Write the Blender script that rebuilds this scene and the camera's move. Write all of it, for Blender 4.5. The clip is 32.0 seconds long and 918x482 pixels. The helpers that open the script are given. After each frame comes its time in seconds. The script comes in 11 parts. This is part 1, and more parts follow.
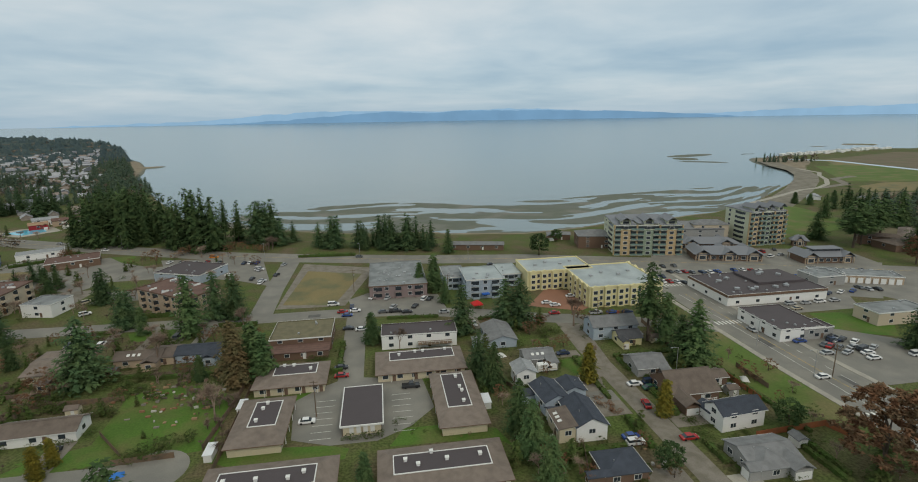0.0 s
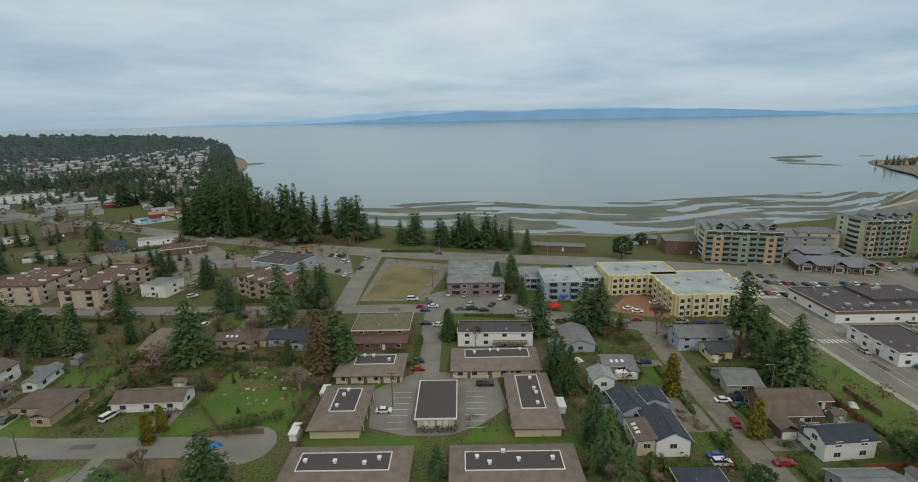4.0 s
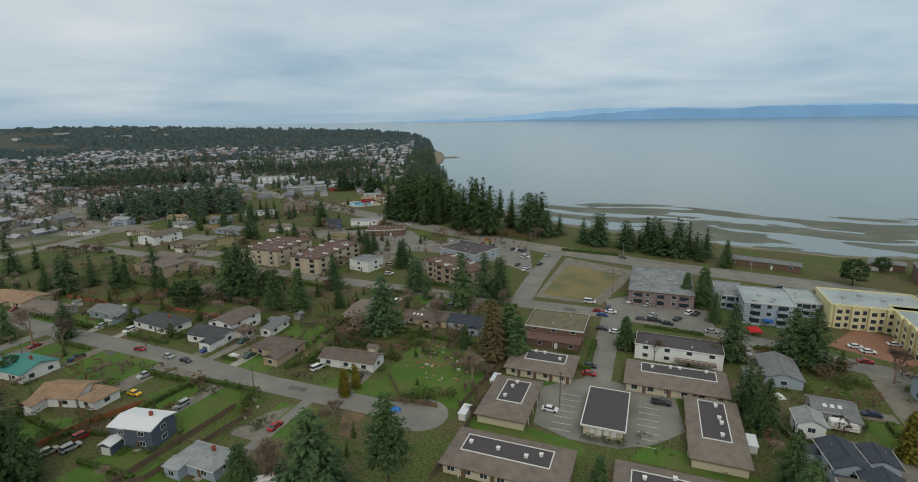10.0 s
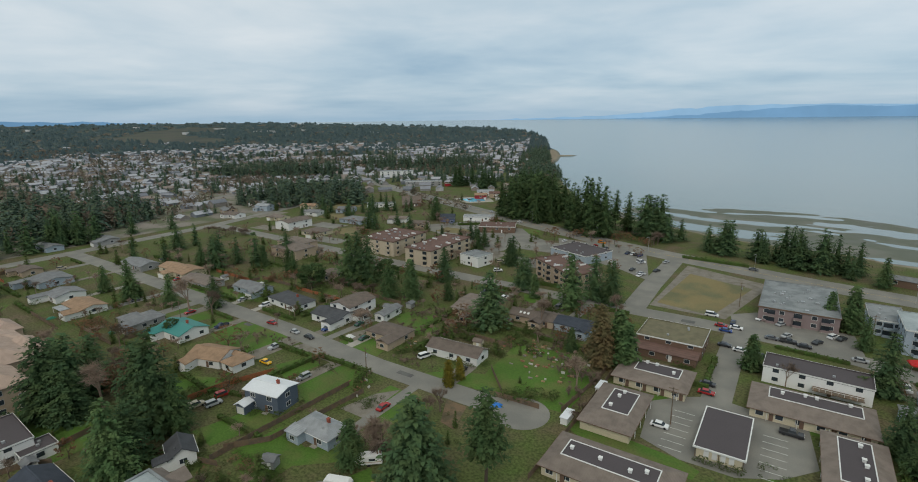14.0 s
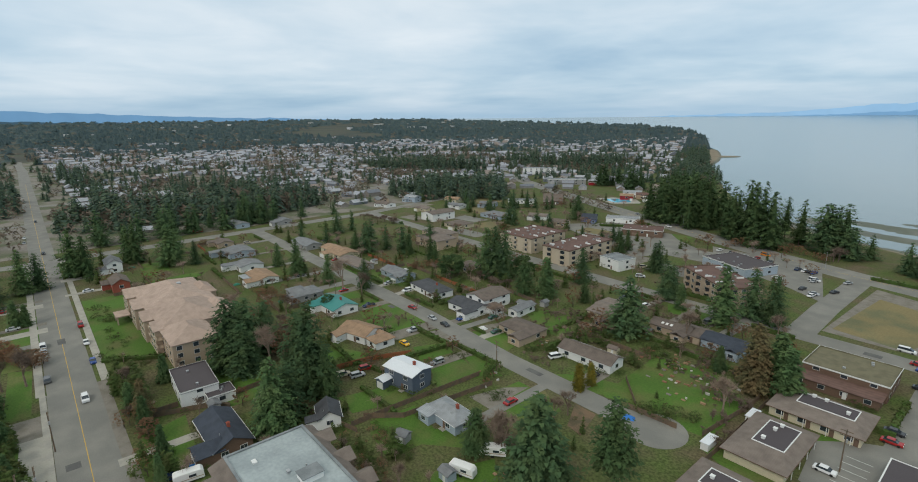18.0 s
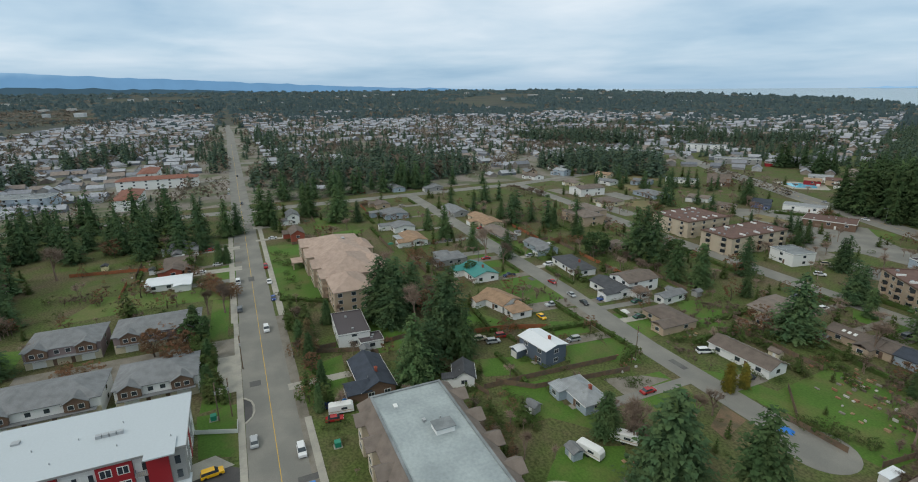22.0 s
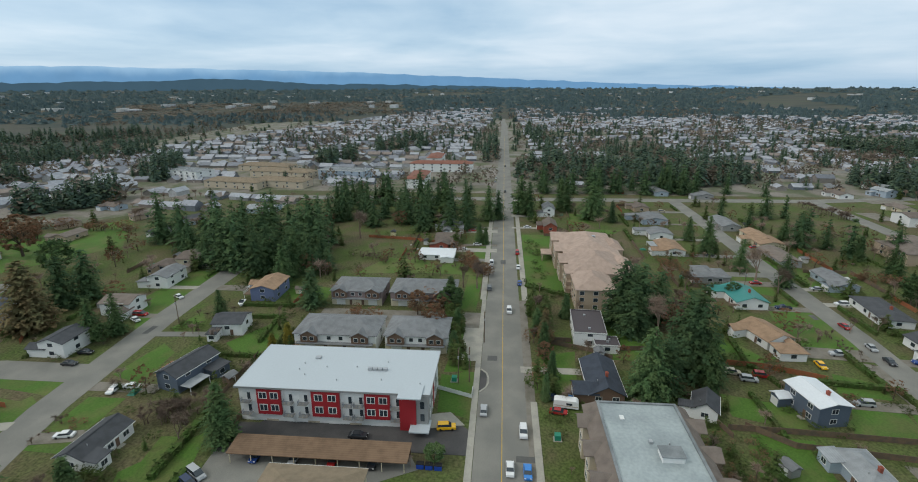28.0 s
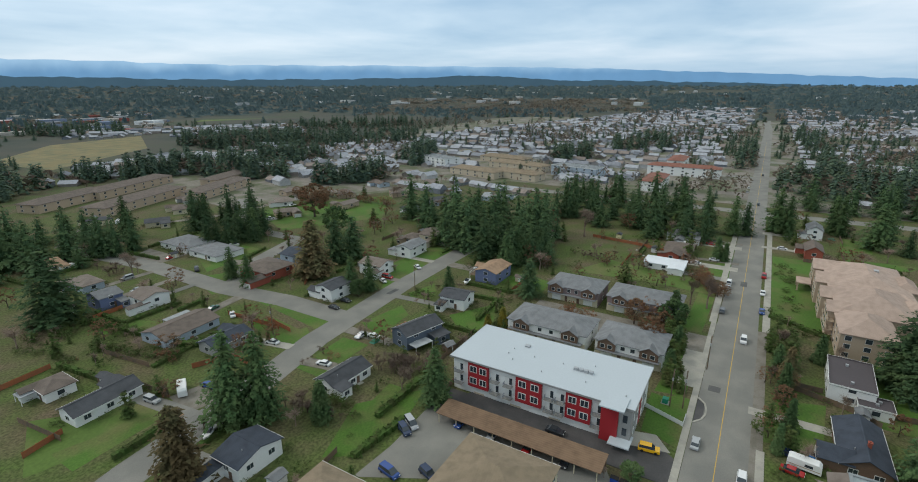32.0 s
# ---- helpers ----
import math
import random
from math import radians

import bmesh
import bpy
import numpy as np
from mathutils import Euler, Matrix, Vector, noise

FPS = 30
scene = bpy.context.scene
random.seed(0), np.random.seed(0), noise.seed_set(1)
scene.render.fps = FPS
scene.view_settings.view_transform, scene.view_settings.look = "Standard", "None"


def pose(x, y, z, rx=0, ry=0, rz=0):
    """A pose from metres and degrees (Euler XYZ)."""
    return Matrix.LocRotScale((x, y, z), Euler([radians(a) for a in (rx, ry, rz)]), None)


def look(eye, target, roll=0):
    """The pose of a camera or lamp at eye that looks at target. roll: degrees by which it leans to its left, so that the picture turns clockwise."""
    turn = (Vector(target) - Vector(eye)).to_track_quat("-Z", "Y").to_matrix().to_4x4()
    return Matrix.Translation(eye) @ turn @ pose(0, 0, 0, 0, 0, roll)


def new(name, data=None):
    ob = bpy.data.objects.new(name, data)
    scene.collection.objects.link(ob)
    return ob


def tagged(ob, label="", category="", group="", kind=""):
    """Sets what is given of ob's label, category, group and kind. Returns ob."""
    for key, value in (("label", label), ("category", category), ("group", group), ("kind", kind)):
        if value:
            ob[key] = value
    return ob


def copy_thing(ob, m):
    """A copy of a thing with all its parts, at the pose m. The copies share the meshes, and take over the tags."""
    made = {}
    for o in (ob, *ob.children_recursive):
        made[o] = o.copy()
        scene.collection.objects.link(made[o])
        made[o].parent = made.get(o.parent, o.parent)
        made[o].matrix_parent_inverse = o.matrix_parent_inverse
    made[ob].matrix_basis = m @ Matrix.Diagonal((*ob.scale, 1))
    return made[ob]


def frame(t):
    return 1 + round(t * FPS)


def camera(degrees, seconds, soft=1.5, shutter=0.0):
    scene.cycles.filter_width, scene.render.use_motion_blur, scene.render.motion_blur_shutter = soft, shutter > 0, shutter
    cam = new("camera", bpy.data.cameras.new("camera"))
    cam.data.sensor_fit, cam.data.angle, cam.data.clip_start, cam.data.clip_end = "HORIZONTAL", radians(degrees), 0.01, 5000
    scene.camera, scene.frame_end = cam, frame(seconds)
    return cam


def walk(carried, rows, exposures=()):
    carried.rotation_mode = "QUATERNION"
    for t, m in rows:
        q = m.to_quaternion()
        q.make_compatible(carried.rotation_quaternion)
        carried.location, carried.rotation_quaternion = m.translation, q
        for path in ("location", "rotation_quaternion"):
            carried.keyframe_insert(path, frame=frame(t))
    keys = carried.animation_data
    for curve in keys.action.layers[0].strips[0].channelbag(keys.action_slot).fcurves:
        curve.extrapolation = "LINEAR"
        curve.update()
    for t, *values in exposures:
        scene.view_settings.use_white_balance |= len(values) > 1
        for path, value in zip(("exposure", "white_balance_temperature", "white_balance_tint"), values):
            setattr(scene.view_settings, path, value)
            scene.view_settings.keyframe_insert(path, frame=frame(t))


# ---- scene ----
# ---------- camera ----------
EXPOSURE = 0.08
cam = camera(83.9, 32.0, 1.0)
PATH = [
    (0.0, pose(0, 0, 80, 76.40, 0.93, -8.94)),
    (0.5, pose(0, 0, 80, 76.41, 1.02, -8.45)),
    (1.0, pose(0, 0, 80, 76.42, 0.94, -7.56)),
    (1.5, pose(0, 0, 80, 76.42, 1.03, -6.68)),
    (2.0, pose(0, 0, 80, 76.42, 0.99, -5.68)),
    (2.5, pose(0, 0, 80, 76.42, 1.05, -4.86)),
    (3.0, pose(0, 0, 80, 76.41, 1.03, -3.88)),
    (3.5, pose(0, 0, 80, 76.43, 1.08, -2.22)),
    (5.5, pose(0, 0, 80, 76.51, 0.98, 7.62)),
    (6.0, pose(0, 0, 80, 76.50, 0.93, 9.29)),
    (6.5, pose(0, 0, 80, 76.52, 0.95, 10.98)),
    (7.0, pose(0, 0, 80, 76.54, 0.99, 12.18)),
    (7.5, pose(0, 0, 80, 76.55, 0.94, 13.49)),
    (8.0, pose(0, 0, 80, 76.54, 0.88, 14.70)),
    (8.5, pose(0, 0, 80, 76.54, 0.85, 15.97)),
    (9.0, pose(0, 0, 80, 76.54, 0.93, 17.33)),
    (9.5, pose(0, 0, 80, 76.53, 0.87, 19.03)),
    (10.0, pose(0, 0, 80, 76.50, 0.84, 20.88)),
    (10.5, pose(0, 0, 80, 76.48, 0.79, 22.39)),
    (11.0, pose(0, 0, 80, 76.45, 0.78, 23.71)),
    (11.5, pose(0, 0, 80, 76.42, 0.76, 25.26)),
    (12.0, pose(0, 0, 80, 76.39, 0.77, 26.82)),
    (12.5, pose(0, 0, 80, 76.38, 0.80, 28.52)),
    (13.0, pose(0, 0, 80, 76.42, 0.81, 30.28)),
    (13.5, pose(0, 0, 80, 76.42, 0.75, 31.99)),
    (15.5, pose(0, 0, 80, 76.34, 0.69, 39.36)),
    (16.0, pose(0, 0, 80, 76.32, 0.68, 41.89)),
    (16.5, pose(0, 0, 80, 76.31, 0.63, 43.79)),
    (17.0, pose(0, 0, 80, 76.27, 0.65, 45.46)),
    (17.5, pose(0, 0, 80, 76.24, 0.65, 47.42)),
    (18.0, pose(0, 0, 80, 76.23, 0.63, 49.47)),
    (18.5, pose(0, 0, 80, 76.19, 0.63, 50.65)),
    (18.6, pose(0, 0, 80, 75.87, 0.63, 50.85)),
    (18.7, pose(0, 0, 80, 75.13, 0.63, 51.05)),
    (18.8, pose(0, 0, 80, 74.12, 0.63, 51.24)),
    (18.9, pose(0, 0, 80, 73.73, 0.63, 51.44)),
    (19.0, pose(0, 0, 80, 73.60, 0.63, 51.64)),
    (19.5, pose(0, 0, 80, 73.31, 0.72, 52.30)),
    (20.0, pose(0, 0, 80, 73.30, 0.75, 53.91)),
    (20.5, pose(0, 0, 80, 73.30, 0.65, 57.25)),
    (21.0, pose(0, 0, 80, 73.32, 0.54, 60.93)),
    (21.5, pose(0, 0, 80, 73.31, 0.51, 63.81)),
    (22.0, pose(0, 0, 80, 73.29, 0.49, 66.12)),
    (22.5, pose(0, 0, 80, 73.27, 0.48, 68.59)),
    (23.0, pose(0, 0, 80, 73.25, 0.49, 71.70)),
    (23.5, pose(0, 0, 80, 73.26, 0.37, 74.66)),
    (24.0, pose(0, 0, 80, 73.25, 0.38, 76.05)),
    (24.5, pose(0, 0, 80, 73.23, 0.38, 77.61)),
    (25.0, pose(0, 0, 80, 73.24, 0.38, 79.62)),
    (25.5, pose(0, 0, 80, 73.24, 0.41, 81.42)),
    (27.5, pose(0, 0, 80, 73.19, 0.31, 90.80)),
    (28.0, pose(0, 0, 80, 73.15, 0.21, 94.90)),
    (28.5, pose(0, 0, 80, 73.12, 0.13, 98.96)),
    (29.0, pose(0, 0, 80, 73.10, 0.10, 102.36)),
    (29.5, pose(0, 0, 80, 73.01, 0.07, 106.06)),
    (30.0, pose(0, 0, 80, 72.96, -0.09, 110.35)),
    (30.5, pose(0, 0, 80, 72.85, -0.18, 114.69)),
    (31.0, pose(0, 0, 80, 72.77, -0.21, 117.62)),
    (31.5, pose(0, 0, 80, 72.75, -0.09, 119.00)),
    (32.0, pose(0, 0, 80, 72.84, 0.07, 120.67)),
]
walk(cam, PATH, [(0.0, EXPOSURE + 0.01, 6430, 10), (8.0, EXPOSURE - 0.04, 6330, 10), (12.0, EXPOSURE - 0.05, 6240, 10), (17.0, EXPOSURE + 0.21, 6120, 10), (24.0, EXPOSURE + 0.22, 5960, 10), (32.0, EXPOSURE + 0.29, 5930, 10)])

SKY_STRENGTH, SUN_STRENGTH = 0.85, 0.8

# ---------- world, sun, exposure ----------
world = bpy.data.worlds.new("overcast_sky")
scene.world = world
world.use_nodes = True
wn, wl = world.node_tree.nodes, world.node_tree.links
wn.clear()


def wnode(kind, **kw):
    n = wn.new(kind)
    for k, v in kw.items():
        n.inputs[k].default_value = v
    return n


def wmath(op, a, b):
    n = wn.new("ShaderNodeMath")
    n.operation = op
    for i, v in enumerate((a, b)):
        if isinstance(v, (int, float)):
            n.inputs[i].default_value = v
        else:
            wl.new(v, n.inputs[i])
    return n.outputs[0]


sky = wn.new("ShaderNodeTexSky")
sky.sky_type, sky.sun_disc = "NISHITA", False
sky.sun_elevation, sky.sun_rotation = radians(38), radians(200)
sky_scaled = wn.new("ShaderNodeVectorMath")
sky_scaled.operation = "SCALE"
sky_scaled.inputs["Scale"].default_value = 0.10
wl.new(sky.outputs[0], sky_scaled.inputs[0])
coord = wn.new("ShaderNodeTexCoord")
sep = wn.new("ShaderNodeSeparateXYZ")
wl.new(coord.outputs["Generated"], sep.inputs[0])
lift = wmath("ADD", wmath("MAXIMUM", sep.outputs["Z"], 0.0), 0.10)
deck = wn.new("ShaderNodeCombineXYZ")
wl.new(wmath("DIVIDE", sep.outputs["X"], lift), deck.inputs[0])
wl.new(wmath("DIVIDE", sep.outputs["Y"], lift), deck.inputs[1])
layer = wnode("ShaderNodeTexNoise", Scale=0.36, Detail=5.0, Roughness=0.48, Distortion=0.4)
wl.new(deck.outputs[0], layer.inputs["Vector"])
fine = wnode("ShaderNodeTexNoise", Scale=1.3, Detail=7.0, Roughness=0.55, Distortion=0.3)
wl.new(deck.outputs[0], fine.inputs["Vector"])
amount = wmath("ADD", wmath("MULTIPLY", layer.outputs["Fac"], 0.78), wmath("MULTIPLY", fine.outputs["Fac"], 0.22))
ramp = wn.new("ShaderNodeValToRGB")
els = ramp.color_ramp.elements
els[0].position, els[0].color = 0.335, (0.36, 0.50, 0.61, 1)
els[1].position, els[1].color = 0.665, (0.86, 0.88, 0.865, 1)
e = els.new(0.47)
e.color = (0.55, 0.66, 0.72, 1)
wl.new(amount, ramp.inputs[0])
# pale blue haze low over the horizon
low = wmath("POWER", wmath("SUBTRACT", 1.0, wmath("MINIMUM", wmath("MAXIMUM", sep.outputs["Z"], 0.0), 1.0)), 22.0)
haze = wn.new("ShaderNodeMixRGB")
haze.inputs[2].default_value = (0.37, 0.53, 0.65, 1)
wl.new(wmath("MULTIPLY", low, 0.75), haze.inputs[0])
wl.new(ramp.outputs[0], haze.inputs[1])
blend = wn.new("ShaderNodeMixRGB")
blend.inputs[0].default_value = 0.88
wl.new(sky_scaled.outputs[0], blend.inputs[1])
wl.new(haze.outputs[0], blend.inputs[2])
# an overcast sky is brightest overhead
overhead = wn.new("ShaderNodeVectorMath")
overhead.operation = "SCALE"
wl.new(blend.outputs[0], overhead.inputs[0])
height = wmath("MAXIMUM", sep.outputs["Z"], 0.0)
wl.new(wmath("ADD", 0.97, wmath("MULTIPLY", height, 0.35)), overhead.inputs["Scale"])
# the thick deck overhead is neutral, the low sky bluer
tint = wn.new("ShaderNodeCombineXYZ")
wl.new(wmath("ADD", 0.97, wmath("MULTIPLY", height, 0.20)), tint.inputs[0])
tint.inputs[1].default_value = 1.0
wl.new(wmath("SUBTRACT", 1.03, wmath("MULTIPLY", height, 0.24)), tint.inputs[2])
tinted = wn.new("ShaderNodeVectorMath")
tinted.operation = "MULTIPLY"
wl.new(overhead.outputs[0], tinted.inputs[0])
wl.new(tint.outputs[0], tinted.inputs[1])
back = wnode("ShaderNodeBackground", Strength=SKY_STRENGTH)
wl.new(tinted.outputs[0], back.inputs["Color"])
outw = wn.new("ShaderNodeOutputWorld")
wl.new(back.outputs[0], outw.inputs["Surface"])

lamp = bpy.data.lights.new("sun", "SUN")
lamp.energy, lamp.angle, lamp.color = SUN_STRENGTH, radians(20), (1.0, 0.92, 0.80)
sun = new("sun", lamp)
sun.matrix_world = look((60, -150, 150), (0, 0, 0))


# ---------- materials ----------
MATS = {}


def material(name, color, rough=0.8, vary=0.15, scale=0.6, fine=6.0, bump=0.0, metal=0.0, second=None, mix=(0.42, 0.62), obrand=0.0, spec=0.3, rows=0.0):
    """A weathered surface: a broad stain, a fine grain, and a second colour in patches where given."""
    if name in MATS:
        return MATS[name]
    m = bpy.data.materials.new(name)
    m.use_nodes = True
    n, l = m.node_tree.nodes, m.node_tree.links
    b = n["Principled BSDF"]
    b.inputs["Roughness"].default_value, b.inputs["Metallic"].default_value = rough, metal
    b.inputs["Specular IOR Level"].default_value = spec
    geo = n.new("ShaderNodeNewGeometry")
    pos = geo.outputs["Position"]

    def tex(s, d=5.0):
        t = n.new("ShaderNodeTexNoise")
        t.inputs["Scale"].default_value, t.inputs["Detail"].default_value = s, d
        l.new(pos, t.inputs["Vector"])
        return t.outputs["Fac"]

    broad, grain = tex(scale), tex(fine, 3.0)
    base = n.new("ShaderNodeMixRGB")
    base.inputs[1].default_value = (*color, 1)
    base.inputs[2].default_value = (*(second or color), 1)
    r = n.new("ShaderNodeMapRange")
    r.inputs["From Min"].default_value, r.inputs["From Max"].default_value = mix
    l.new(broad, r.inputs["Value"])
    l.new(r.outputs[0], base.inputs[0])
    hsv = n.new("ShaderNodeHueSaturation")
    l.new(base.outputs[0], hsv.inputs["Color"])
    s1 = n.new("ShaderNodeMath")
    s1.operation = "MULTIPLY_ADD"
    l.new(grain, s1.inputs[0])
    s1.inputs[1].default_value, s1.inputs[2].default_value = 2.2 * vary, 1.0 - 1.1 * vary
    s2 = n.new("ShaderNodeMath")
    s2.operation = "MULTIPLY_ADD"
    l.new(tex(scale * 0.35 + 0.02), s2.inputs[0])
    s2.inputs[1].default_value, s2.inputs[2].default_value = 1.6 * vary, 1.0 - 0.8 * vary
    s3 = n.new("ShaderNodeMath")
    s3.operation = "MULTIPLY"
    l.new(s1.outputs[0], s3.inputs[0])
    l.new(s2.outputs[0], s3.inputs[1])
    value = s3.outputs[0]
    if obrand:
        info = n.new("ShaderNodeObjectInfo")
        a = n.new("ShaderNodeMath")
        a.operation = "MULTIPLY_ADD"
        l.new(info.outputs["Random"], a.inputs[0])
        a.inputs[1].default_value, a.inputs[2].default_value = obrand, 1.0 - obrand / 2
        a2 = n.new("ShaderNodeMath")
        a2.operation = "MULTIPLY"
        l.new(value, a2.inputs[0])
        l.new(a.outputs[0], a2.inputs[1])
        value = a2.outputs[0]
    l.new(value, hsv.inputs["Value"])
    l.new(hsv.outputs[0], b.inputs["Base Color"])
    height = grain
    if rows:
        w = n.new("ShaderNodeTexWave")
        w.wave_type, w.bands_direction = "BANDS", "Z"
        w.inputs["Scale"].default_value, w.inputs["Distortion"].default_value = rows, 0.4
        l.new(pos, w.inputs["Vector"])
        height = w.outputs["Fac"]
        dark = n.new("ShaderNodeMath")
        dark.operation = "MULTIPLY_ADD"
        l.new(height, dark.inputs[0])
        dark.inputs[1].default_value, dark.inputs[2].default_value = 0.14, 0.93
        m2 = n.new("ShaderNodeMath")
        m2.operation = "MULTIPLY"
        l.new(value, m2.inputs[0])
        l.new(dark.outputs[0], m2.inputs[1])
        l.new(m2.outputs[0], hsv.inputs["Value"])
        bump = bump or 0.3
    if bump:
        bp = n.new("ShaderNodeBump")
        bp.inputs["Strength"].default_value, bp.inputs["Distance"].default_value = bump, 0.05
        l.new(height, bp.inputs["Height"])
        l.new(bp.outputs[0], b.inputs["Normal"])
    MATS[name] = m
    return m


def island_material(name, colors, rough=0.85):
    """Colour picked per loose piece of the mesh."""
    m = bpy.data.materials.new(name)
    m.use_nodes = True
    n, l = m.node_tree.nodes, m.node_tree.links
    b = n["Principled BSDF"]
    b.inputs["Roughness"].default_value = rough
    b.inputs["Specular IOR Level"].default_value = 0.2
    geo = n.new("ShaderNodeNewGeometry")
    r = n.new("ShaderNodeValToRGB")
    r.color_ramp.interpolation = "CONSTANT" if len(colors) > 4 else "LINEAR"
    els = r.color_ramp.elements
    for i, c in enumerate(colors):
        e = els[i] if i < 2 else els.new(0.5)
        e.position = i / len(colors)
        e.color = (*c, 1)
    l.new(geo.outputs["Random Per Island"], r.inputs[0])
    t = n.new("ShaderNodeTexNoise")
    t.inputs["Scale"].default_value = 0.5
    l.new(geo.outputs["Position"], t.inputs["Vector"])
    h = n.new("ShaderNodeHueSaturation")
    k = n.new("ShaderNodeMath")
    k.operation = "MULTIPLY_ADD"
    l.new(t.outputs["Fac"], k.inputs[0])
    k.inputs[1].default_value, k.inputs[2].default_value = 0.7, 0.65
    l.new(k.outputs[0], h.inputs["Value"])
    l.new(r.outputs[0], h.inputs["Color"])
    l.new(h.outputs[0], b.inputs["Base Color"])
    MATS[name] = m
    return m


# far backdrop colour: hazy daylight is put in as emission
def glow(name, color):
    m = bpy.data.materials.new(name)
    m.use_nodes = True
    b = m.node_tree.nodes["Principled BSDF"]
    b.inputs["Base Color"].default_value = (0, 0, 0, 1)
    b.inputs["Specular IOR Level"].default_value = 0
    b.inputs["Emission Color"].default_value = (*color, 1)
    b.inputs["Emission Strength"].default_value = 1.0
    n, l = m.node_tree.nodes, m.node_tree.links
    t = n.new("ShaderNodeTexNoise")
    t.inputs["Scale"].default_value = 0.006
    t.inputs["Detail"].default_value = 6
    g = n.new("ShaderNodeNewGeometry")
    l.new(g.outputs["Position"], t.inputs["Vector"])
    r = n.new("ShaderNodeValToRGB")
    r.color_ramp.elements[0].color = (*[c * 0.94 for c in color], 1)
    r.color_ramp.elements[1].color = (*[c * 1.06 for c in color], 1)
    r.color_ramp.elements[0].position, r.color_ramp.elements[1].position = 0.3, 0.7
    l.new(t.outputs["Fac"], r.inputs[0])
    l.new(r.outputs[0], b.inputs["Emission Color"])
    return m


def cloud_fade_glow(name, color, cap, z0, z1):
    """A glowing far range; haze and cloud base are painted over its upper slopes at an uneven height."""
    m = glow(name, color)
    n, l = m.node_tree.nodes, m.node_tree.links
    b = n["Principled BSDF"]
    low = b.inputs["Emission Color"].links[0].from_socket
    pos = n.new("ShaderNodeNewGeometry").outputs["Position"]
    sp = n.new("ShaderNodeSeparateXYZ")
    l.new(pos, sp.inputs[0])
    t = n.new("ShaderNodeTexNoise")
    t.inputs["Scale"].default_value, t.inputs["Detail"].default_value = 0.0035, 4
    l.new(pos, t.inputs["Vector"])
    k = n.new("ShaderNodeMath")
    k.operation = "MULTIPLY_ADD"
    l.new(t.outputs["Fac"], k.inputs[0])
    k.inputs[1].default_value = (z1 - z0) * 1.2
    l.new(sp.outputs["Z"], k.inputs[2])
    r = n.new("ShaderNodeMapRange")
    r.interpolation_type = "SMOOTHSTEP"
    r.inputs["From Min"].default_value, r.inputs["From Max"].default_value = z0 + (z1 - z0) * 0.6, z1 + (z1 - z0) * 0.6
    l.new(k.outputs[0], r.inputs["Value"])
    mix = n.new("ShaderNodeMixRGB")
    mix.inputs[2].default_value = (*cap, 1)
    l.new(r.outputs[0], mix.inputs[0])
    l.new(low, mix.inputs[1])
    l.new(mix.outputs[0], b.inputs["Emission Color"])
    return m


GRASS = material("lawn_grass", (0.068, 0.134, 0.018), 0.9, 0.42, 0.10, 1.8, 0.4, second=(0.112, 0.124, 0.038), mix=(0.46, 0.68))
DRY_GRASS = material("dry_grass", (0.195, 0.16, 0.075), 0.95, 0.3, 0.07, 1.5, 0.3, second=(0.135, 0.135, 0.07), mix=(0.45, 0.62))
FIELD = material("field_grass", (0.088, 0.138, 0.028), 0.95, 0.3, 0.06, 1.2, 0.3, second=(0.150, 0.140, 0.058), mix=(0.46, 0.66))
DIRT = material("bare_earth", (0.17, 0.115, 0.07), 0.95, 0.3, 0.3, 3.0, 0.4, second=(0.10, 0.085, 0.05))
ASPHALT = material("asphalt", (0.180, 0.175, 0.157), 0.85, 0.18, 0.12, 4.0, 0.1, second=(0.225, 0.216, 0.19), mix=(0.4, 0.65))
NEW_ASPHALT = material("dark_asphalt", (0.06, 0.058, 0.058), 0.8, 0.2, 0.15, 4.0, 0.1, second=(0.085, 0.08, 0.078))
GRAVEL = material("gravel_drive", (0.21, 0.19, 0.16), 0.95, 0.28, 0.3, 4.0, 0.3, second=(0.16, 0.145, 0.115))
CONCRETE = material("concrete", (0.36, 0.34, 0.29), 0.9, 0.14, 0.3, 3.0, 0.1, second=(0.30, 0.285, 0.25))
PAVER = material("brick_paving", (0.26, 0.135, 0.09), 0.9, 0.2, 0.4, 5.0, 0.1)
PAINT_W = material("white_line_paint", (0.62, 0.62, 0.58), 0.7, 0.2, 2.0, 8.0)
PAINT_Y = material("yellow_line_paint", (0.55, 0.36, 0.06), 0.7, 0.2, 2.0, 8.0)
WHITE = material("white_paint", (0.72, 0.72, 0.70), 0.6, 0.08, 0.4, 3.0)
TRIM = material("white_trim", (0.68, 0.68, 0.66), 0.55, 0.06, 1.0, 4.0)
GLASS = material("window_glass", (0.035, 0.045, 0.055), 0.08, 0.1, 0.4, 2.0, spec=0.7)
WOOD = material("weathered_wood", (0.165, 0.115, 0.075), 0.9, 0.25, 0.7, 8.0, 0.2, second=(0.12, 0.095, 0.07))
CEDAR = material("cedar_fence", (0.30, 0.105, 0.045), 0.85, 0.2, 0.6, 8.0, 0.2, second=(0.24, 0.10, 0.05))
BARK = material("bark", (0.085, 0.065, 0.05), 0.95, 0.25, 1.0, 8.0, 0.4)
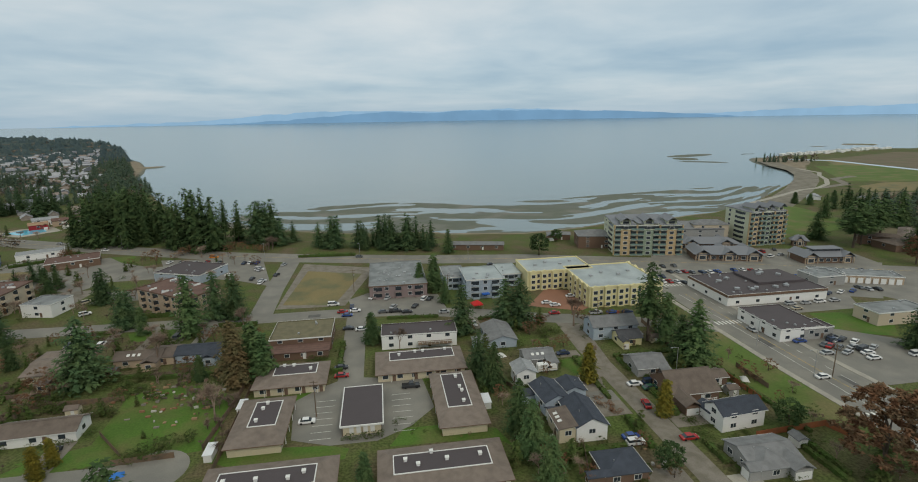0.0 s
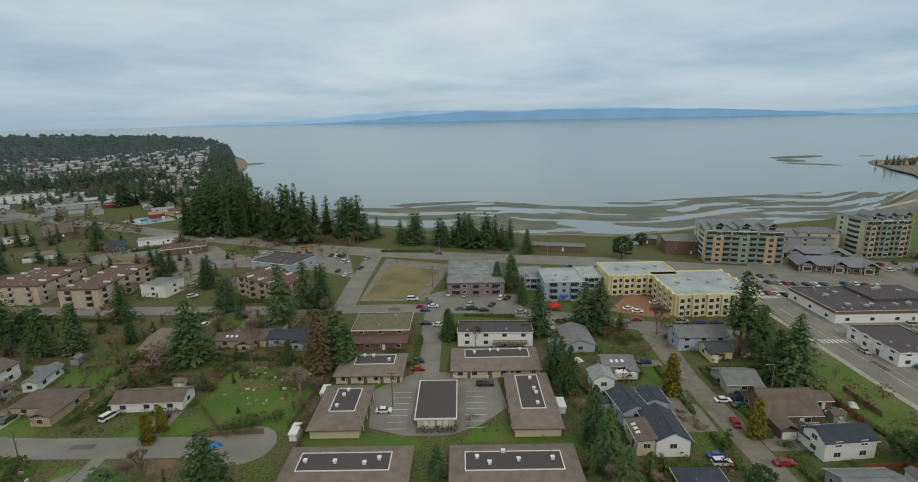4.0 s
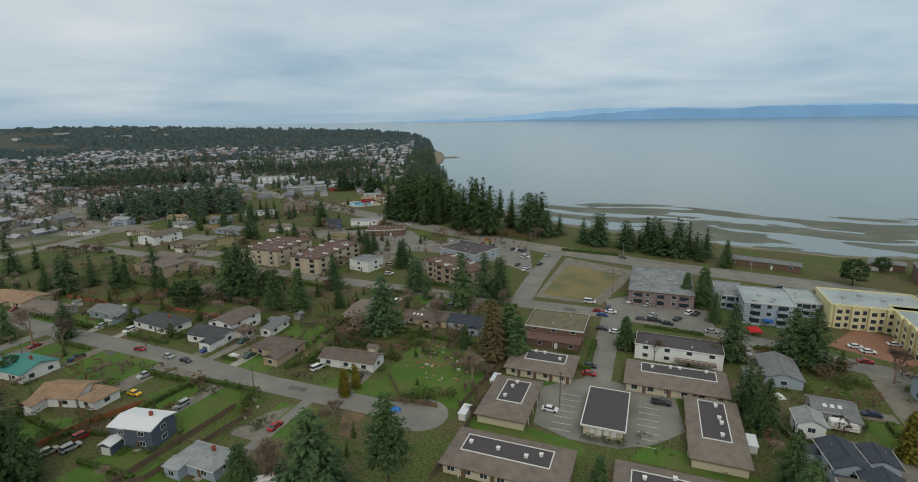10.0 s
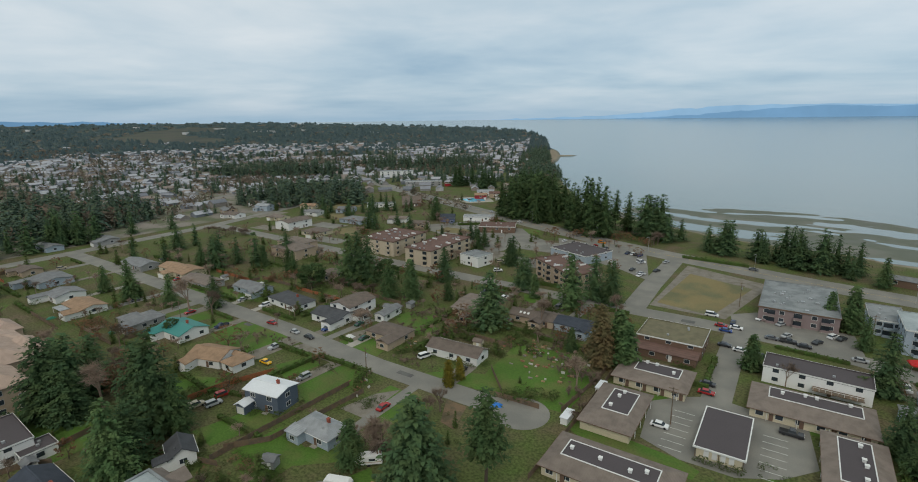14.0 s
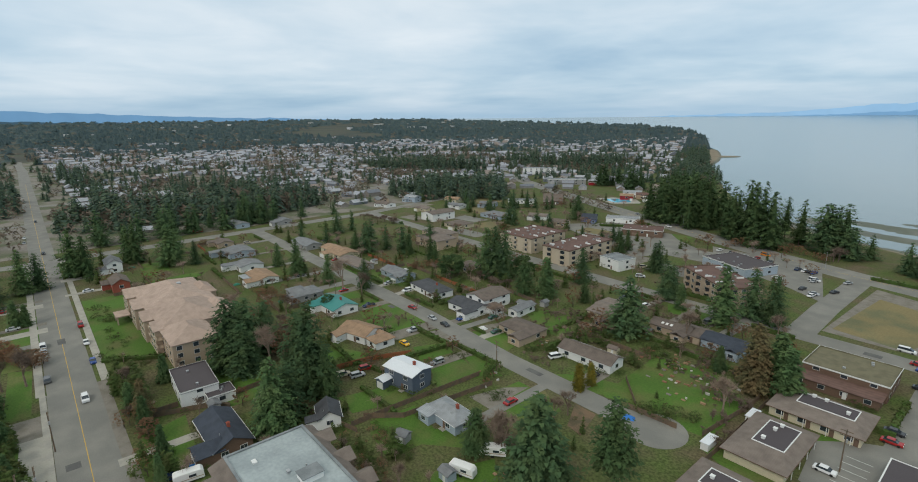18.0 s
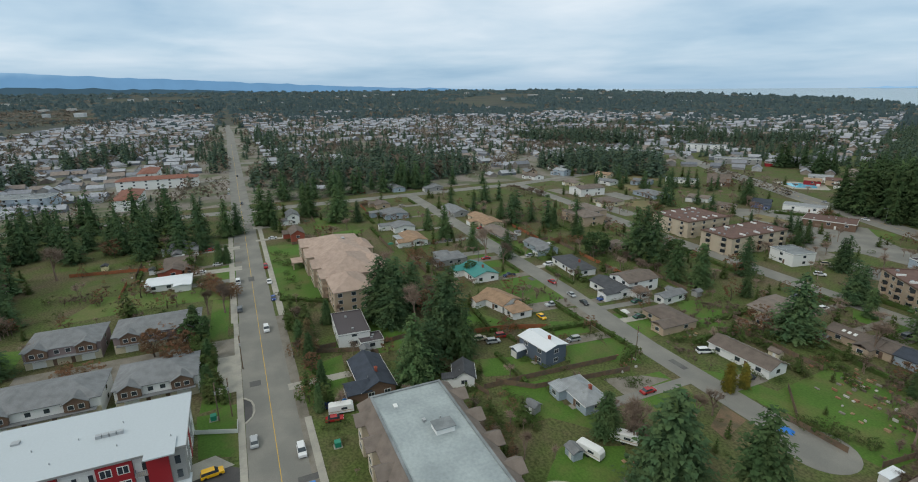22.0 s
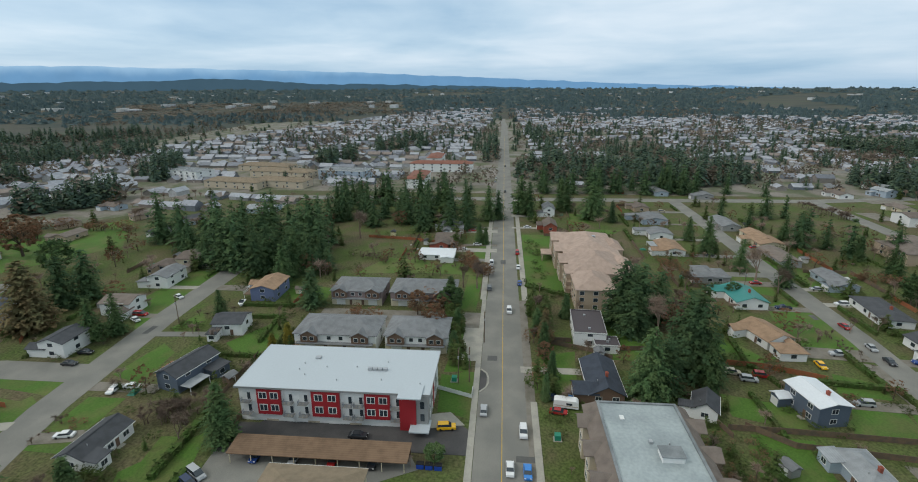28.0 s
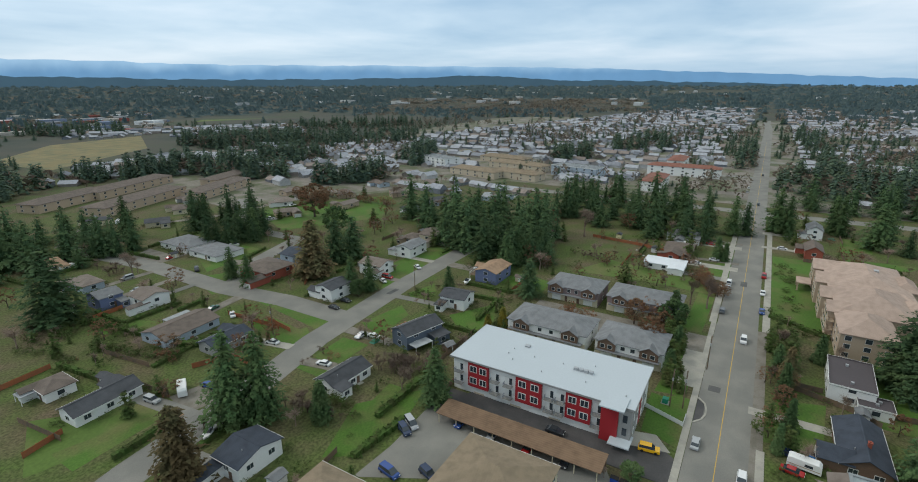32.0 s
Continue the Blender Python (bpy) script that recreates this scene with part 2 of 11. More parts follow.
METAL = material("galvanised_metal", (0.42, 0.43, 0.44), 0.45, 0.1, 1.0, 5.0, metal=0.6)
BRICK = material("chimney_brick", (0.30, 0.085, 0.055), 0.9, 0.2, 1.0, 8.0, 0.3)
TYRE = material("tyre_rubber", (0.018, 0.018, 0.018), 0.85, 0.1)
NEEDLE = material("fir_needles", (0.058, 0.102, 0.040), 0.9, 0.26, 0.25, 1.1, obrand=0.55, second=(0.086, 0.126, 0.048), spec=0.08)
NEEDLE_DARK = material("dark_fir_needles", (0.052, 0.092, 0.042), 0.9, 0.26, 0.25, 1.1, obrand=0.45, second=(0.076, 0.114, 0.046), spec=0.08)
RUST = material("russet_leaves", (0.175, 0.092, 0.052), 0.9, 0.3, 0.25, 1.3, obrand=0.5, second=(0.140, 0.100, 0.060), spec=0.08)
BROWN_CEDAR = material("brown_cedar_sprays", (0.125, 0.092, 0.045), 0.85, 0.4, 0.25, 1.3, obrand=0.5, second=(0.10, 0.095, 0.045), spec=0.08)
GOLD = material("golden_cedar", (0.17, 0.14, 0.022), 0.8, 0.4, 0.4, 1.5, obrand=0.3, second=(0.095, 0.10, 0.022), spec=0.08)
SHRUB = material("shrub_leaves", (0.065, 0.100, 0.028), 0.8, 0.45, 0.4, 1.5, obrand=0.6, second=(0.075, 0.085, 0.03), spec=0.08)
HEDGE = material("hedge_leaves", (0.062, 0.105, 0.026), 0.85, 0.4, 0.5, 2.0, 0.6, second=(0.07, 0.085, 0.03), spec=0.08)
TWIG = material("bare_twigs", (0.205, 0.155, 0.120), 0.95, 0.3, 0.4, 2.0, obrand=0.5, spec=0.08)

WALLS = {
    "white": WHITE,
    "cream": material("cream_siding", (0.56, 0.50, 0.36), 0.75, 0.08, 0.4, 3.0, rows=3.2),
    "yellow": material("pale_yellow_stucco", (0.64, 0.58, 0.33), 0.85, 0.07, 0.3, 3.0),
    "navy": material("slate_blue_siding", (0.10, 0.125, 0.165), 0.7, 0.1, 0.4, 3.0, rows=3.2),
    "blue": material("blue_siding", (0.13, 0.16, 0.27), 0.75, 0.1, 0.4, 3.0, rows=3.2),
    "grey": material("grey_siding", (0.30, 0.30, 0.29), 0.8, 0.1, 0.4, 3.0, rows=3.2),
    "paleblue": material("pale_blue_siding", (0.34, 0.40, 0.46), 0.8, 0.1, 0.4, 3.0, rows=3.2),
    "brown": material("brown_siding", (0.155, 0.10, 0.07), 0.85, 0.12, 0.4, 3.0, rows=3.2),
    "tan": material("tan_stucco", (0.42, 0.33, 0.24), 0.85, 0.08, 0.3, 3.0),
    "mauve": material("mauve_stucco", (0.24, 0.185, 0.18), 0.85, 0.1, 0.3, 3.0),
    "red": material("red_panel", (0.30, 0.022, 0.028), 0.5, 0.08, 0.3, 3.0),
    "wood": WOOD,
    "brick": BRICK,
    "beige": material("beige_stucco", (0.48, 0.41, 0.31), 0.85, 0.08, 0.3, 3.0),
}


def shingle(name, c, k=0.75):
    return material(name, c, 0.9, 0.16, 0.5, 7.0, 0.35, second=tuple(v * k for v in c), mix=(0.4, 0.7), rows=5.0, obrand=0.12)


ROOFS = {
    "brown": shingle("brown_shingle", (0.155, 0.125, 0.105)),
    "taupe": shingle("taupe_shingle", (0.20, 0.165, 0.14)),
    "grey": shingle("grey_shingle", (0.20, 0.205, 0.21)),
    "pale": shingle("pale_grey_shingle", (0.31, 0.325, 0.335)),
    "char": shingle("charcoal_shingle", (0.075, 0.078, 0.085)),
    "navy": shingle("blue_black_shingle", (0.055, 0.065, 0.085)),
    "tan": shingle("tan_shingle", (0.33, 0.22, 0.14)),
    "pink": shingle("pinkish_tan_shingle", (0.42, 0.315, 0.255), 0.8),
    "teal": material("teal_metal_roof", (0.045, 0.21, 0.19), 0.5, 0.12, 0.4, 3.0),
    "white": material("white_metal_roof", (0.66, 0.68, 0.70), 0.5, 0.08, 0.3, 2.0),
    "gravel": material("grey_gravel_roof", (0.235, 0.25, 0.255), 0.95, 0.2, 0.25, 3.0, second=(0.165, 0.18, 0.185)),
    "wet": material("wet_membrane_roof", (0.345, 0.385, 0.385), 0.42, 0.22, 0.10, 1.4, second=(0.265, 0.30, 0.305), mix=(0.40, 0.62)),
    "membrane": material("pale_blue_membrane_roof", (0.46, 0.50, 0.525), 0.6, 0.06, 0.2, 2.0),
    "dark": material("dark_membrane_roof", (0.078, 0.066, 0.070), 0.75, 0.16, 0.3, 3.0),
    "sand": shingle("sandy_brown_shingle", (0.235, 0.185, 0.125)),
    "carport": shingle("worn_brown_shingle", (0.185, 0.12, 0.075)),
    "moss": shingle("mossy_shingle", (0.16, 0.145, 0.09)),
    "terra": shingle("terracotta_tile", (0.235, 0.105, 0.075)),
    "rust": shingle("reddish_brown_shingle", (0.145, 0.088, 0.072)),
}
WORDS = {"char": "charcoal", "pale": "pale grey", "pink": "pinkish tan", "gravel": "grey gravel", "wet": "wet grey membrane", "membrane": "pale membrane", "dark": "dark membrane",
         "paleblue": "pale blue", "navy": "dark blue", "rust": "reddish brown", "moss": "mossy brown", "cream": "cream", "mauve": "mauve"}


# ---------- mesh helpers ----------
def box(bm, x, y, z, sx, sy, sz):
    """A box of that size whose base is centred on x, y at height z."""
    v = [bm.verts.new((x + i * sx / 2, y + j * sy / 2, z + k * sz)) for k in (0, 1) for i, j in ((-1, -1), (1, -1), (1, 1), (-1, 1))]
    for f in ((3, 2, 1, 0), (4, 5, 6, 7), (0, 1, 5, 4), (1, 2, 6, 5), (2, 3, 7, 6), (3, 0, 4, 7)):
        bm.faces.new([v[i] for i in f])
    return v


def prism(bm, ring, z0, z1):
    """A plate over a ring of x, y points."""
    a = [bm.verts.new((x, y, z0)) for x, y in ring]
    b = [bm.verts.new((x, y, z1)) for x, y in ring]
    n = len(ring)
    bm.faces.new(a[::-1])
    bm.faces.new(b)
    for i in range(n):
        bm.faces.new((a[i], a[(i + 1) % n], b[(i + 1) % n], b[i]))


def cyl(bm, x, y, z, r, h, n=8, r2=None):
    r2 = r if r2 is None else r2
    a = [bm.verts.new((x + r * math.cos(2 * math.pi * i / n), y + r * math.sin(2 * math.pi * i / n), z)) for i in range(n)]
    b = [bm.verts.new((x + r2 * math.cos(2 * math.pi * i / n), y + r2 * math.sin(2 * math.pi * i / n), z + h)) for i in range(n)]
    bm.faces.new(a[::-1])
    bm.faces.new(b)
    for i in range(n):
        bm.faces.new((a[i], a[(i + 1) % n], b[(i + 1) % n], b[i]))


def ring_mesh(bm, w, d, t, z0, z1, x=0.0, y=0.0):
    """A closed rectangular band of thickness t, as one piece."""
    o = [(-w / 2, -d / 2), (w / 2, -d / 2), (w / 2, d / 2), (-w / 2, d / 2)]
    n = [(-w / 2 + t, -d / 2 + t), (w / 2 - t, -d / 2 + t), (w / 2 - t, d / 2 - t), (-w / 2 + t, d / 2 - t)]
    vs = [[bm.verts.new((x + p[0], y + p[1], z)) for p in r] for r, z in ((o, z0), (o, z1), (n, z1), (n, z0))]
    for k in range(4):
        for i in range(4):
            bm.faces.new((vs[k][i], vs[k][(i + 1) % 4], vs[(k + 1) % 4][(i + 1) % 4], vs[(k + 1) % 4][i]))


def mesh_of(name, bm, mat):
    me = bpy.data.meshes.new(name)
    bmesh.ops.recalc_face_normals(bm, faces=bm.faces)
    bm.to_mesh(me)
    bm.free()
    me.materials.append(mat)
    return me


def put(name, me, parent, m=None, label=""):
    ob = new(name, me)
    ob.parent = parent
    if m is not None:
        ob.matrix_basis = m
    return tagged(ob, label)


def part(name, bm, mat, parent, label=""):
    return put(name, mesh_of(name, bm, mat), parent, None, label)


def thing(name, m, label, category, group=""):
    ob = new(name)
    ob.matrix_basis = m
    return tagged(ob, label, category, group)


def struct(name, bm, mat, label, category="ground"):
    return tagged(new(name, mesh_of(name, bm, mat)), label, category, "", "structure")


CACHE = {}


def shared(key, make):
    if key not in CACHE:
        CACHE[key] = make()
    return CACHE[key]


def box_mesh(name, sx, sy, sz, mat):
    """A shared box mesh, base at z = 0."""
    def make():
        bm = bmesh.new()
        box(bm, 0, 0, 0, sx, sy, sz)
        return mesh_of(name, bm, mat)
    return shared((name, round(sx, 2), round(sy, 2), round(sz, 2), mat.name), make)


# ---------- land, sea and distance ----------
def land_profile(az):
    """Distance of the shore from the origin, by bearing (degrees from +y towards -x)."""
    a = [-180, -75, -58, -51, -49, -46.8, -43.6, -43.2, -42.9, -42.6, -42.2, -41.7, -41.2, -40.4, -39.4, -36, -30, -22.6, -16.3, -7.8, 3, 9, 11, 14, 18, 20.0, 22.0, 23.2, 23.55, 23.75, 24, 24.4, 25.0, 26.6, 29, 35, 45, 55, 62, 180]
    r = [6000, 6000, 2092, 1526, 1420, 1330, 1190, 1100, 900, 810, 735, 690, 655, 600, 545, 468, 418, 374, 356, 348, 369, 384, 394, 412, 440, 480, 620, 820, 1000, 1285, 1500, 1850, 2200, 2600, 2900, 3300, 3900, 4923, 6000, 6000]
    return np.interp(az, a, r)


def flat_profile(az):
    """Distance of the outer edge of the tidal flats."""
    a = [-180, -60, -50, -44, -42, -34, -26, -16, -8, 0, 5, 10, 14, 17, 19, 22, 24, 180]
    r = [0, 0, 985, 726, 689, 628, 560, 498, 495, 507, 502, 490, 484, 466, 430, 0, 0, 0]
    return np.interp(az, a, r)


def fbm(x, y, s, o=4):
    """Cheap smooth noise on arrays."""
    rng = np.random.RandomState(int(s * 1000) % 9973)
    out, amp = 0, 1.0
    for k in range(o):
        for _ in range(3):
            th, ph = rng.rand() * 6.283, rng.rand() * 6.283
            f = s * 2**k * (0.8 + 0.5 * rng.rand())
            out = out + amp * np.sin((x * np.cos(th) + y * np.sin(th)) * f + ph + 1.3 * np.sin((x * np.sin(th) - y * np.cos(th)) * f * 0.7 + ph * 2))
        amp *= 0.55
    return out / 3.2


def far_rise(r):
    return 55.0 * np.clip((r - 1300) / 3500, 0, 1) ** 1.6


def sheet(name, azs, rs, height, mat, label, category):
    A, Rr = np.meshgrid(azs, rs, indexing="ij")
    x, y = -np.sin(np.radians(A)) * Rr, np.cos(np.radians(A)) * Rr
    z = height(A, Rr, x, y)
    n, k = A.shape
    idx = np.arange(n * k).reshape(n, k)
    faces = np.stack([idx[:-1, :-1], idx[:-1, 1:], idx[1:, 1:], idx[1:, :-1]], -1).reshape(-1, 4)
    me = bpy.data.meshes.new(name)
    me.from_pydata(np.stack([x, y, z], -1).reshape(-1, 3).tolist(), [], faces[:, ::-1].tolist())
    me.materials.append(mat)
    me.polygons.foreach_set("use_smooth", [True] * len(faces))
    return tagged(new(name, me), label, category, "", "structure")


def ground_height(A, r, x, y):
    shore, edge = land_profile(A), flat_profile(A)
    shore = shore + 4 * fbm(x, y, 0.05, 3)
    s = r - shore
    z = np.where(s < 0, 0.0, -2.05 * np.clip(s / 16, 0, 1))
    band = (s > 10) & (r < edge + 60)
    # sand bars drawn out along the shore
    u, v = s, r * np.radians(A)
    bars = 0.42 * fbm(u + 9 * np.sin(v * 0.03), v * 0.24, 0.12, 4) + 0.07
    fade = np.clip((edge - r) / 30, -1.5, 1)
    z = np.where(band, np.maximum(-4, -2.0 + bars * np.clip(s / 30, 0, 1) + np.where(fade < 0, fade * 1.2, 0)), z)
    z = np.where((s > 16) & ~band, -4.0, z)
    # spit and sand bar off the bay
    for cx, cy, lx, ly, th, hgt in SPITS:
        dx, dy = x - cx, y - cy
        c, sn = math.cos(th), math.sin(th)
        q = ((dx * c + dy * sn) / lx) ** 2 + ((-dx * sn + dy * c) / ly) ** 2
        z = np.where(s > 5, np.maximum(z, -4 + (4 + hgt) * np.clip(1.4 - q, 0, 1)), z)
    return z + np.where(s < 0, far_rise(r), 0)


SPITS = [(-458, 1050, 240, 22, 1.98, -0.5), (-425, 1030, 40, 22, 0.9, -0.5), (618, 953, 84, 30, 0.34, -1.6), (556, 820, 58, 22, -0.8, -1.6), (566, 886, 40, 30, 1.2, -1.6), (745, 950, 26, 10, 0.2, -1.6), (655, 748, 140, 46, 1.147, -0.42), (740, 800, 90, 60, 0.6, -0.42), (820, 850, 150, 60, 0.35, 0.5), (985, 900, 190, 90, 0.3, 0.6), (1145, 1110, 140, 40, 0.15, 0.3)]


def ground_material():
    m = bpy.data.materials.new("ground")
    m.use_nodes = True
    n, l = m.node_tree.nodes, m.node_tree.links
    b = n["Principled BSDF"]
    b.inputs["Roughness"].default_value = 0.95
    b.inputs["Specular IOR Level"].default_value = 0.15
    pos = n.new("ShaderNodeNewGeometry").outputs["Position"]

    def tex(s, d=6.0):
        t = n.new("ShaderNodeTexNoise")
        t.inputs["Scale"].default_value, t.inputs["Detail"].default_value = s, d
        l.new(pos, t.inputs["Vector"])
        return t.outputs["Fac"]

    def ramp_of(f, stops):
        r = n.new("ShaderNodeValToRGB")
        for i, (p, c) in enumerate(stops):
            e = r.color_ramp.elements[i] if i < 2 else r.color_ramp.elements.new(p)
            e.position, e.color = p, (*c, 1)
        l.new(f, r.inputs[0])
        return r.outputs[0]

    def mixc(f, a, b_):
        r = n.new("ShaderNodeMixRGB")
        for i, v in ((0, f), (1, a), (2, b_)):
            if isinstance(v, float):
                r.inputs[i].default_value = v
            else:
                l.new(v, r.inputs[i])
        return r.outputs[0]

    turf = ramp_of(tex(0.04), [(0.37, (0.128, 0.102, 0.066)), (0.46, (0.102, 0.100, 0.046)), (0.55, (0.078, 0.112, 0.030)), (0.72, (0.108, 0.116, 0.048))])
    litter = ramp_of(tex(0.11, 5.0), [(0.38, (0.126, 0.098, 0.064)), (0.48, (0.090, 0.092, 0.042)), (0.64, (0.082, 0.114, 0.032))])
    both = n.new("ShaderNodeMixRGB")
    both.inputs[0].default_value = 0.45
    l.new(turf, both.inputs[1])
    l.new(litter, both.inputs[2])
    grain = ramp_of(tex(1.4, 7.0), [(0.36, (0.66, 0.68, 0.62)), (0.50, (1.0, 1.0, 0.96)), (0.64, (1.28, 1.28, 1.22))])
    mul = n.new("ShaderNodeMixRGB")
    mul.blend_type = "MULTIPLY"
    mul.inputs[0].default_value = 1.0
    l.new(both.outputs[0], mul.inputs[1])
    l.new(grain, mul.inputs[2])
    flats = ramp_of(tex(0.03), [(0.32, (0.150, 0.158, 0.142)), (0.5, (0.128, 0.142, 0.112)), (0.68, (0.190, 0.188, 0.165))])
    sand = ramp_of(tex(0.08), [(0.35, (0.20, 0.165, 0.115)), (0.65, (0.27, 0.23, 0.17))])
    sepz = n.new("ShaderNodeSeparateXYZ")
    l.new(pos, sepz.inputs[0])

    def step(lo, hi):
        r = n.new("ShaderNodeMapRange")
        r.inputs["From Min"].default_value, r.inputs["From Max"].default_value = lo, hi
        l.new(sepz.outputs["Z"], r.inputs["Value"])
        return r.outputs[0]
    shore = mixc(step(-1.45, -0.7), flats, sand)
    # beyond the gardens the land is wooded, heathy and built up
    length = n.new("ShaderNodeVectorMath")
    length.operation = "LENGTH"
    shift = n.new("ShaderNodeVectorMath")
    shift.operation = "SUBTRACT"
    shift.inputs[1].default_value = (600, 400, 0)
    l.new(pos, shift.inputs[0])
    l.new(shift.outputs[0], length.inputs[0])
    away = n.new("ShaderNodeMapRange")
    away.inputs["From Min"].default_value, away.inputs["From Max"].default_value = 1040, 1450
    l.new(length.outputs["Value"], away.inputs["Value"])
    heath = ramp_of(tex(0.006, 7.0), [(0.40, (0.056, 0.066, 0.054)), (0.52, (0.080, 0.078, 0.062)), (0.66, (0.072, 0.084, 0.056))])
    land = mixc(away.outputs[0], mul.outputs[0], heath)
    l.new(mixc(step(-0.35, -0.02), shore, land), b.inputs["Base Color"])
    bp = n.new("ShaderNodeBump")
    bp.inputs["Strength"].default_value, bp.inputs["Distance"].default_value = 0.5, 0.15
    l.new(tex(0.9), bp.inputs["Height"])
    l.new(bp.outputs[0], b.inputs["Normal"])
    return m


def sea_material():
    m = bpy.data.materials.new("sea_water")
    m.use_nodes = True
    n, l = m.node_tree.nodes, m.node_tree.links
    b = n["Principled BSDF"]
    b.inputs["Base Color"].default_value = (0.150, 0.205, 0.215, 1)
    b.inputs["Roughness"].default_value = 0.16
    b.inputs["IOR"].default_value = 1.33
    pos = n.new("ShaderNodeNewGeometry").outputs["Position"]
    t = n.new("ShaderNodeTexNoise")
    t.inputs["Scale"].default_value, t.inputs["Detail"].default_value = 0.35, 6
    l.new(pos, t.inputs["Vector"])
    bp = n.new("ShaderNodeBump")
    bp.inputs["Strength"].default_value, bp.inputs["Distance"].default_value = 0.35, 0.12
    l.new(t.outputs["Fac"], bp.inputs["Height"])
    l.new(bp.outputs[0], b.inputs["Normal"])
    return m


azs = np.concatenate([np.arange(-180, -62, 3.0), np.arange(-62, 26, 0.25), np.arange(26, 64, 1.0), np.arange(64, 181, 2.0)])
rs = np.concatenate([[0.5, 20, 60, 120, 200, 290], np.arange(320, 760, 4.4), np.arange(760, 1500, 14.0), np.geomspace(1500, 4920, 16)])
sheet("ground", azs, rs, ground_height, ground_material(), "patchy winter turf, earth and wet tidal sand", "ground")
sheet("water", np.arange(-75, 66, 3.0), np.concatenate([np.geomspace(320, 1300, 10), np.geomspace(1500, 4920, 14)]), lambda A, r, x, y: -2.0 + far_rise(r) * 1.02, sea_material(),
      "calm grey-blue sea at low tide", "sea")


def ridge(name, a0, a1, dist, heights, rough, mat, label):
    """A far range: a tall thin body whose crest follows the heights, from bearing a0 to a1."""
    k = 160
    azs_ = np.linspace(a0, a1, k)
    h = np.interp(np.linspace(0, 1, k), np.linspace(0, 1, len(heights)), heights)
    h = h + rough * fbm(azs_ * 40, azs_ * 0, 0.06, 4)
    bm = bmesh.new()
    rows = []
    for a, hh in zip(azs_, h):
        sx, cy = -math.sin(radians(a)), math.cos(radians(a))
        rows.append([bm.verts.new((sx * d, cy * d, z)) for d, z in ((dist, 0), (dist + 25, 55 + max(hh, 0) * 0.6), (dist + 45, 55 + max(hh, 0)), (dist + 60, 0))])
    for p, q in zip(rows, rows[1:]):
        for i in range(3):
            bm.faces.new((p[i], p[i + 1], q[i + 1], q[i]))
    return tagged(new(name, mesh_of(name, bm, mat)), label, "mountains", "", "structure")


# ---------- roads and surfaces ----------
def ribbon(bm, pts, width, z0, z1):
    pts = [Vector(p) for p in pts]
    rows = []
    for i, p in enumerate(pts):
        a, b = pts[max(i - 1, 0)], pts[min(i + 1, len(pts) - 1)]
        d = (b - a).normalized()
        nrm = Vector((-d.y, d.x))
        c = 1.0
        if 0 < i < len(pts) - 1:
            d1 = (p - a).normalized()
            c = max(0.6, d1.dot(d))
        w = width / 2 / c
        l, r = p + nrm * w, p - nrm * w
        rows.append([bm.verts.new((q.x, q.y, z)) for q, z in ((l, z0), (l, z1), (r, z1), (r, z0))])
    for p, q in zip(rows, rows[1:]):
        for i in range(3):
            bm.faces.new((p[i], p[i + 1], q[i + 1], q[i]))
    for p in (rows[0], rows[-1]):
        bm.faces.new(p)


def road(width, pts, mat, label, name="road", z=0.05):
    bm = bmesh.new()
    ribbon(bm, pts, width, -0.1, z)
    return struct(name, bm, mat, label, "road")


LAWNS = []


def area(ring, mat, label, name="ground_patch", z=0.03):
    if mat.name == "lawn_grass":
        LAWNS.append(ring)
    bm = bmesh.new()
    prism(bm, ring, -0.1, z)
    return struct(name, bm, mat, label, "ground")


def dashes(parent, pts, mat, width=0.12, dash=0.0, gap=0.0, z=0.062, name="road_line"):
    bm = bmesh.new()
    for p, q in zip(pts, pts[1:]):
        p, q = Vector(p), Vector(q)
        L = (q - p).length
        d = (q - p) / L
        nrm = Vector((-d.y, d.x)) * width / 2
        s = 0.0
        while s < L:
            e = min(L, s + (dash or L))
            ring = [p + d * s - nrm, p + d * e - nrm, p + d * e + nrm, p + d * s + nrm]
            bm.faces.new([bm.verts.new((v.x, v.y, z)) for v in ring])
            s = e + (gap if dash else 1)
    part(name, bm, mat, parent)


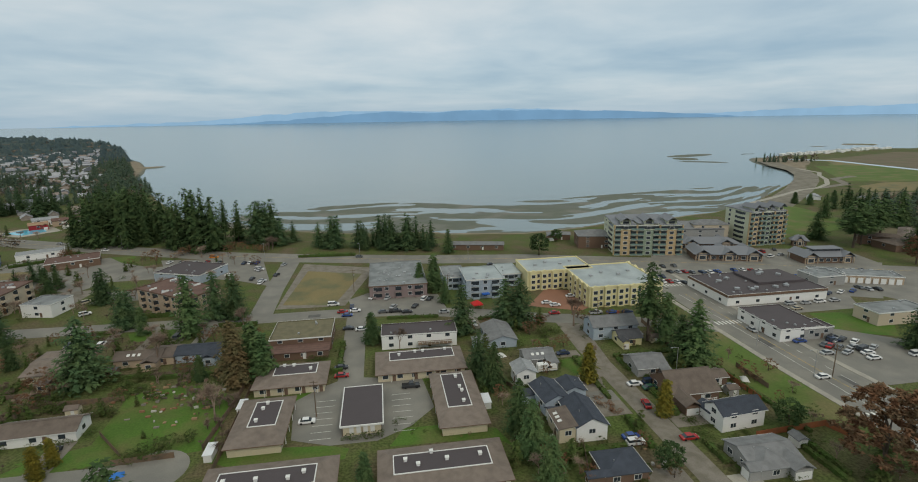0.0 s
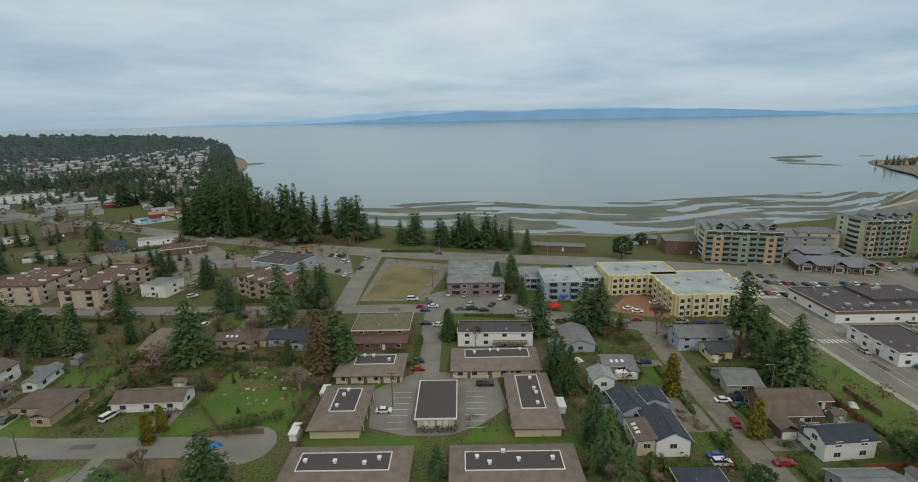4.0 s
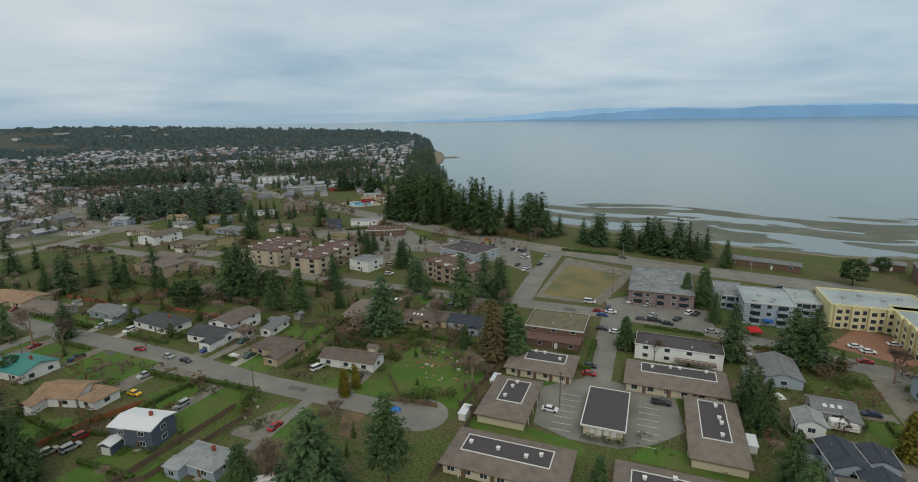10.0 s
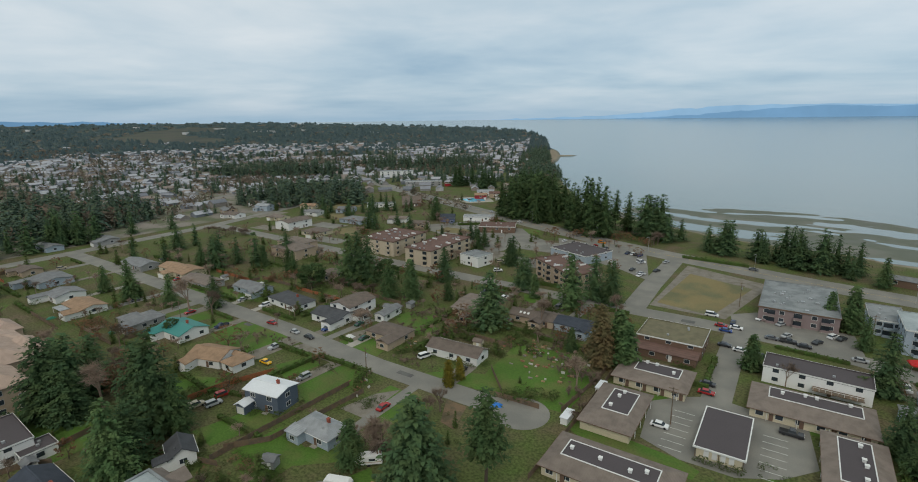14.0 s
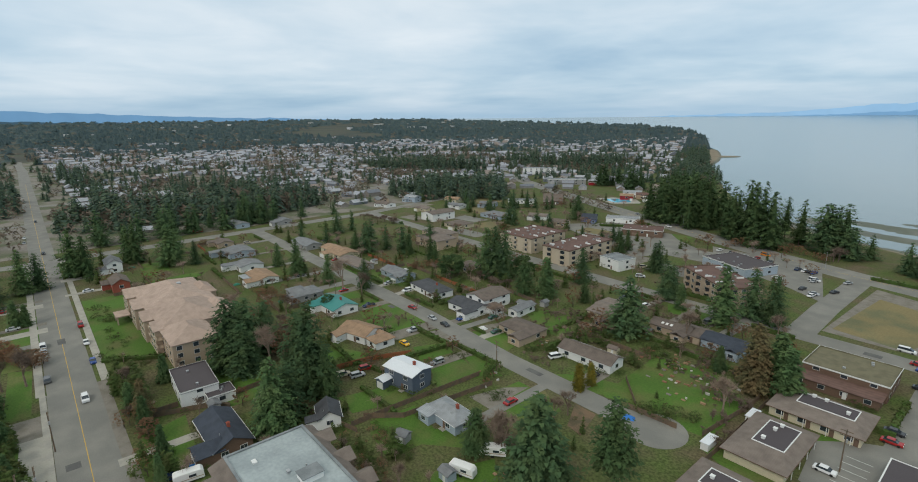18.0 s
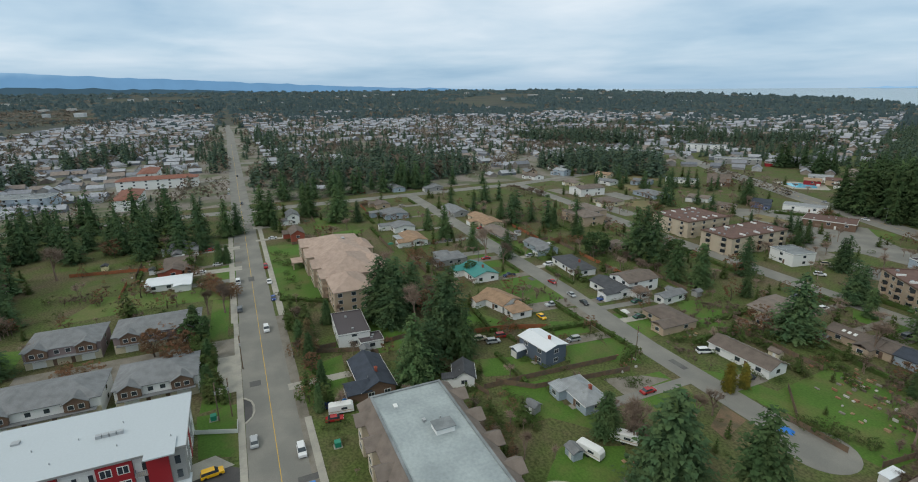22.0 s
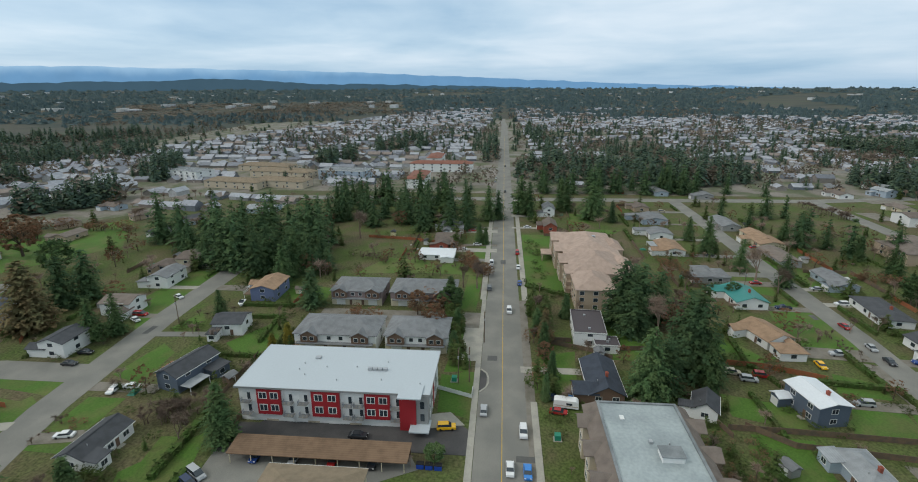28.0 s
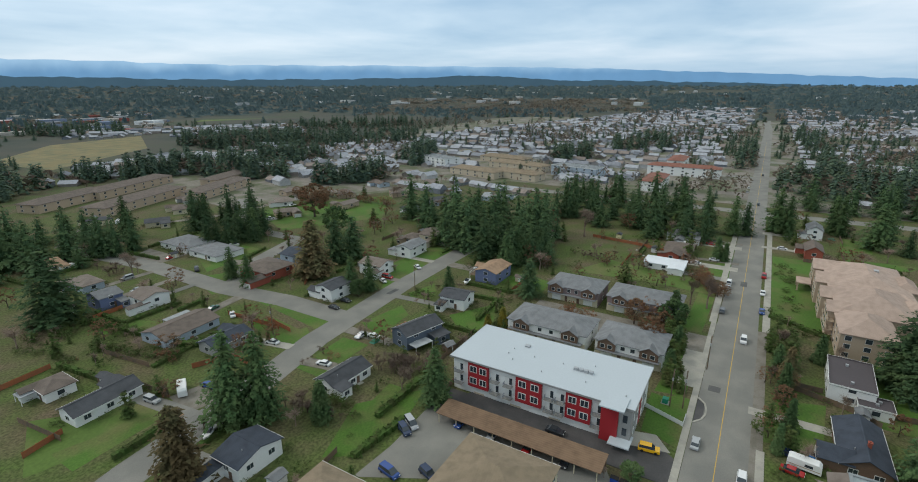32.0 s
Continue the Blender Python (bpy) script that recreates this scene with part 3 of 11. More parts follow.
# ---------- buildings ----------
def roof_mesh(bm, kind, w, d, z, rise, over=0.0, thick=0.18):
    """Roof over w (ridge way) by d at eave height z."""
    W, D = w / 2 + over, d / 2 + over
    if kind == "flat":
        box(bm, 0, 0, z - 0.25, 2 * W, 2 * D, 0.25)
        ring_mesh(bm, 2 * W, 2 * D, 0.25, z - 0.05, z + 0.28)
        return
    if kind == "shed":
        low = [bm.verts.new(p) for p in ((-W, -D, z), (W, -D, z), (W, D, z + rise), (-W, D, z + rise))]
        top = [bm.verts.new((v.co.x, v.co.y, v.co.z + thick)) for v in low]
    else:
        if kind == "gable":
            ends = ((-W, 0), (W, 0))
        else:
            k = min(D, W * 0.98)
            ends = ((-W + k, 0), (W - k, 0))
        for dz, flip in ((0.0, 1), (thick, 0)):
            e = [bm.verts.new(p) for p in ((-W, -D, z + dz), (W, -D, z + dz), (W, D, z + dz), (-W, D, z + dz))]
            r = [bm.verts.new((x, y, z + rise + dz)) for x, y in ends]
            bm.faces.new((e[0], e[1], r[1], r[0]))
            bm.faces.new((e[2], e[3], r[0], r[1]))
            if kind == "hip":
                bm.faces.new((e[1], e[2], r[1]))
                bm.faces.new((e[3], e[0], r[0]))
            if flip:
                low, lr = e, r
            else:
                top, tr = e, r
        if kind == "hip":
            for i in range(4):
                bm.faces.new((low[i], low[(i + 1) % 4], top[(i + 1) % 4], top[i]))
        else:
            bm.faces.new((low[0], low[1], top[1], top[0]))
            bm.faces.new((low[2], low[3], top[3], top[2]))
            for a, b in ((1, 1), (0, 0)):
                s, t = (1, 2) if a else (3, 0)
                bm.faces.new((low[s], lr[b], tr[b], top[s]))
                bm.faces.new((lr[b], low[t], top[t], tr[b]))
        return
    bm.faces.new(low[::-1])
    bm.faces.new(top)
    for i in range(4):
        bm.faces.new((low[i], low[(i + 1) % 4], top[(i + 1) % 4], top[i]))


def window_on(root, x, y, z, ang, w=1.5, h=1.2, mat=None):
    """A framed window on a wall whose outward side looks along ang (degrees)."""
    mat = mat or TRIM

    def frame_make():
        bm = bmesh.new()
        t = 0.10
        for sx, sz, cx, cz in ((w + 2 * t, t, 0, -t), (w + 2 * t, t, 0, h), (t, h, -w / 2 - t / 2, 0), (t, h, w / 2 + t / 2, 0), (0.06, h, 0, 0)):
            box(bm, cx, 0.0, cz, sx, 0.12, sz)
        me = mesh_of("window_frame", bm, mat)
        return me

    def glazed_make():
        bm = bmesh.new()
        box(bm, 0, 0, -0.1, w + 0.2, 0.08, h + 0.2)
        v = box(bm, 0, 0, 0, w, 0.13, h)
        me = mesh_of("window_frame", bm, mat)
        me.materials.append(GLASS)
        for p in list(me.polygons)[6:]:
            p.material_index = 1
        return me
    if root.matrix_basis.translation.length >= 150:
        fm = shared(("wg", round(w, 1), round(h, 1), mat.name), glazed_make)
    else:
        fm = shared(("wf", round(w, 1), round(h, 1), mat.name), frame_make)
    m = pose(x, y, z, 0, 0, ang + 90)
    win = put("window", fm, root, m)
    if root.matrix_basis.translation.length < 150:
        put("pane", box_mesh("pane", w, 0.06, h, GLASS), win)


def faces_away(root, side):
    """True for the blind back of a building, turned from the middle of the place."""
    d = root.matrix_basis.to_3x3() @ Vector({"s": (0, -1, 0), "n": (0, 1, 0), "e": (1, 0, 0), "w": (-1, 0, 0)}[side])
    return d.dot(root.matrix_basis.translation) > 0


def row_of_windows(root, w, d, over, storeys, sh, base, pitch=4.3, ww=1.6, wh=1.2, sides="nsew", mat=None):
    hw, hd = w / 2 - over, d / 2 - over
    far = root.matrix_basis.translation.length > 150
    pitch = pitch * (1.9 if root.matrix_basis.translation.length > 250 else 1.25 if far else 1.0)
    for s in range(storeys):
        z = base + s * sh + 0.95
        for side in sides:
            if far and faces_away(root, side):
                continue
            L = 2 * hw if side in "ns" else 2 * hd
            n = max(1, int(L / pitch))
            for i in range(n):
                u = -L / 2 + (i + 0.5) * L / n
                if side == "s":
                    window_on(root, u, -hd, z, -90, ww, wh, mat)
                elif side == "n":
                    window_on(root, u, hd, z, 90, ww, wh, mat)
                elif side == "e":
                    window_on(root, hw, u, z, 0, ww, wh, mat)
                else:
                    window_on(root, -hw, u, z, 180, ww, wh, mat)


def chimney(root, x, y, z, h, mat=BRICK, s=0.7):
    bm = bmesh.new()
    box(bm, x, y, z, s, s, h)
    box(bm, x, y, z + h, s + 0.16, s + 0.16, 0.14)
    box(bm, x, y, z + h + 0.14, s * 0.45, s * 0.45, 0.25)
    part("chimney", bm, mat, root, "brick chimney" if mat is BRICK else "")


FOOT, HOMES = [], []


def house(x, y, rot, w, d, eave, kind, rise, wall, roof, label, extra="", group="houses", category="house", name="house"):
    FOOT.append((x, y, max(w, d) / 2 + 1.5))
    if kind != "flat" and w < 24:
        HOMES.append((x, y, rot, w, d))
    root = thing(name, pose(x, y, 0, 0, 0, rot), label, category, group)
    over = 0.45 if kind != "flat" else 0.1
    hw, hd = w / 2 - over, d / 2 - over
    bm = bmesh.new()
    if kind == "gable":
        ring = [(-hd, 0), (hd, 0), (hd, eave), (0, eave + rise * (hd / (d / 2))), (-hd, eave)]
        a = [bm.verts.new((-hw, p, q)) for p, q in ring]
        b = [bm.verts.new((hw, p, q)) for p, q in ring]
        bm.faces.new(a)
        bm.faces.new(b[::-1])
        for i in range(5):
            bm.faces.new((a[i], a[(i + 1) % 5], b[(i + 1) % 5], b[i]))
    else:
        box(bm, 0, 0, 0, 2 * hw, 2 * hd, eave - (0.25 if kind == "flat" else 0.0))
    part("wall", bm, WALLS[wall], root)
    bm = bmesh.new()
    roof_mesh(bm, kind, w, d, eave, rise)
    part("roof", bm, ROOFS[roof], root)
    if kind == "flat":
        bm = bmesh.new()
        ring_mesh(bm, w + 0.16, d + 0.16, 0.1, eave - 0.12, eave + 0.3)
        part("fascia", bm, TRIM, root)
        for i in range(max(2, int(w * d / 110))):
            rx, ry = (random.random() - 0.5) * (w - 3), (random.random() - 0.5) * (d - 3)
            put("roof_vent", box_mesh("roof_vent", 0.7, 0.7, 0.55, METAL), root, pose(rx, ry, eave + 0.0))
    else:
        for s in (-1, 1) if math.hypot(x, y) < 165 else ():
            put("gutter", box_mesh("gutter", w, 0.11, 0.13, TRIM), root, pose(0, s * (d / 2 + 0.05), eave + 0.02))
        bm = bmesh.new()
        if kind == "gable":
            box(bm, 0, 0, eave + rise + 0.15, w - 0.2, 0.35, 0.08)
            if math.hypot(x, y) < 200:
                part("ridge_cap", bm, ROOFS[roof], root)
            else:
                bm.free()
        else:
            bm.free()
        for i in (0,) if math.hypot(x, y) < 230 else ():
            bm = bmesh.new()
            cyl(bm, (random.random() - 0.5) * w * 0.5, -d * 0.2, eave + rise * 0.55, 0.11, 0.75, 6)
            if math.hypot(x, y) < 140:
                part("vent_pipe", bm, METAL, root)
            else:
                bm.free()
    storeys = max(1, round((eave - 0.2) / 2.8))
    sh = 2.75
    row_of_windows(root, w, d, over, storeys, sh, max(0.1, eave - storeys * sh - 0.1))
    put("door", box_mesh("door", 1.0, 0.1, 2.05, WALLS["brown"] if wall != "brown" else TRIM), root, pose(w * 0.13, -hd - 0.03, 0.15))
    if math.hypot(x, y) < 150:
        put("step", box_mesh("step", 1.8, 1.2, 0.17, CONCRETE), root, pose(w * 0.13, -hd - 0.62, 0))
    if kind in ("gable", "hip") and 8 < w < 20:
        # cross wing, garage or sunroom
        k = random.random()
        sx = random.choice((-1, 1))
        ww, wd = w * random.uniform(0.3, 0.42), d * random.uniform(0.35, 0.55)
        e2 = eave if eave < 3.8 else 2.7
        cx, cy = sx * (w / 2 - ww / 2 - 0.1), -d / 2 - wd / 2 + 0.9
        bm = bmesh.new()
        box(bm, cx, cy, 0, ww - 0.8, wd, e2 - 0.02)
        part("wing_wall", bm, WALLS[wall], root)
        bm = bmesh.new()
        roof_mesh(bm, "gable" if k > 0.3 else "shed", wd + 2.4 if k > 0.3 else ww, ww if k > 0.3 else wd + 0.8, e2 - 0.04, min(rise * 0.8, ww * 0.28) if k > 0.3 else 0.5)
        if k > 0.3:
            bmesh.ops.rotate(bm, verts=bm.verts, cent=(0, 0, 0), matrix=Matrix.Rotation(radians(90), 3, "Z"))
        bmesh.ops.translate(bm, verts=bm.verts, vec=(cx, cy + (0.8 if k > 0.3 else 0), 0))
        part("wing_roof", bm, ROOFS[roof], root)
        if k > 0.55:
            put("garage_door", box_mesh("garage_door", min(4.6, ww - 1.4), 0.1, 2.1, TRIM), root, pose(cx, cy - wd / 2 - 0.02, 0.05))
        else:
            window_on(root, cx, cy - wd / 2, 0.95, -90, 1.6, 1.2)
    if "c" in extra:
        chimney(root, w * 0.18, 0.6, eave + rise * 0.5, 1.0 + rise * 0.5)
    if "k" in extra:
        for i in range(3):
            k = 0.5
            z = eave + rise * (1 - k) + 0.19
            put("skylight", box_mesh("skylight", 0.9, 1.1, 0.14, TRIM), root, pose(-w * 0.2 + i * 1.7, -d / 2 * k, z, math.degrees(math.atan2(rise, d / 2)), 0, 0))
    if "p" in extra:   # carport or porch lean-to on the -y side
        bm = bmesh.new()
        box(bm, -w * 0.22, -d / 2 - 1.7, 2.35, w * 0.45, 3.6, 0.14)
        part("porch_roof", bm, ROOFS["pale"], root)
        for sx in (-1, 1):
            put("post", box_mesh("post", 0.14, 0.14, 2.35, TRIM), root, pose(-w * 0.22 + sx * w * 0.21, -d / 2 - 3.3, 0))
    if "d" in extra:   # deck with rails
        bm = bmesh.new()
        z = 2.4 if storeys > 1 else 0.5
        box(bm, w * 0.2, -d / 2 - 1.4, z - 0.2, w * 0.45, 3.0, 0.2)
        part("deck", bm, WOOD, root)
        bm = bmesh.new()
        for k in range(9):
            box(bm, w * 0.2 + (k - 4) * w * 0.054, -d / 2 - 2.85, z, 0.07, 0.07, 0.95)
        box(bm, w * 0.2, -d / 2 - 2.85, z + 0.9, w * 0.45, 0.09, 0.09)
        part("railing", bm, TRIM, root)
        for sx in (-1, 1):
            put("post", box_mesh("post", 0.14, 0.14, z, TRIM), root, pose(w * 0.2 + sx * w * 0.21, -d / 2 - 2.7, 0))
    return root


def apartment(x, y, rot, w, d, storeys, wall, roof, label, balcony="s", sh=2.9, name="apartment_building", rail=None, pitch=3.8, kind="flat", rise=0.0):
    """A block with recessed-looking balconies on the given sides and roof plant."""
    root = thing(name, pose(x, y, 0, 0, 0, rot), label, "apartment building", "apartment buildings")
    H = storeys * sh + 0.3
    bm = bmesh.new()
    box(bm, 0, 0, 0, w - 0.2, d - 0.2, H - 0.25)
    part("wall", bm, WALLS[wall], root)
    bm = bmesh.new()
    roof_mesh(bm, kind, w, d, H, rise, 0.15)
    part("roof", bm, ROOFS[roof], root)
    if kind == "flat":
        for i in range(int(w * d / 60)):
            rx, ry = (random.random() - 0.5) * (w - 3), (random.random() - 0.5) * (d - 3)
            s = random.choice((0.6, 0.9, 1.3))
            put("roof_vent", box_mesh("roof_vent", s, s, 0.6, METAL), root, pose(rx, ry, H))
        bm = bmesh.new()
        ring_mesh(bm, w + 0.5, d + 0.5, 0.12, H - 0.3, H + 0.2)
        part("fascia", bm, WALLS["brown"] if wall in ("tan", "mauve", "beige") else TRIM, root)
    if roof == "rust":
        for i in range(7):
            put("roof_upstand", box_mesh("roof_upstand", 0.5, 3.2, 0.7, TRIM), root, pose((i - 3) * w / 8, (-1) ** i * d * 0.36, H), "white parapet upstand")
    row_of_windows(root, w, d, 0.1, storeys, sh, 0.2, pitch, 1.6, 1.35)
    slab = box_mesh("balcony_floor", 3.0, 1.4, 0.16, CONCRETE)

    def rails():
        b2 = bmesh.new()
        for sx, sy, cx, cy in ((3.0, 0.05, 0, -0.68), (0.05, 1.3, -1.48, 0), (0.05, 1.3, 1.48, 0)):
            box(b2, cx, cy, 0.16, sx, sy, 0.95)
        return mesh_of("balcony_rail", b2, rail or WALLS[wall])
    rm = shared(("rails", (rail or WALLS[wall]).name), rails)
    for side in balcony:
        L = w if side in "ns" else d
        n = max(1, int(L / (2 * pitch)))
        for s in range(storeys):
            for i in range(n):
                u = -L / 2 + (i + 0.5) * L / n
                a = {"s": pose(u, -d / 2 - 0.6, 0.1 + s * sh), "n": pose(u, d / 2 + 0.6, 0.1 + s * sh, 0, 0, 180), "e": pose(w / 2 + 0.6, u, 0.1 + s * sh, 0, 0, 90), "w": pose(-w / 2 - 0.6, u, 0.1 + s * sh, 0, 0, -90)}[side]
                b = put("balcony", slab, root, a)
                put("balcony_rail", rm, b)
                # large dark glass door, which also stands for the shade in the recess
                if x * x + y * y < 90000:
                    put("balcony_door", box_mesh("balcony_door", 2.7, 0.12, 2.15, GLASS), b, pose(0, 0.66, 0.16))
    return root


# ---------- plants ----------
def tri_cloud(bm, c, s, rng, n, droop=0.0):
    for _ in range(n):
        o = Vector((rng.gauss(0, s * 0.45), rng.gauss(0, s * 0.45), rng.gauss(0, s * 0.3) - droop * rng.random()))
        a = Vector((rng.uniform(-1, 1), rng.uniform(-1, 1), rng.uniform(-0.6, 0.6))).normalized()
        b = Vector((rng.uniform(-1, 1), rng.uniform(-1, 1), rng.uniform(-0.8, 0.4))).normalized()
        p = c + o
        k = s * rng.uniform(0.45, 0.95)
        bm.faces.new([bm.verts.new(v) for v in (p - a * k * 0.55, p + a * k * 0.55, p + b * k)])


def bough(bm, c, out, s, rng, n):
    """Drooping sprays that lie along a branch, their upper sides to the sky."""
    side = Vector((-out.y, out.x, 0))
    for _ in range(n):
        p = c + Vector((rng.gauss(0, s * 0.36), rng.gauss(0, s * 0.36), rng.gauss(0, s * 0.22)))
        a = (side * rng.choice((-1, 1)) + out * rng.uniform(-0.5, 0.5) + Vector((0, 0, rng.uniform(-0.3, 0.3)))).normalized()
        b = (out * rng.uniform(0.4, 1.0) + side * rng.uniform(-0.6, 0.6) + Vector((0, 0, rng.uniform(-0.75, 0.05)))).normalized()
        k = s * rng.uniform(0.55, 1.05)
        bm.faces.new([bm.verts.new(v) for v in (p - a * k * 0.5, p + a * k * 0.5, p + b * k)])


def conifer_meshes(seed, h=18.0, r=3.4, lean=1.0, bare=0.12, dens=1.0, mat=None, power=0.85):
    rng = random.Random(seed)
    tb = bmesh.new()
    prev = None
    for i in range(5):
        z = h * 0.97 * i / 4
        rad = 0.30 * (1 - i / 4) + 0.03
        ring = [tb.verts.new((rad * math.cos(k * 1.047) + 0.1 * math.sin(i * 2.0), rad * math.sin(k * 1.047), z)) for k in range(6)]
        if prev:
            for k in range(6):
                tb.faces.new((prev[k], prev[(k + 1) % 6], ring[(k + 1) % 6], ring[k]))
        prev = ring
    bm = bmesh.new()
    levels = int(24 * dens) + 4
    blade = 1.05 * max(1.0, (0.5 / dens) ** 0.6)
    for i in range(levels):
        f = i / (levels - 1)
        z = h * (bare + (1 - bare) * f)
        rr = r * ((1 - f) ** power * (0.8 + 0.4 * rng.random()) + 0.05)
        if f < 0.1:
            rr *= 0.6 + 4 * f
        nb = max(4, int(9 * (1 - f) + 4))
        a0 = rng.random() * 6.28
        for j in range(nb):
            a = a0 + 6.283 * j / nb + rng.uniform(-0.25, 0.25)
            L = rr * rng.uniform(0.55, 1.15)
            zj = rng.uniform(-0.55, 0.55) * h * (1 - bare) / levels
            steps = max(2, int(L / 0.75))
            for k in range(steps):
                q = (k + 1) / steps
                c = Vector((math.cos(a) * L * q, math.sin(a) * L * q, z + zj - 0.22 * L * q * q * lean + 0.1 * q))
                bough(bm, c, Vector((math.cos(a), math.sin(a), 0)), blade * (0.75 + 0.35 * (1 - q)), rng, 4 if q > 0.4 else 2)
    # dim inner mass
    cyl(bm, 0, 0, h * (bare + 0.03), r * 0.42, h * (0.9 - bare), 7, 0.1)
    return mesh_of("trunk", tb, BARK), mesh_of("crown", bm, mat or NEEDLE)


def broad_meshes(seed, h=9.0, r=3.6, mat=None, leaves=900, trunk=0.3, size=0.62, lite=False):
    """A broad crown of leaf clumps on forked limbs."""
    rng = random.Random(seed)
    tb = bmesh.new()

    def limb(p, d, L, rad, depth):
        q = p + d * L
        side = d.orthogonal().normalized()
        up = d.cross(side)
        m = 3 if lite else 5
        ra = [tb.verts.new(p + (side * math.cos(k * 6.283 / m) + up * math.sin(k * 6.283 / m)) * rad) for k in range(m)]
        rb = [tb.verts.new(q + (side * math.cos(k * 6.283 / m) + up * math.sin(k * 6.283 / m)) * rad * 0.6) for k in range(m)]
        for k in range(m):
            tb.faces.new((ra[k], ra[(k + 1) % m], rb[(k + 1) % m], rb[k]))
        if depth == 0:
            tips.append(q)
            return
        for _ in range(rng.choice((3, 3, 4))):
            nd = (d + Vector((rng.uniform(-1, 1), rng.uniform(-1, 1), rng.uniform(-0.15, 0.75))) * 0.75).normalized()
            limb(q, nd, L * rng.uniform(0.6, 0.85), rad * 0.55, depth - 1)
    tips = []
    limb(Vector((0, 0, 0)), Vector((0.03, 0.02, 1)).normalized(), h * trunk, 0.03 * h, (3 if mat is None else 2) - (1 if lite else 0))
    bm = bmesh.new()
    if mat is None:
        for t in tips:
            for _ in range(26 if lite else 22):
                d = Vector((rng.uniform(-1, 1), rng.uniform(-1, 1), rng.uniform(-0.3, 1))).normalized() * rng.uniform(0.8, 1.9) * h / (6 if lite else 9)
                s = d.orthogonal().normalized() * (0.05 if lite else 0.032)
                bm.faces.new([bm.verts.new(v) for v in (t - s, t + s, t + d)])
        return mesh_of("trunk", tb, TWIG), mesh_of("crown", bm, TWIG)
    clumps = []
    for _ in range(60 if lite else 150):
        a, u = rng.random() * 6.28, rng.uniform(-0.75, 1)
        q = math.sqrt(1 - u * u) * r * rng.uniform(0.55, 1.0)
        clumps.append(Vector((math.cos(a) * q, math.sin(a) * q, h * 0.58 + u * h * 0.40)))
    for i in range(leaves // 8):
        tri_cloud(bm, rng.choice(clumps), size * r / 3.6, rng, 8, 0.1)
    return mesh_of("trunk", tb, BARK), mesh_of("crown", bm, mat)


PLANTS = {}


def plant_kind(key):
    if key not in PLANTS:
        fam, var = key
        seed = hash((len(fam), var, ord(fam[0]))) % 1000 + var
        if fam == "fir":
            PLANTS[key] = (conifer_meshes(seed, 18, 5.0, 1.0, 0.06, 1.0, NEEDLE, 0.62), 18)
        elif fam == "dark":
            PLANTS[key] = (conifer_meshes(seed + 7, 18, 5.2, 0.7, 0.03, 1.0, NEEDLE_DARK, 0.55), 18)
        elif fam == "pine":
            PLANTS[key] = (conifer_meshes(seed + 13, 20, 3.9, 0.4, 0.35, 0.7, NEEDLE, 0.45), 20)
        elif fam == "cedar":
            PLANTS[key] = (conifer_meshes(seed + 17, 12, 2.7, 0.3, 0.02, 1.2, NEEDLE, 0.6), 12)
        elif fam == "gold":
            PLANTS[key] = (conifer_meshes(seed + 19, 10, 1.9, 0.2, 0.02, 1.2, GOLD, 0.55), 10)
        elif fam == "rustfir":
            PLANTS[key] = (conifer_meshes(seed + 23, 14, 3.6, 0.3, 0.02, 1.3, BROWN_CEDAR, 0.5), 14)
        elif fam == "rust":
            PLANTS[key] = (broad_meshes(seed, 10, 4.0, RUST, 9000, 0.3, 0.34), 10)
        elif fam == "round":
            PLANTS[key] = (broad_meshes(seed, 7, 3.2, NEEDLE, 2800, 0.2), 7)
        elif fam == "shrub":
            PLANTS[key] = (broad_meshes(seed, 2.2, 1.5, SHRUB, 420, 0.2), 2.2)
        else:
            PLANTS[key] = (broad_meshes(seed, 9, 3.5, None), 9)
    return PLANTS[key]


PLANT_WORDS = {"fir": "tall dark green fir tree", "dark": "dense dark green conifer", "pine": "open-crowned pine with a bare lower trunk", "cedar": "narrow green cedar",
               "gold": "small golden-green cypress", "rustfir": "rusty brown cedar", "rust": "tree with russet winter leaves", "round": "round dense evergreen tree",
               "shrub": "low rounded garden shrub", "bare": "leafless grey-brown deciduous tree"}
N_PLANT = [0]


def tree(fam, x, y, h, wide=1.0, where="standing among the gardens"):
    N_PLANT[0] += 1
    (tm, cm), h0 = plant_kind((fam, N_PLANT[0] % 3))
    k = h / h0
    nm = "shrub" if fam == "shrub" else "tree"
    root = thing(nm, pose(x, y, -0.05, 0, 0, (N_PLANT[0] * 77) % 360) @ Matrix.Diagonal((k * wide, k * wide, k, 1)), PLANT_WORDS[fam] + " " + where, nm, "shrubs" if nm == "shrub" else "trees")
    put("trunk", tm, root)
    put("crown", cm, root)
    return root


MID = {}


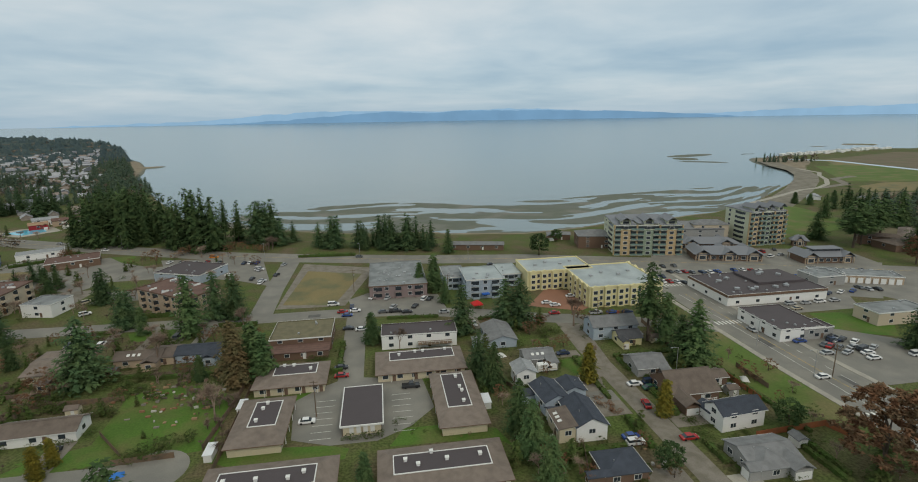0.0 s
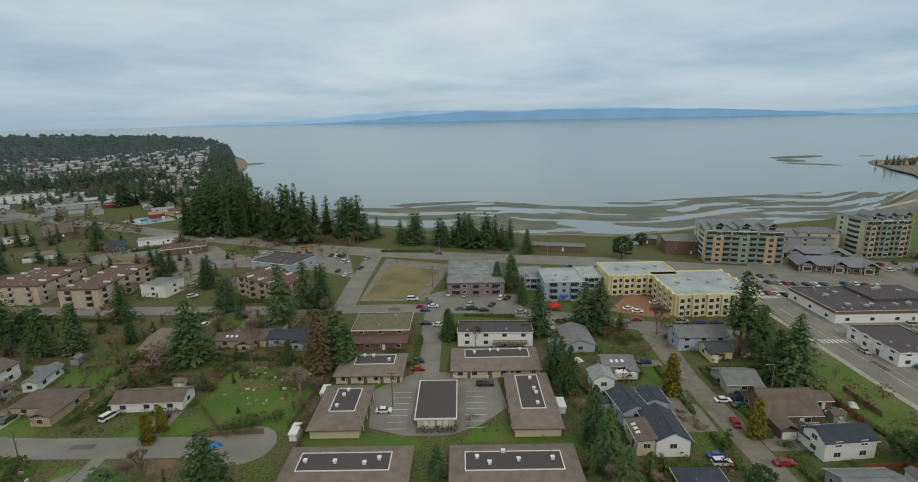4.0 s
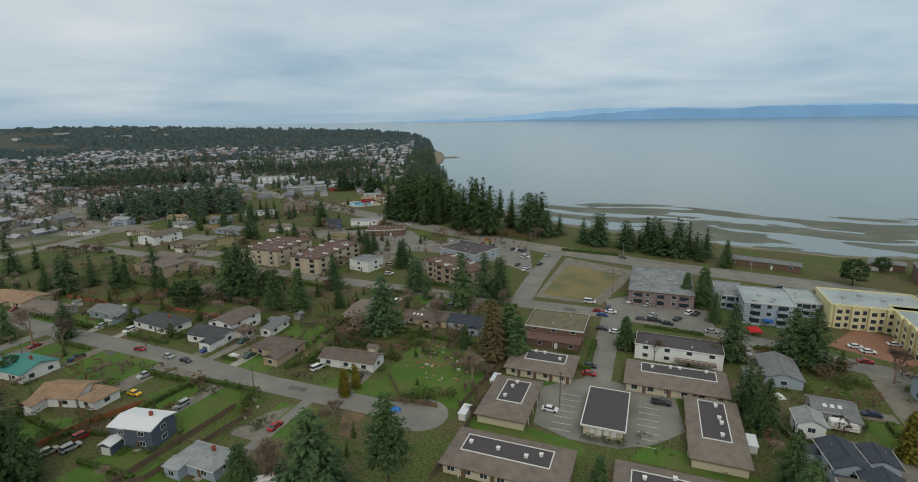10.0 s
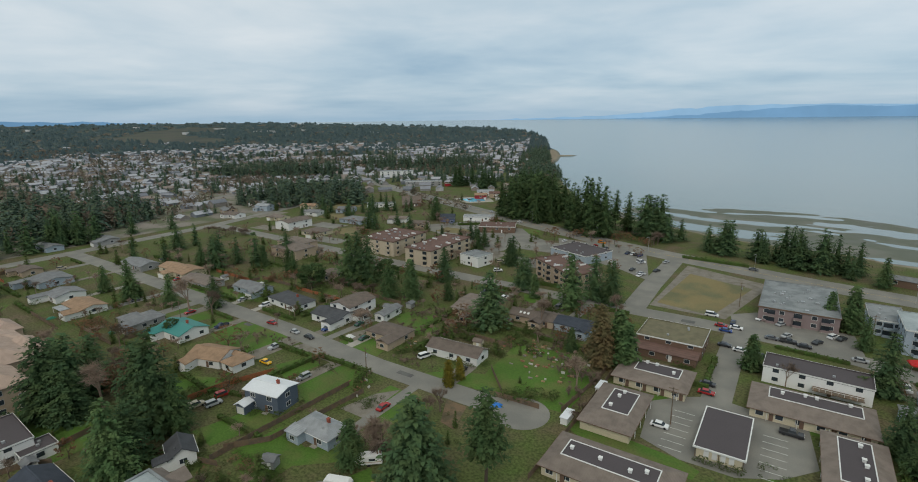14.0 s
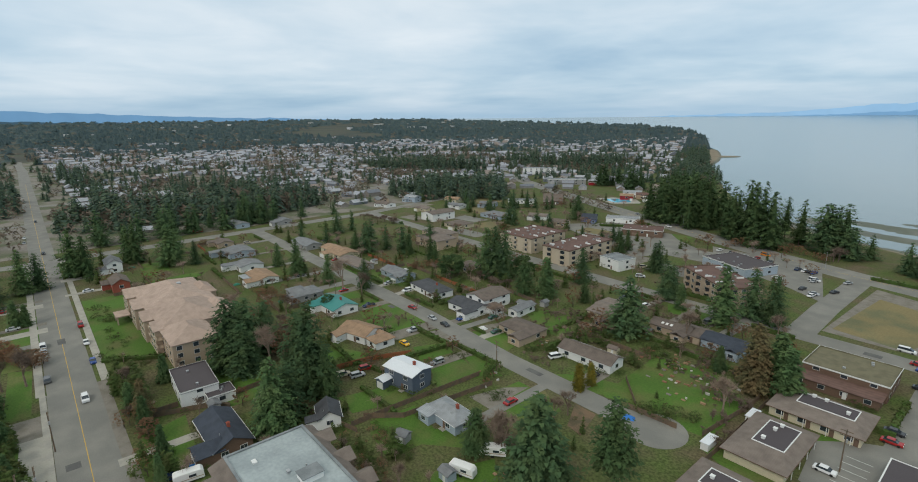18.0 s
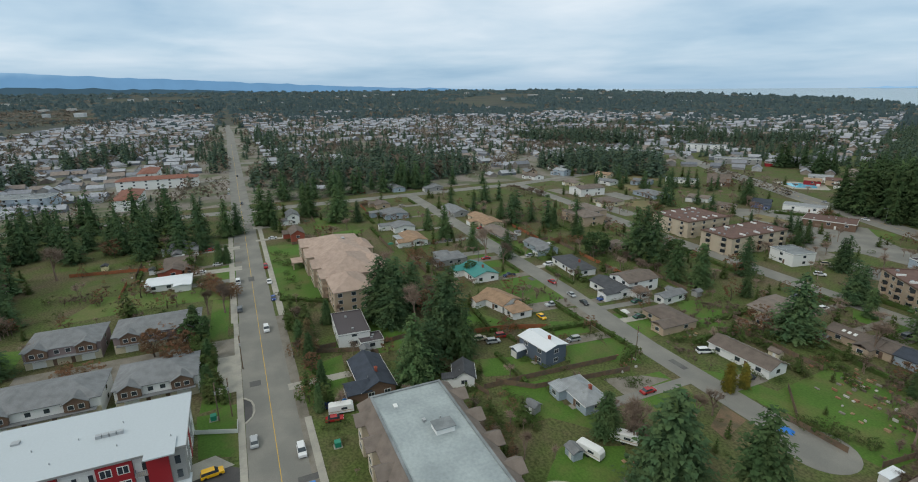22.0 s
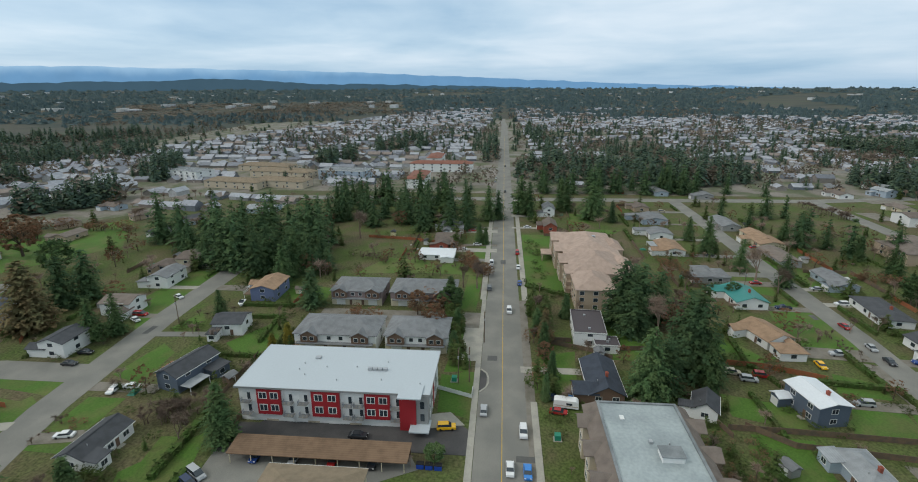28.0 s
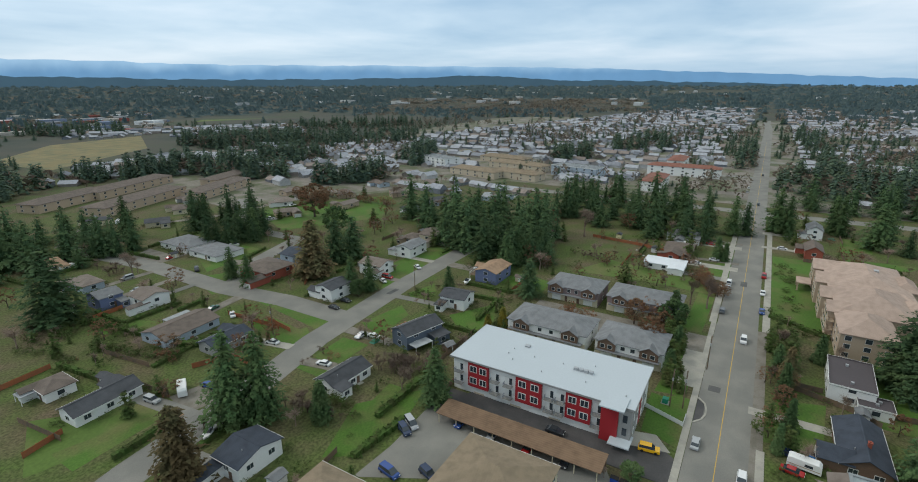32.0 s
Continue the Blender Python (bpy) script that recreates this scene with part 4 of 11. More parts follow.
def mid_arrays(fam, var):
    """Vertices, triangles and material indices of a lighter tree for groves."""
    if (fam, var) not in MID:
        seed = 300 + 31 * var + len(fam)
        if fam in ("bare", "shrub", "rust"):
            a, b = broad_meshes(seed, 9, 3.5, None, lite=True) if fam == "bare" else broad_meshes(seed, 2.2, 1.5, SHRUB, 200, 0.2, 0.75, True) if fam == "shrub" else broad_meshes(seed, 8, 3.3, RUST, 720, 0.3, 0.55, True)
            h0 = {"bare": 9, "shrub": 2.2, "rust": 8}[fam]
        else:
            r, bare, dens, power = {"fir": (5.2, 0.06, 0.46, 0.62), "dark": (5.6, 0.03, 0.46, 0.50), "young": (5.0, 0.03, 0.12, 0.6), "pine": (4.8, 0.28, 0.5, 0.40), "cedar": (3.6, 0.02, 0.16, 0.6), "rustfir": (4.0, 0.02, 0.5, 0.5)}[fam]
            a, b = conifer_meshes(seed, 18, r, 0.8, bare, dens, None, power)
            h0 = 18
        vs, fs, ms, off = [], [], [], 0
        for k, me in enumerate((a, b)):
            v = np.empty(len(me.vertices) * 3)
            me.vertices.foreach_get("co", v)
            me.calc_loop_triangles()
            f = np.empty(len(me.loop_triangles) * 3, dtype=np.int32)
            me.loop_triangles.foreach_get("vertices", f)
            vs.append(v.reshape(-1, 3))
            fs.append(f.reshape(-1, 3) + off)
            ms.append(np.full(len(f) // 3, k))
            off += len(vs[-1])
        MID[fam, var] = (np.concatenate(vs) / h0, np.concatenate(fs), np.concatenate(ms))
    return MID[fam, var]


def tree_stuff(name, rows, mats, label, category="woods"):
    """One joined mesh of many trees: rows of family, x, y, height, width."""
    V, F, M, off = [], [], [], 0
    for i, (fam, x, y, h, wide) in enumerate(rows):
        v, f, m = mid_arrays(fam, i % 3)
        c, s = math.cos(i * 2.4), math.sin(i * 2.4)
        V.append(np.stack([(v[:, 0] * c - v[:, 1] * s) * h * wide + x, (v[:, 0] * s + v[:, 1] * c) * h * wide + y, v[:, 2] * h - 0.1], -1))
        F.append(f + off)
        M.append(m)
        off += len(v)
    V, F, M = np.concatenate(V), np.concatenate(F), np.concatenate(M)
    me = bpy.data.meshes.new(name)
    me.vertices.add(len(V))
    me.vertices.foreach_set("co", V.ravel())
    me.loops.add(len(F) * 3)
    me.loops.foreach_set("vertex_index", F.ravel().astype(np.int32))
    me.polygons.add(len(F))
    me.polygons.foreach_set("loop_start", np.arange(0, len(F) * 3, 3, dtype=np.int32))
    for m in mats:
        me.materials.append(m)
    me.polygons.foreach_set("material_index", M.astype(np.int32))
    me.update(calc_edges=True)
    return tagged(new(name, me), label, category, "", "stuff")


def grove(fams, cx, cy, lx, ly, rot, n, h0, h1, where, seed, mat=None, slim=1.0):
    rng = random.Random(seed)
    c, s = math.cos(radians(rot)), math.sin(radians(rot))
    done, rows = [], []
    for _ in range(n * 8):
        if len(done) >= n:
            break
        u, v = rng.uniform(-lx, lx), rng.uniform(-ly, ly)
        if all((u - a) ** 2 + (v - b) ** 2 > 9 for a, b in done):
            done.append((u, v))
            rows.append((rng.choice(fams), cx + u * c - v * s, cy + u * s + v * c, rng.uniform(h0 * 0.55, h1), slim * rng.uniform(0.85, 1.4)))
    tree_stuff("grove", rows, (BARK, mat or NEEDLE_DARK), "grove of tall dark green firs " + where)


# ---------- vehicles ----------
CARS = {}
PAINTS = {"white": (0.70, 0.70, 0.70), "black": (0.032, 0.034, 0.038), "silver": (0.38, 0.39, 0.40), "grey": (0.12, 0.125, 0.13), "red": (0.32, 0.02, 0.02), "blue": (0.03, 0.07, 0.25),
          "navy": (0.02, 0.035, 0.08), "yellow": (0.75, 0.42, 0.01), "green": (0.03, 0.09, 0.06), "orange": (0.6, 0.2, 0.02), "skyblue": (0.05, 0.22, 0.6), "beige": (0.42, 0.37, 0.28)}
SHAPES = {"sedan": (4.6, 1.8, ((-2.3, 0.55), (-2.25, 0.85), (-1.5, 0.95), (2.2, 0.88), (2.3, 0.5)), ((-1.7, 0.92), (-1.05, 1.42), (0.55, 1.42), (1.25, 0.92))),
          "suv": (4.7, 1.9, ((-2.35, 0.55), (-2.3, 1.0), (-1.2, 1.08), (2.3, 1.0), (2.35, 0.5)), ((-2.2, 1.02), (-2.0, 1.72), (0.5, 1.72), (1.25, 1.05))),
          "van": (5.1, 1.95, ((-2.55, 0.55), (-2.55, 1.05), (-1.5, 1.1), (2.2, 0.95), (2.55, 0.5)), ((-2.5, 1.02), (-2.3, 1.85), (0.6, 1.85), (1.75, 1.02))),
          "pickup": (5.5, 1.95, ((-2.75, 0.6), (-2.75, 1.1), (-2.7, 1.12), (2.6, 1.08), (2.75, 0.55)), ((-0.6, 1.08), (-0.45, 1.75), (0.7, 1.75), (1.4, 1.08)))}


def extrude_profile(bm, prof, wd, z0, inset=0.0):
    lo = [(prof[0][0], z0), *prof, (prof[-1][0], z0)] if z0 is not None else list(prof)
    a = [bm.verts.new((px, -wd / 2 + (inset if pz > prof[0][1] + 0.2 else 0), pz)) for px, pz in lo]
    b = [bm.verts.new((px, wd / 2 - (inset if pz > prof[0][1] + 0.2 else 0), pz)) for px, pz in lo]
    bm.faces.new(a)
    bm.faces.new(b[::-1])
    for i in range(len(lo)):
        bm.faces.new((a[i], a[(i + 1) % len(lo)], b[(i + 1) % len(lo)], b[i]))


def car(kind, color, x, y, rot, where="parked", z=0.05):
    where = "parked on the worn asphalt" if where == "parked" else where
    key = (kind, color)
    m = pose(x, y, z, 0, 0, rot)
    label = f"{color} {kind} {where}"
    if key in CARS:
        return tagged(copy_thing(CARS[key], m), label)
    L, wd, body, cab = SHAPES[kind]
    root = thing("pickup" if kind == "pickup" else "van" if kind == "van" else "car", m, label, kind if kind != "sedan" else "car", "vehicles")
    paint = material("car_paint_" + color, PAINTS[color], 0.25, 0.03, 0.5, 3.0, spec=0.5)
    bm = bmesh.new()
    extrude_profile(bm, body, wd, 0.28)
    bmesh.ops.bevel(bm, geom=list(bm.edges), offset=0.07, segments=1, affect="EDGES")
    part("body", bm, paint, root)
    bm = bmesh.new()
    extrude_profile(bm, cab, wd * 0.92, None, 0.12)
    part("glazing", bm, GLASS, root, "dark tinted windows")
    bm = bmesh.new()
    x0, x1, zt = cab[1][0], cab[2][0], cab[1][1]
    box(bm, (x0 + x1) / 2, 0, zt - 0.03, x1 - x0 + 0.1, wd * 0.92 - 0.2, 0.08)
    bmesh.ops.bevel(bm, geom=list(bm.edges), offset=0.03, segments=1, affect="EDGES")
    part("cabin_roof", bm, paint, root)
    if kind == "pickup":
        bm = bmesh.new()
        box(bm, -1.7, 0, 1.06, 1.9, wd - 0.3, 0.09)
        part("cargo_bed", bm, TYRE, root)

    def wheel():
        bm = bmesh.new()
        cyl(bm, 0, 0, -0.11, 0.33, 0.22, 12)
        return mesh_of("wheel", bm, TYRE)

    for i in (-1, 1):
        for j in (-1, 1):
            w = put("wheel", shared("wheel", wheel), root, pose(i * L * 0.31, j * (wd / 2 - 0.10), 0.33, 90, 0, 0))
    for j in (-1, 1) if math.hypot(x, y) < 235 else ():
        put("headlight", box_mesh("headlight", 0.08, 0.35, 0.15, TRIM), root, pose(L / 2 - 0.03, j * wd * 0.33, 0.66))
    CARS[key] = root
    return root


# ---------- fences, hedges, poles ----------
def fence(pts, h=1.7, mat=None, label="weathered wooden board fence", step=3.0, name="fence"):
    mat = mat or WOOD
    root = thing(name, pose(pts[0][0], pts[0][1], 0), label, "fence", "fences")
    for p, q in zip(pts, pts[1:]):
        p, q = Vector(p), Vector(q)
        L = (q - p).length
        n = max(1, round(L / step))
        a = math.degrees(math.atan2(q.y - p.y, q.x - p.x))
        for i in range(n):
            c = p + (q - p) * ((i + 0.5) / n) - Vector(pts[0])
            e = p + (q - p) * (i / n) - Vector(pts[0])
            put("panel", box_mesh("panel", round(L / n, 1) - 0.06, 0.06, h, mat), root, pose(c.x, c.y, 0, 0, 0, a))
            put("post", box_mesh("post", 0.12, 0.12, h + 0.12, mat), root, pose(e.x, e.y, 0, 0, 0, a))
    return root


def hedge(pts, h=1.4, w=1.2, label="clipped green garden hedge", mat=None):
    rng = random.Random(int(abs(pts[0][0]) * 10))
    bm = bmesh.new()
    for p, q in zip(pts, pts[1:]):
        p, q = Vector(p), Vector(q)
        L = (q - p).length
        n = max(2, int(L / 0.8))
        for i in range(n + 1):
            c = p + (q - p) * (i / n)
            box(bm, c.x + rng.uniform(-0.1, 0.1), c.y + rng.uniform(-0.1, 0.1), -0.05, w * rng.uniform(0.85, 1.1), w * rng.uniform(0.85, 1.1), h * rng.uniform(0.85, 1.0))
            for _ in range(3):
                tri_cloud(bm, Vector((c.x, c.y, h * rng.uniform(0.4, 0.95))), w * 0.75, rng, 5)
    return tagged(new("hedge", mesh_of("hedge", bm, mat or HEDGE)), label, "hedge", "hedges")


def utility_pole(x, y, rot, h=11.0):
    root = thing("utility_pole", pose(x, y, 0, 0, 0, rot), "tall wooden utility pole with crossarms beside the road", "utility pole", "utility poles")
    bm = bmesh.new()
    cyl(bm, 0, 0, -0.2, 0.17, h + 0.2, 8, 0.11)
    part("pole", bm, WOOD, root)
    for z in (h - 0.6, h - 1.8):
        put("crossarm", box_mesh("crossarm", 2.4, 0.12, 0.14, WOOD), root, pose(0, 0.12, z))
        for i in (-1.0, 1.0) if math.hypot(x, y) < 110 else ():
            put("insulator", box_mesh("insulator", 0.09, 0.09, 0.2, METAL), root, pose(i, 0.12, z + 0.14))
    bm = bmesh.new()
    cyl(bm, 0.28, 0, h - 3.2, 0.2, 0.8, 8)
    part("transformer", bm, METAL, root)
    return root


def street_lamp(x, y, rot, h=9.0):
    root = thing("street_lamp", pose(x, y, 0, 0, 0, rot), "grey metal street lamp with a curved arm", "street lamp", "street lamps")
    bm = bmesh.new()
    cyl(bm, 0, 0, 0, 0.10, h, 8, 0.06)
    part("pole", bm, METAL, root)
    put("arm", box_mesh("arm", 2.2, 0.08, 0.08, METAL), root, pose(1.0, 0, h - 0.1))
    put("lamp_head", box_mesh("lamp_head", 0.7, 0.28, 0.14, METAL), root, pose(2.2, 0, h - 0.15))
    return root


def wire(a, b, sag=0.8):
    cu = bpy.data.curves.new("wire", "CURVE")
    cu.dimensions, cu.bevel_depth = "3D", 0.02
    sp = cu.splines.new("POLY")
    sp.points.add(8)
    a, b = Vector(a), Vector(b)
    for i in range(9):
        f = i / 8
        p = a.lerp(b, f)
        sp.points[i].co = (p.x, p.y, p.z - sag * 4 * f * (1 - f), 1)
    cu.materials.append(TYRE)
    return tagged(new("power_line", cu), "thin dark overhead power line between poles", "power line", "power lines")

# ---------- streets ----------
main = road(13.6, [(74, 1.5), (-185, 1.5)], ASPHALT, "two-lane asphalt main road with a yellow centre line", "road_main")
main2 = road(12.4, [(-183, 1.1), (-369, 1.1), (-1108, 1.1), (-1231, -3.0), (-1378, -3.0), (-2831, 2)], ASPHALT, "long straight asphalt road running inland", "road_inland", 0.046)
dashes(main, [(74, 1.1), (-369, 1.1), (-862, 1.1)], PAINT_Y, 0.16)
for y0, x0, x1, pw in ((-6.2, 49.2, -185, 1.6), (9.4, -60, -118, 1.7), (9.6, -185, -369, 2.3), (-6.6, -185, -369, 2.3)):
    bm = bmesh.new()
    ribbon(bm, [(x0, y0), (x1, y0)], pw, -0.1, 0.15)
    struct("pavement", bm, CONCRETE, "pale concrete pavement with a raised kerb", "pavement")
road(8.6, [(-59, 114), (-74, 113.8), (-111, 114), (-160, 118), (-308, 122), (-377, 123)], ASPHALT, "quiet residential street of worn asphalt", "road_residential", 0.052)
bm = bmesh.new()
cyl(bm, -56.6, 114.5, -0.1, 8.0, 0.148, 24)
struct("cul_de_sac", bm, ASPHALT, "round asphalt turning place at the street's end", "road")
road(11.1, [(-369, -172), (-374, 74), (-379, 222), (-406, 369)], ASPHALT, "asphalt cross street", "road_cross", 0.054)
road(9.8, [(135, 162), (95, 178), (63, 188), (37, 198), (9.8, 206), (-24.6, 209), (-74, 209), (-193, 213), (-379, 222)], ASPHALT, "asphalt street behind the apartments", "road_back", 0.05)
coast = road(18.0, [(-1108, 788), (-788, 652), (-572, 548), (-367, 442), (-215, 371), (-148, 341), (-97, 320), (-57, 307), (16.0, 288), (81, 276), (142, 256), (199, 238), (274, 208), (406, 154), (640, 49)], ASPHALT,
             "wide asphalt coast highway", "road_coast", 0.056)
dashes(coast, [(-367, 442), (-215, 371), (-148, 341), (-97, 320), (-57, 307), (16.0, 288), (81, 276), (142, 256), (199, 238), (274, 208)], PAINT_Y, 0.16, z=0.066)
road(9.6, [(-53, 306), (-53.5, 246), (-52.5, 212)], ASPHALT, "short asphalt link road", "road_link", 0.058)
road(8.0, [(-12.3, 209), (-12.3, 172), (-12.3, 148)], ASPHALT, "asphalt access road to the bungalows", "road_access", 0.048)
road(6.8, [(70, 190), (69, 158), (70, 123), (71, 74), (71, 24.6)], GRAVEL, "pale gravel lane between gardens", "road_lane", 0.047)
art = road(18.5, [(137, 261), (135, 172), (134, 123), (138, 49), (140, -49)], ASPHALT, "broad asphalt arterial road with lane markings", "road_arterial", 0.060)
dashes(art, [(132, 203), (132, 148), (131.1, 74)], PAINT_W, 0.15, z=0.068)
dashes(art, [(135, 203), (134.8, 123), (138, 49)], PAINT_Y, 0.15, z=0.068)
dashes(art, [(139.7, 203), (139, 123), (142, 49)], PAINT_W, 0.15, 3, 3, z=0.068)
for yy in (104, 169, 215):
    bm = bmesh.new()
    for k in range(10):
        box(bm, 127.5 + k * 1.6, yy, 0.055, 0.7, 3.2, 0.014)
    part("crosswalk", bm, PAINT_W, art, "white zebra crossing")
for xx in (125.0, 146.0):
    bm = bmesh.new()
    ribbon(bm, [(xx, 252), (xx - 1.2, 135), (xx + 1.8, 62)], 2.2, -0.1, 0.15)
    struct("pavement", bm, CONCRETE, "pale concrete pavement with a raised kerb", "pavement")
road(9.8, [(0, -98), (-42, -107), (-75, -111), (-105, -117), (-158, -121), (-222, -122)], ASPHALT, "residential asphalt street west of the main road", "road_west", 0.05)
road(9.8, [(-122, -117), (-122, -150), (-118, -180), (-118, -234), (-111, -295)], ASPHALT, "residential asphalt side street", "road_side", 0.052)
road(8.6, [(-119, -180), (-146, -198), (-182, -209), (-182, -234), (-199, -283), (-234, -320)], ASPHALT, "curving asphalt street beside the park", "road_park", 0.054)
road(12.3, [(-406, 369), (-517, 517), (-572, 562)], ASPHALT, "asphalt street up to the highway", "road_upper", 0.053)
for k in range(1, 8):
    road(9.8, [(-406 - 111 * k, -517), (-406 - 111 * k, 406)], ASPHALT, "far residential street", "road_far", 0.04)

# ---------- polys ----------
area([(-26, 121), (-16, 117), (-4, 117), (5, 122), (12, 130), (10, 147), (-13, 152), (-21, 147), (-28, 140)], ASPHALT, "worn asphalt parking court with faded stall lines", "car_park", 0.0350)
area([(-14, 212), (26, 204), (24, 225), (-8, 233), (-17, 225)], ASPHALT, "asphalt car park of the grey apartment block", "car_park", 0.0357)
area([(81, 192), (87, 196), (87, 217), (75, 222), (61, 202)], PAVER, "red brick paved forecourt", "paved_court", 0.0464)
area([(165, 245), (208, 231), (210, 215), (216, 186), (225, 168), (266, 202), (235, 225)], ASPHALT, "asphalt car park of the shopping centre", "car_park", 0.0371)
area([(138, 213), (142, 203), (161, 237), (141, 231)], ASPHALT, "asphalt car park beside the shops", "car_park", 0.0415)
area([(141, 129), (143, 117), (164, 117), (188, 139), (167, 156), (143, 151)], ASPHALT, "asphalt car park with marked stalls", "car_park", 0.0385)
area([(105, 149), (108, 113), (118, 101), (129, 111), (127, 166), (120, 167)], FIELD, "broad open lawn along the arterial road", "meadow", 0.0242)
area([(-47.6, 219), (-18, 218), (-5, 275), (-45, 291)], GRAVEL, "gravel border of the vacant lot", "gravel_patch", 0.0307)
area([(-45.5, 224), (-23, 219.5), (-12, 265), (-41, 276)], DRY_GRASS, "vacant lot of dry yellow grass", "dry_lot", 0.0400)
area([(-116, 284), (-75, 266), (-56, 253), (-72, 311), (-131, 317)], ASPHALT, "asphalt car park with rows of cars", "car_park", 0.0364)
area([(-178, 285), (-144, 279), (-126, 286), (-165, 331), (-204, 319)], ASPHALT, "asphalt forecourt", "car_park", 0.0371)
area([(-156, 298), (-142, 298), (-151, 332), (-169, 331)], GRASS, "green lawn beside the forecourt", "lawn", 0.0228)
area([(-76, 122), (-60, 119), (-46, 121), (-45, 146), (-60, 156), (-78, 153)], GRASS, "mown back garden lawn", "meadow", 0.0235)
area([(-95, 194), (-79, 197), (-83, 206), (-100, 203)], GRASS, "strip of lawn", "lawn", 0.0242)
area([(-37, 112), (-12, 111), (-11, 115), (-16, 117), (-42, 120), (-46, 116)], GRASS, "green lawn between the bungalows", "lawn", 0.0200)
area([(-28, 140), (-23, 139), (-16, 143), (-19, 146), (-28, 144)], GRASS, "green lawn", "lawn", 0.0207)
area([(-2, 147), (14, 145), (13, 151), (-4, 152)], GRASS, "green lawn", "lawn", 0.0214)
area([(-1, 114), (26, 113), (30, 108), (27, 117), (13, 121), (3, 121)], GRASS, "green lawn", "lawn", 0.0221)
area([(63, 137), (72, 139), (76, 179), (70, 178)], GRAVEL, "gravel verge", "gravel_patch", 0.0328)
area([(53, 138), (61, 138), (65, 151), (57, 151)], GRASS, "small lawn", "lawn", 0.0235)
area([(56, 117), (65, 120), (66, 128), (56, 125)], GRASS, "small lawn", "lawn", 0.0242)
area([(57, 128), (64, 130), (65, 137), (56, 137)], GRAVEL, "gravel drive", "gravel_patch", 0.0300)
area([(260, 289), (321, 303), (347, 330), (359, 409)], FIELD, "green playing field", "meadow", 0.0207)
area([(540, 520), (637, 504), (771, 612), (695, 707)], FIELD, "pale green coastal meadow", "meadow", 0.0214)
area([(690, 690), (771, 612), (1090, 871), (754, 781)], DRY_GRASS, "dry tan saltmarsh", "dry_lot", 0.0221)
area([(165, 153), (184, 146), (205, 169), (170, 171)], GRASS, "flat lawn", "lawn", 0.0228)
area([(-186, 100), (-167, 95), (-148, 101), (-150, 112), (-166, 117), (-195, 110)], GRASS, "broad front lawn", "lawn", 0.0242)
area([(-202, 99), (-196, 109), (-213, 113), (-223, 100)], GRASS, "front lawn", "lawn", 0.0200)
area([(-129, 92), (-126, 104), (-134, 107), (-139, 96)], GRASS, "lawn inside a clipped hedge", "lawn", 0.0207)
area([(-114, 85), (-107, 99), (-114, 106), (-122, 93)], GRASS, "green side lawn", "lawn", 0.0214)
area([(-144, 64), (-140, 74), (-150, 89), (-146, 81), (-161, 74)], GRASS, "back garden lawn", "lawn", 0.0221)
area([(-115, 65), (-111, 73), (-115, 77), (-123, 67)], GRASS, "back garden lawn", "lawn", 0.0228)
area([(-123, 114), (-115, 125), (-127, 130), (-135, 121)], GRASS, "front lawn", "lawn", 0.0235)
area([(-97, 61), (-82, 74), (-89, 76), (-105, 65)], GRASS, "back garden lawn", "lawn", 0.0242)
area([(-88, 87), (-78, 103), (-88, 108), (-97, 101)], FIELD, "rough lawn", "meadow", 0.0200)
area([(-82, 114), (-74, 121), (-88, 123), (-96, 116)], GRASS, "front verge lawn", "lawn", 0.0207)
area([(-114, 140), (-109, 148), (-121, 161), (-127, 146)], GRASS, "back lawn", "lawn", 0.0214)
area([(-108, 99), (-103, 105), (-117, 111), (-121, 105)], GRASS, "green verge", "lawn", 0.0221)
area([(-146, 108), (-120, 107), (-121, 113), (-143, 117)], GRAVEL, "gravel drive", "gravel_patch", 0.0328)
area([(-127, 119), (-126, 135), (-133, 137), (-137, 126)], GRAVEL, "gravel drive", "gravel_patch", 0.0335)
area([(-284, 113), (-273, 118), (-277, 125), (-305, 122)], GRASS, "lawn", "lawn", 0.0242)
area([(-242, 119), (-222, 121), (-232, 128), (-248, 124)], GRASS, "lawn", "lawn", 0.0200)
area([(-216, 127), (-186, 133), (-192, 138), (-233, 135)], GRASS, "lawn", "lawn", 0.0207)
area([(-101, 89), (-92, 89), (-93, 106), (-98, 100)], GRAVEL, "gravel drive", "gravel_patch", 0.0314)
area([(-62, 124), (-47, 130), (-50, 146), (-64, 140)], FIELD, "rough back lawn", "meadow", 0.0221)
area([(-73, 99), (-68, 98), (-71, 109), (-78, 109)], DIRT, "bare earth", "bare_patch", 0.0278)
area([(-241, 10), (-202, 11), (-194, 25), (-210, 31), (-232, 23), (-268, 29), (-271, 20)], GRASS, "lawns before the condominium", "lawn", 0.0242)
area([(-122, 8), (-123, 18), (-136, 22), (-140, 12)], GRASS, "back garden lawn", "lawn", 0.0200)
area([(-142, 34), (-142, 45), (-164, 49), (-179, 38)], GRASS, "lawn", "lawn", 0.0207)
area([(-116, 59), (-111, 75), (-121, 78), (-126, 60)], GRASS, "back lawn", "lawn", 0.0214)
area([(-94, 56), (-95, 71), (-106, 76), (-105, 58)], GRASS, "fenced lawn", "lawn", 0.0221)
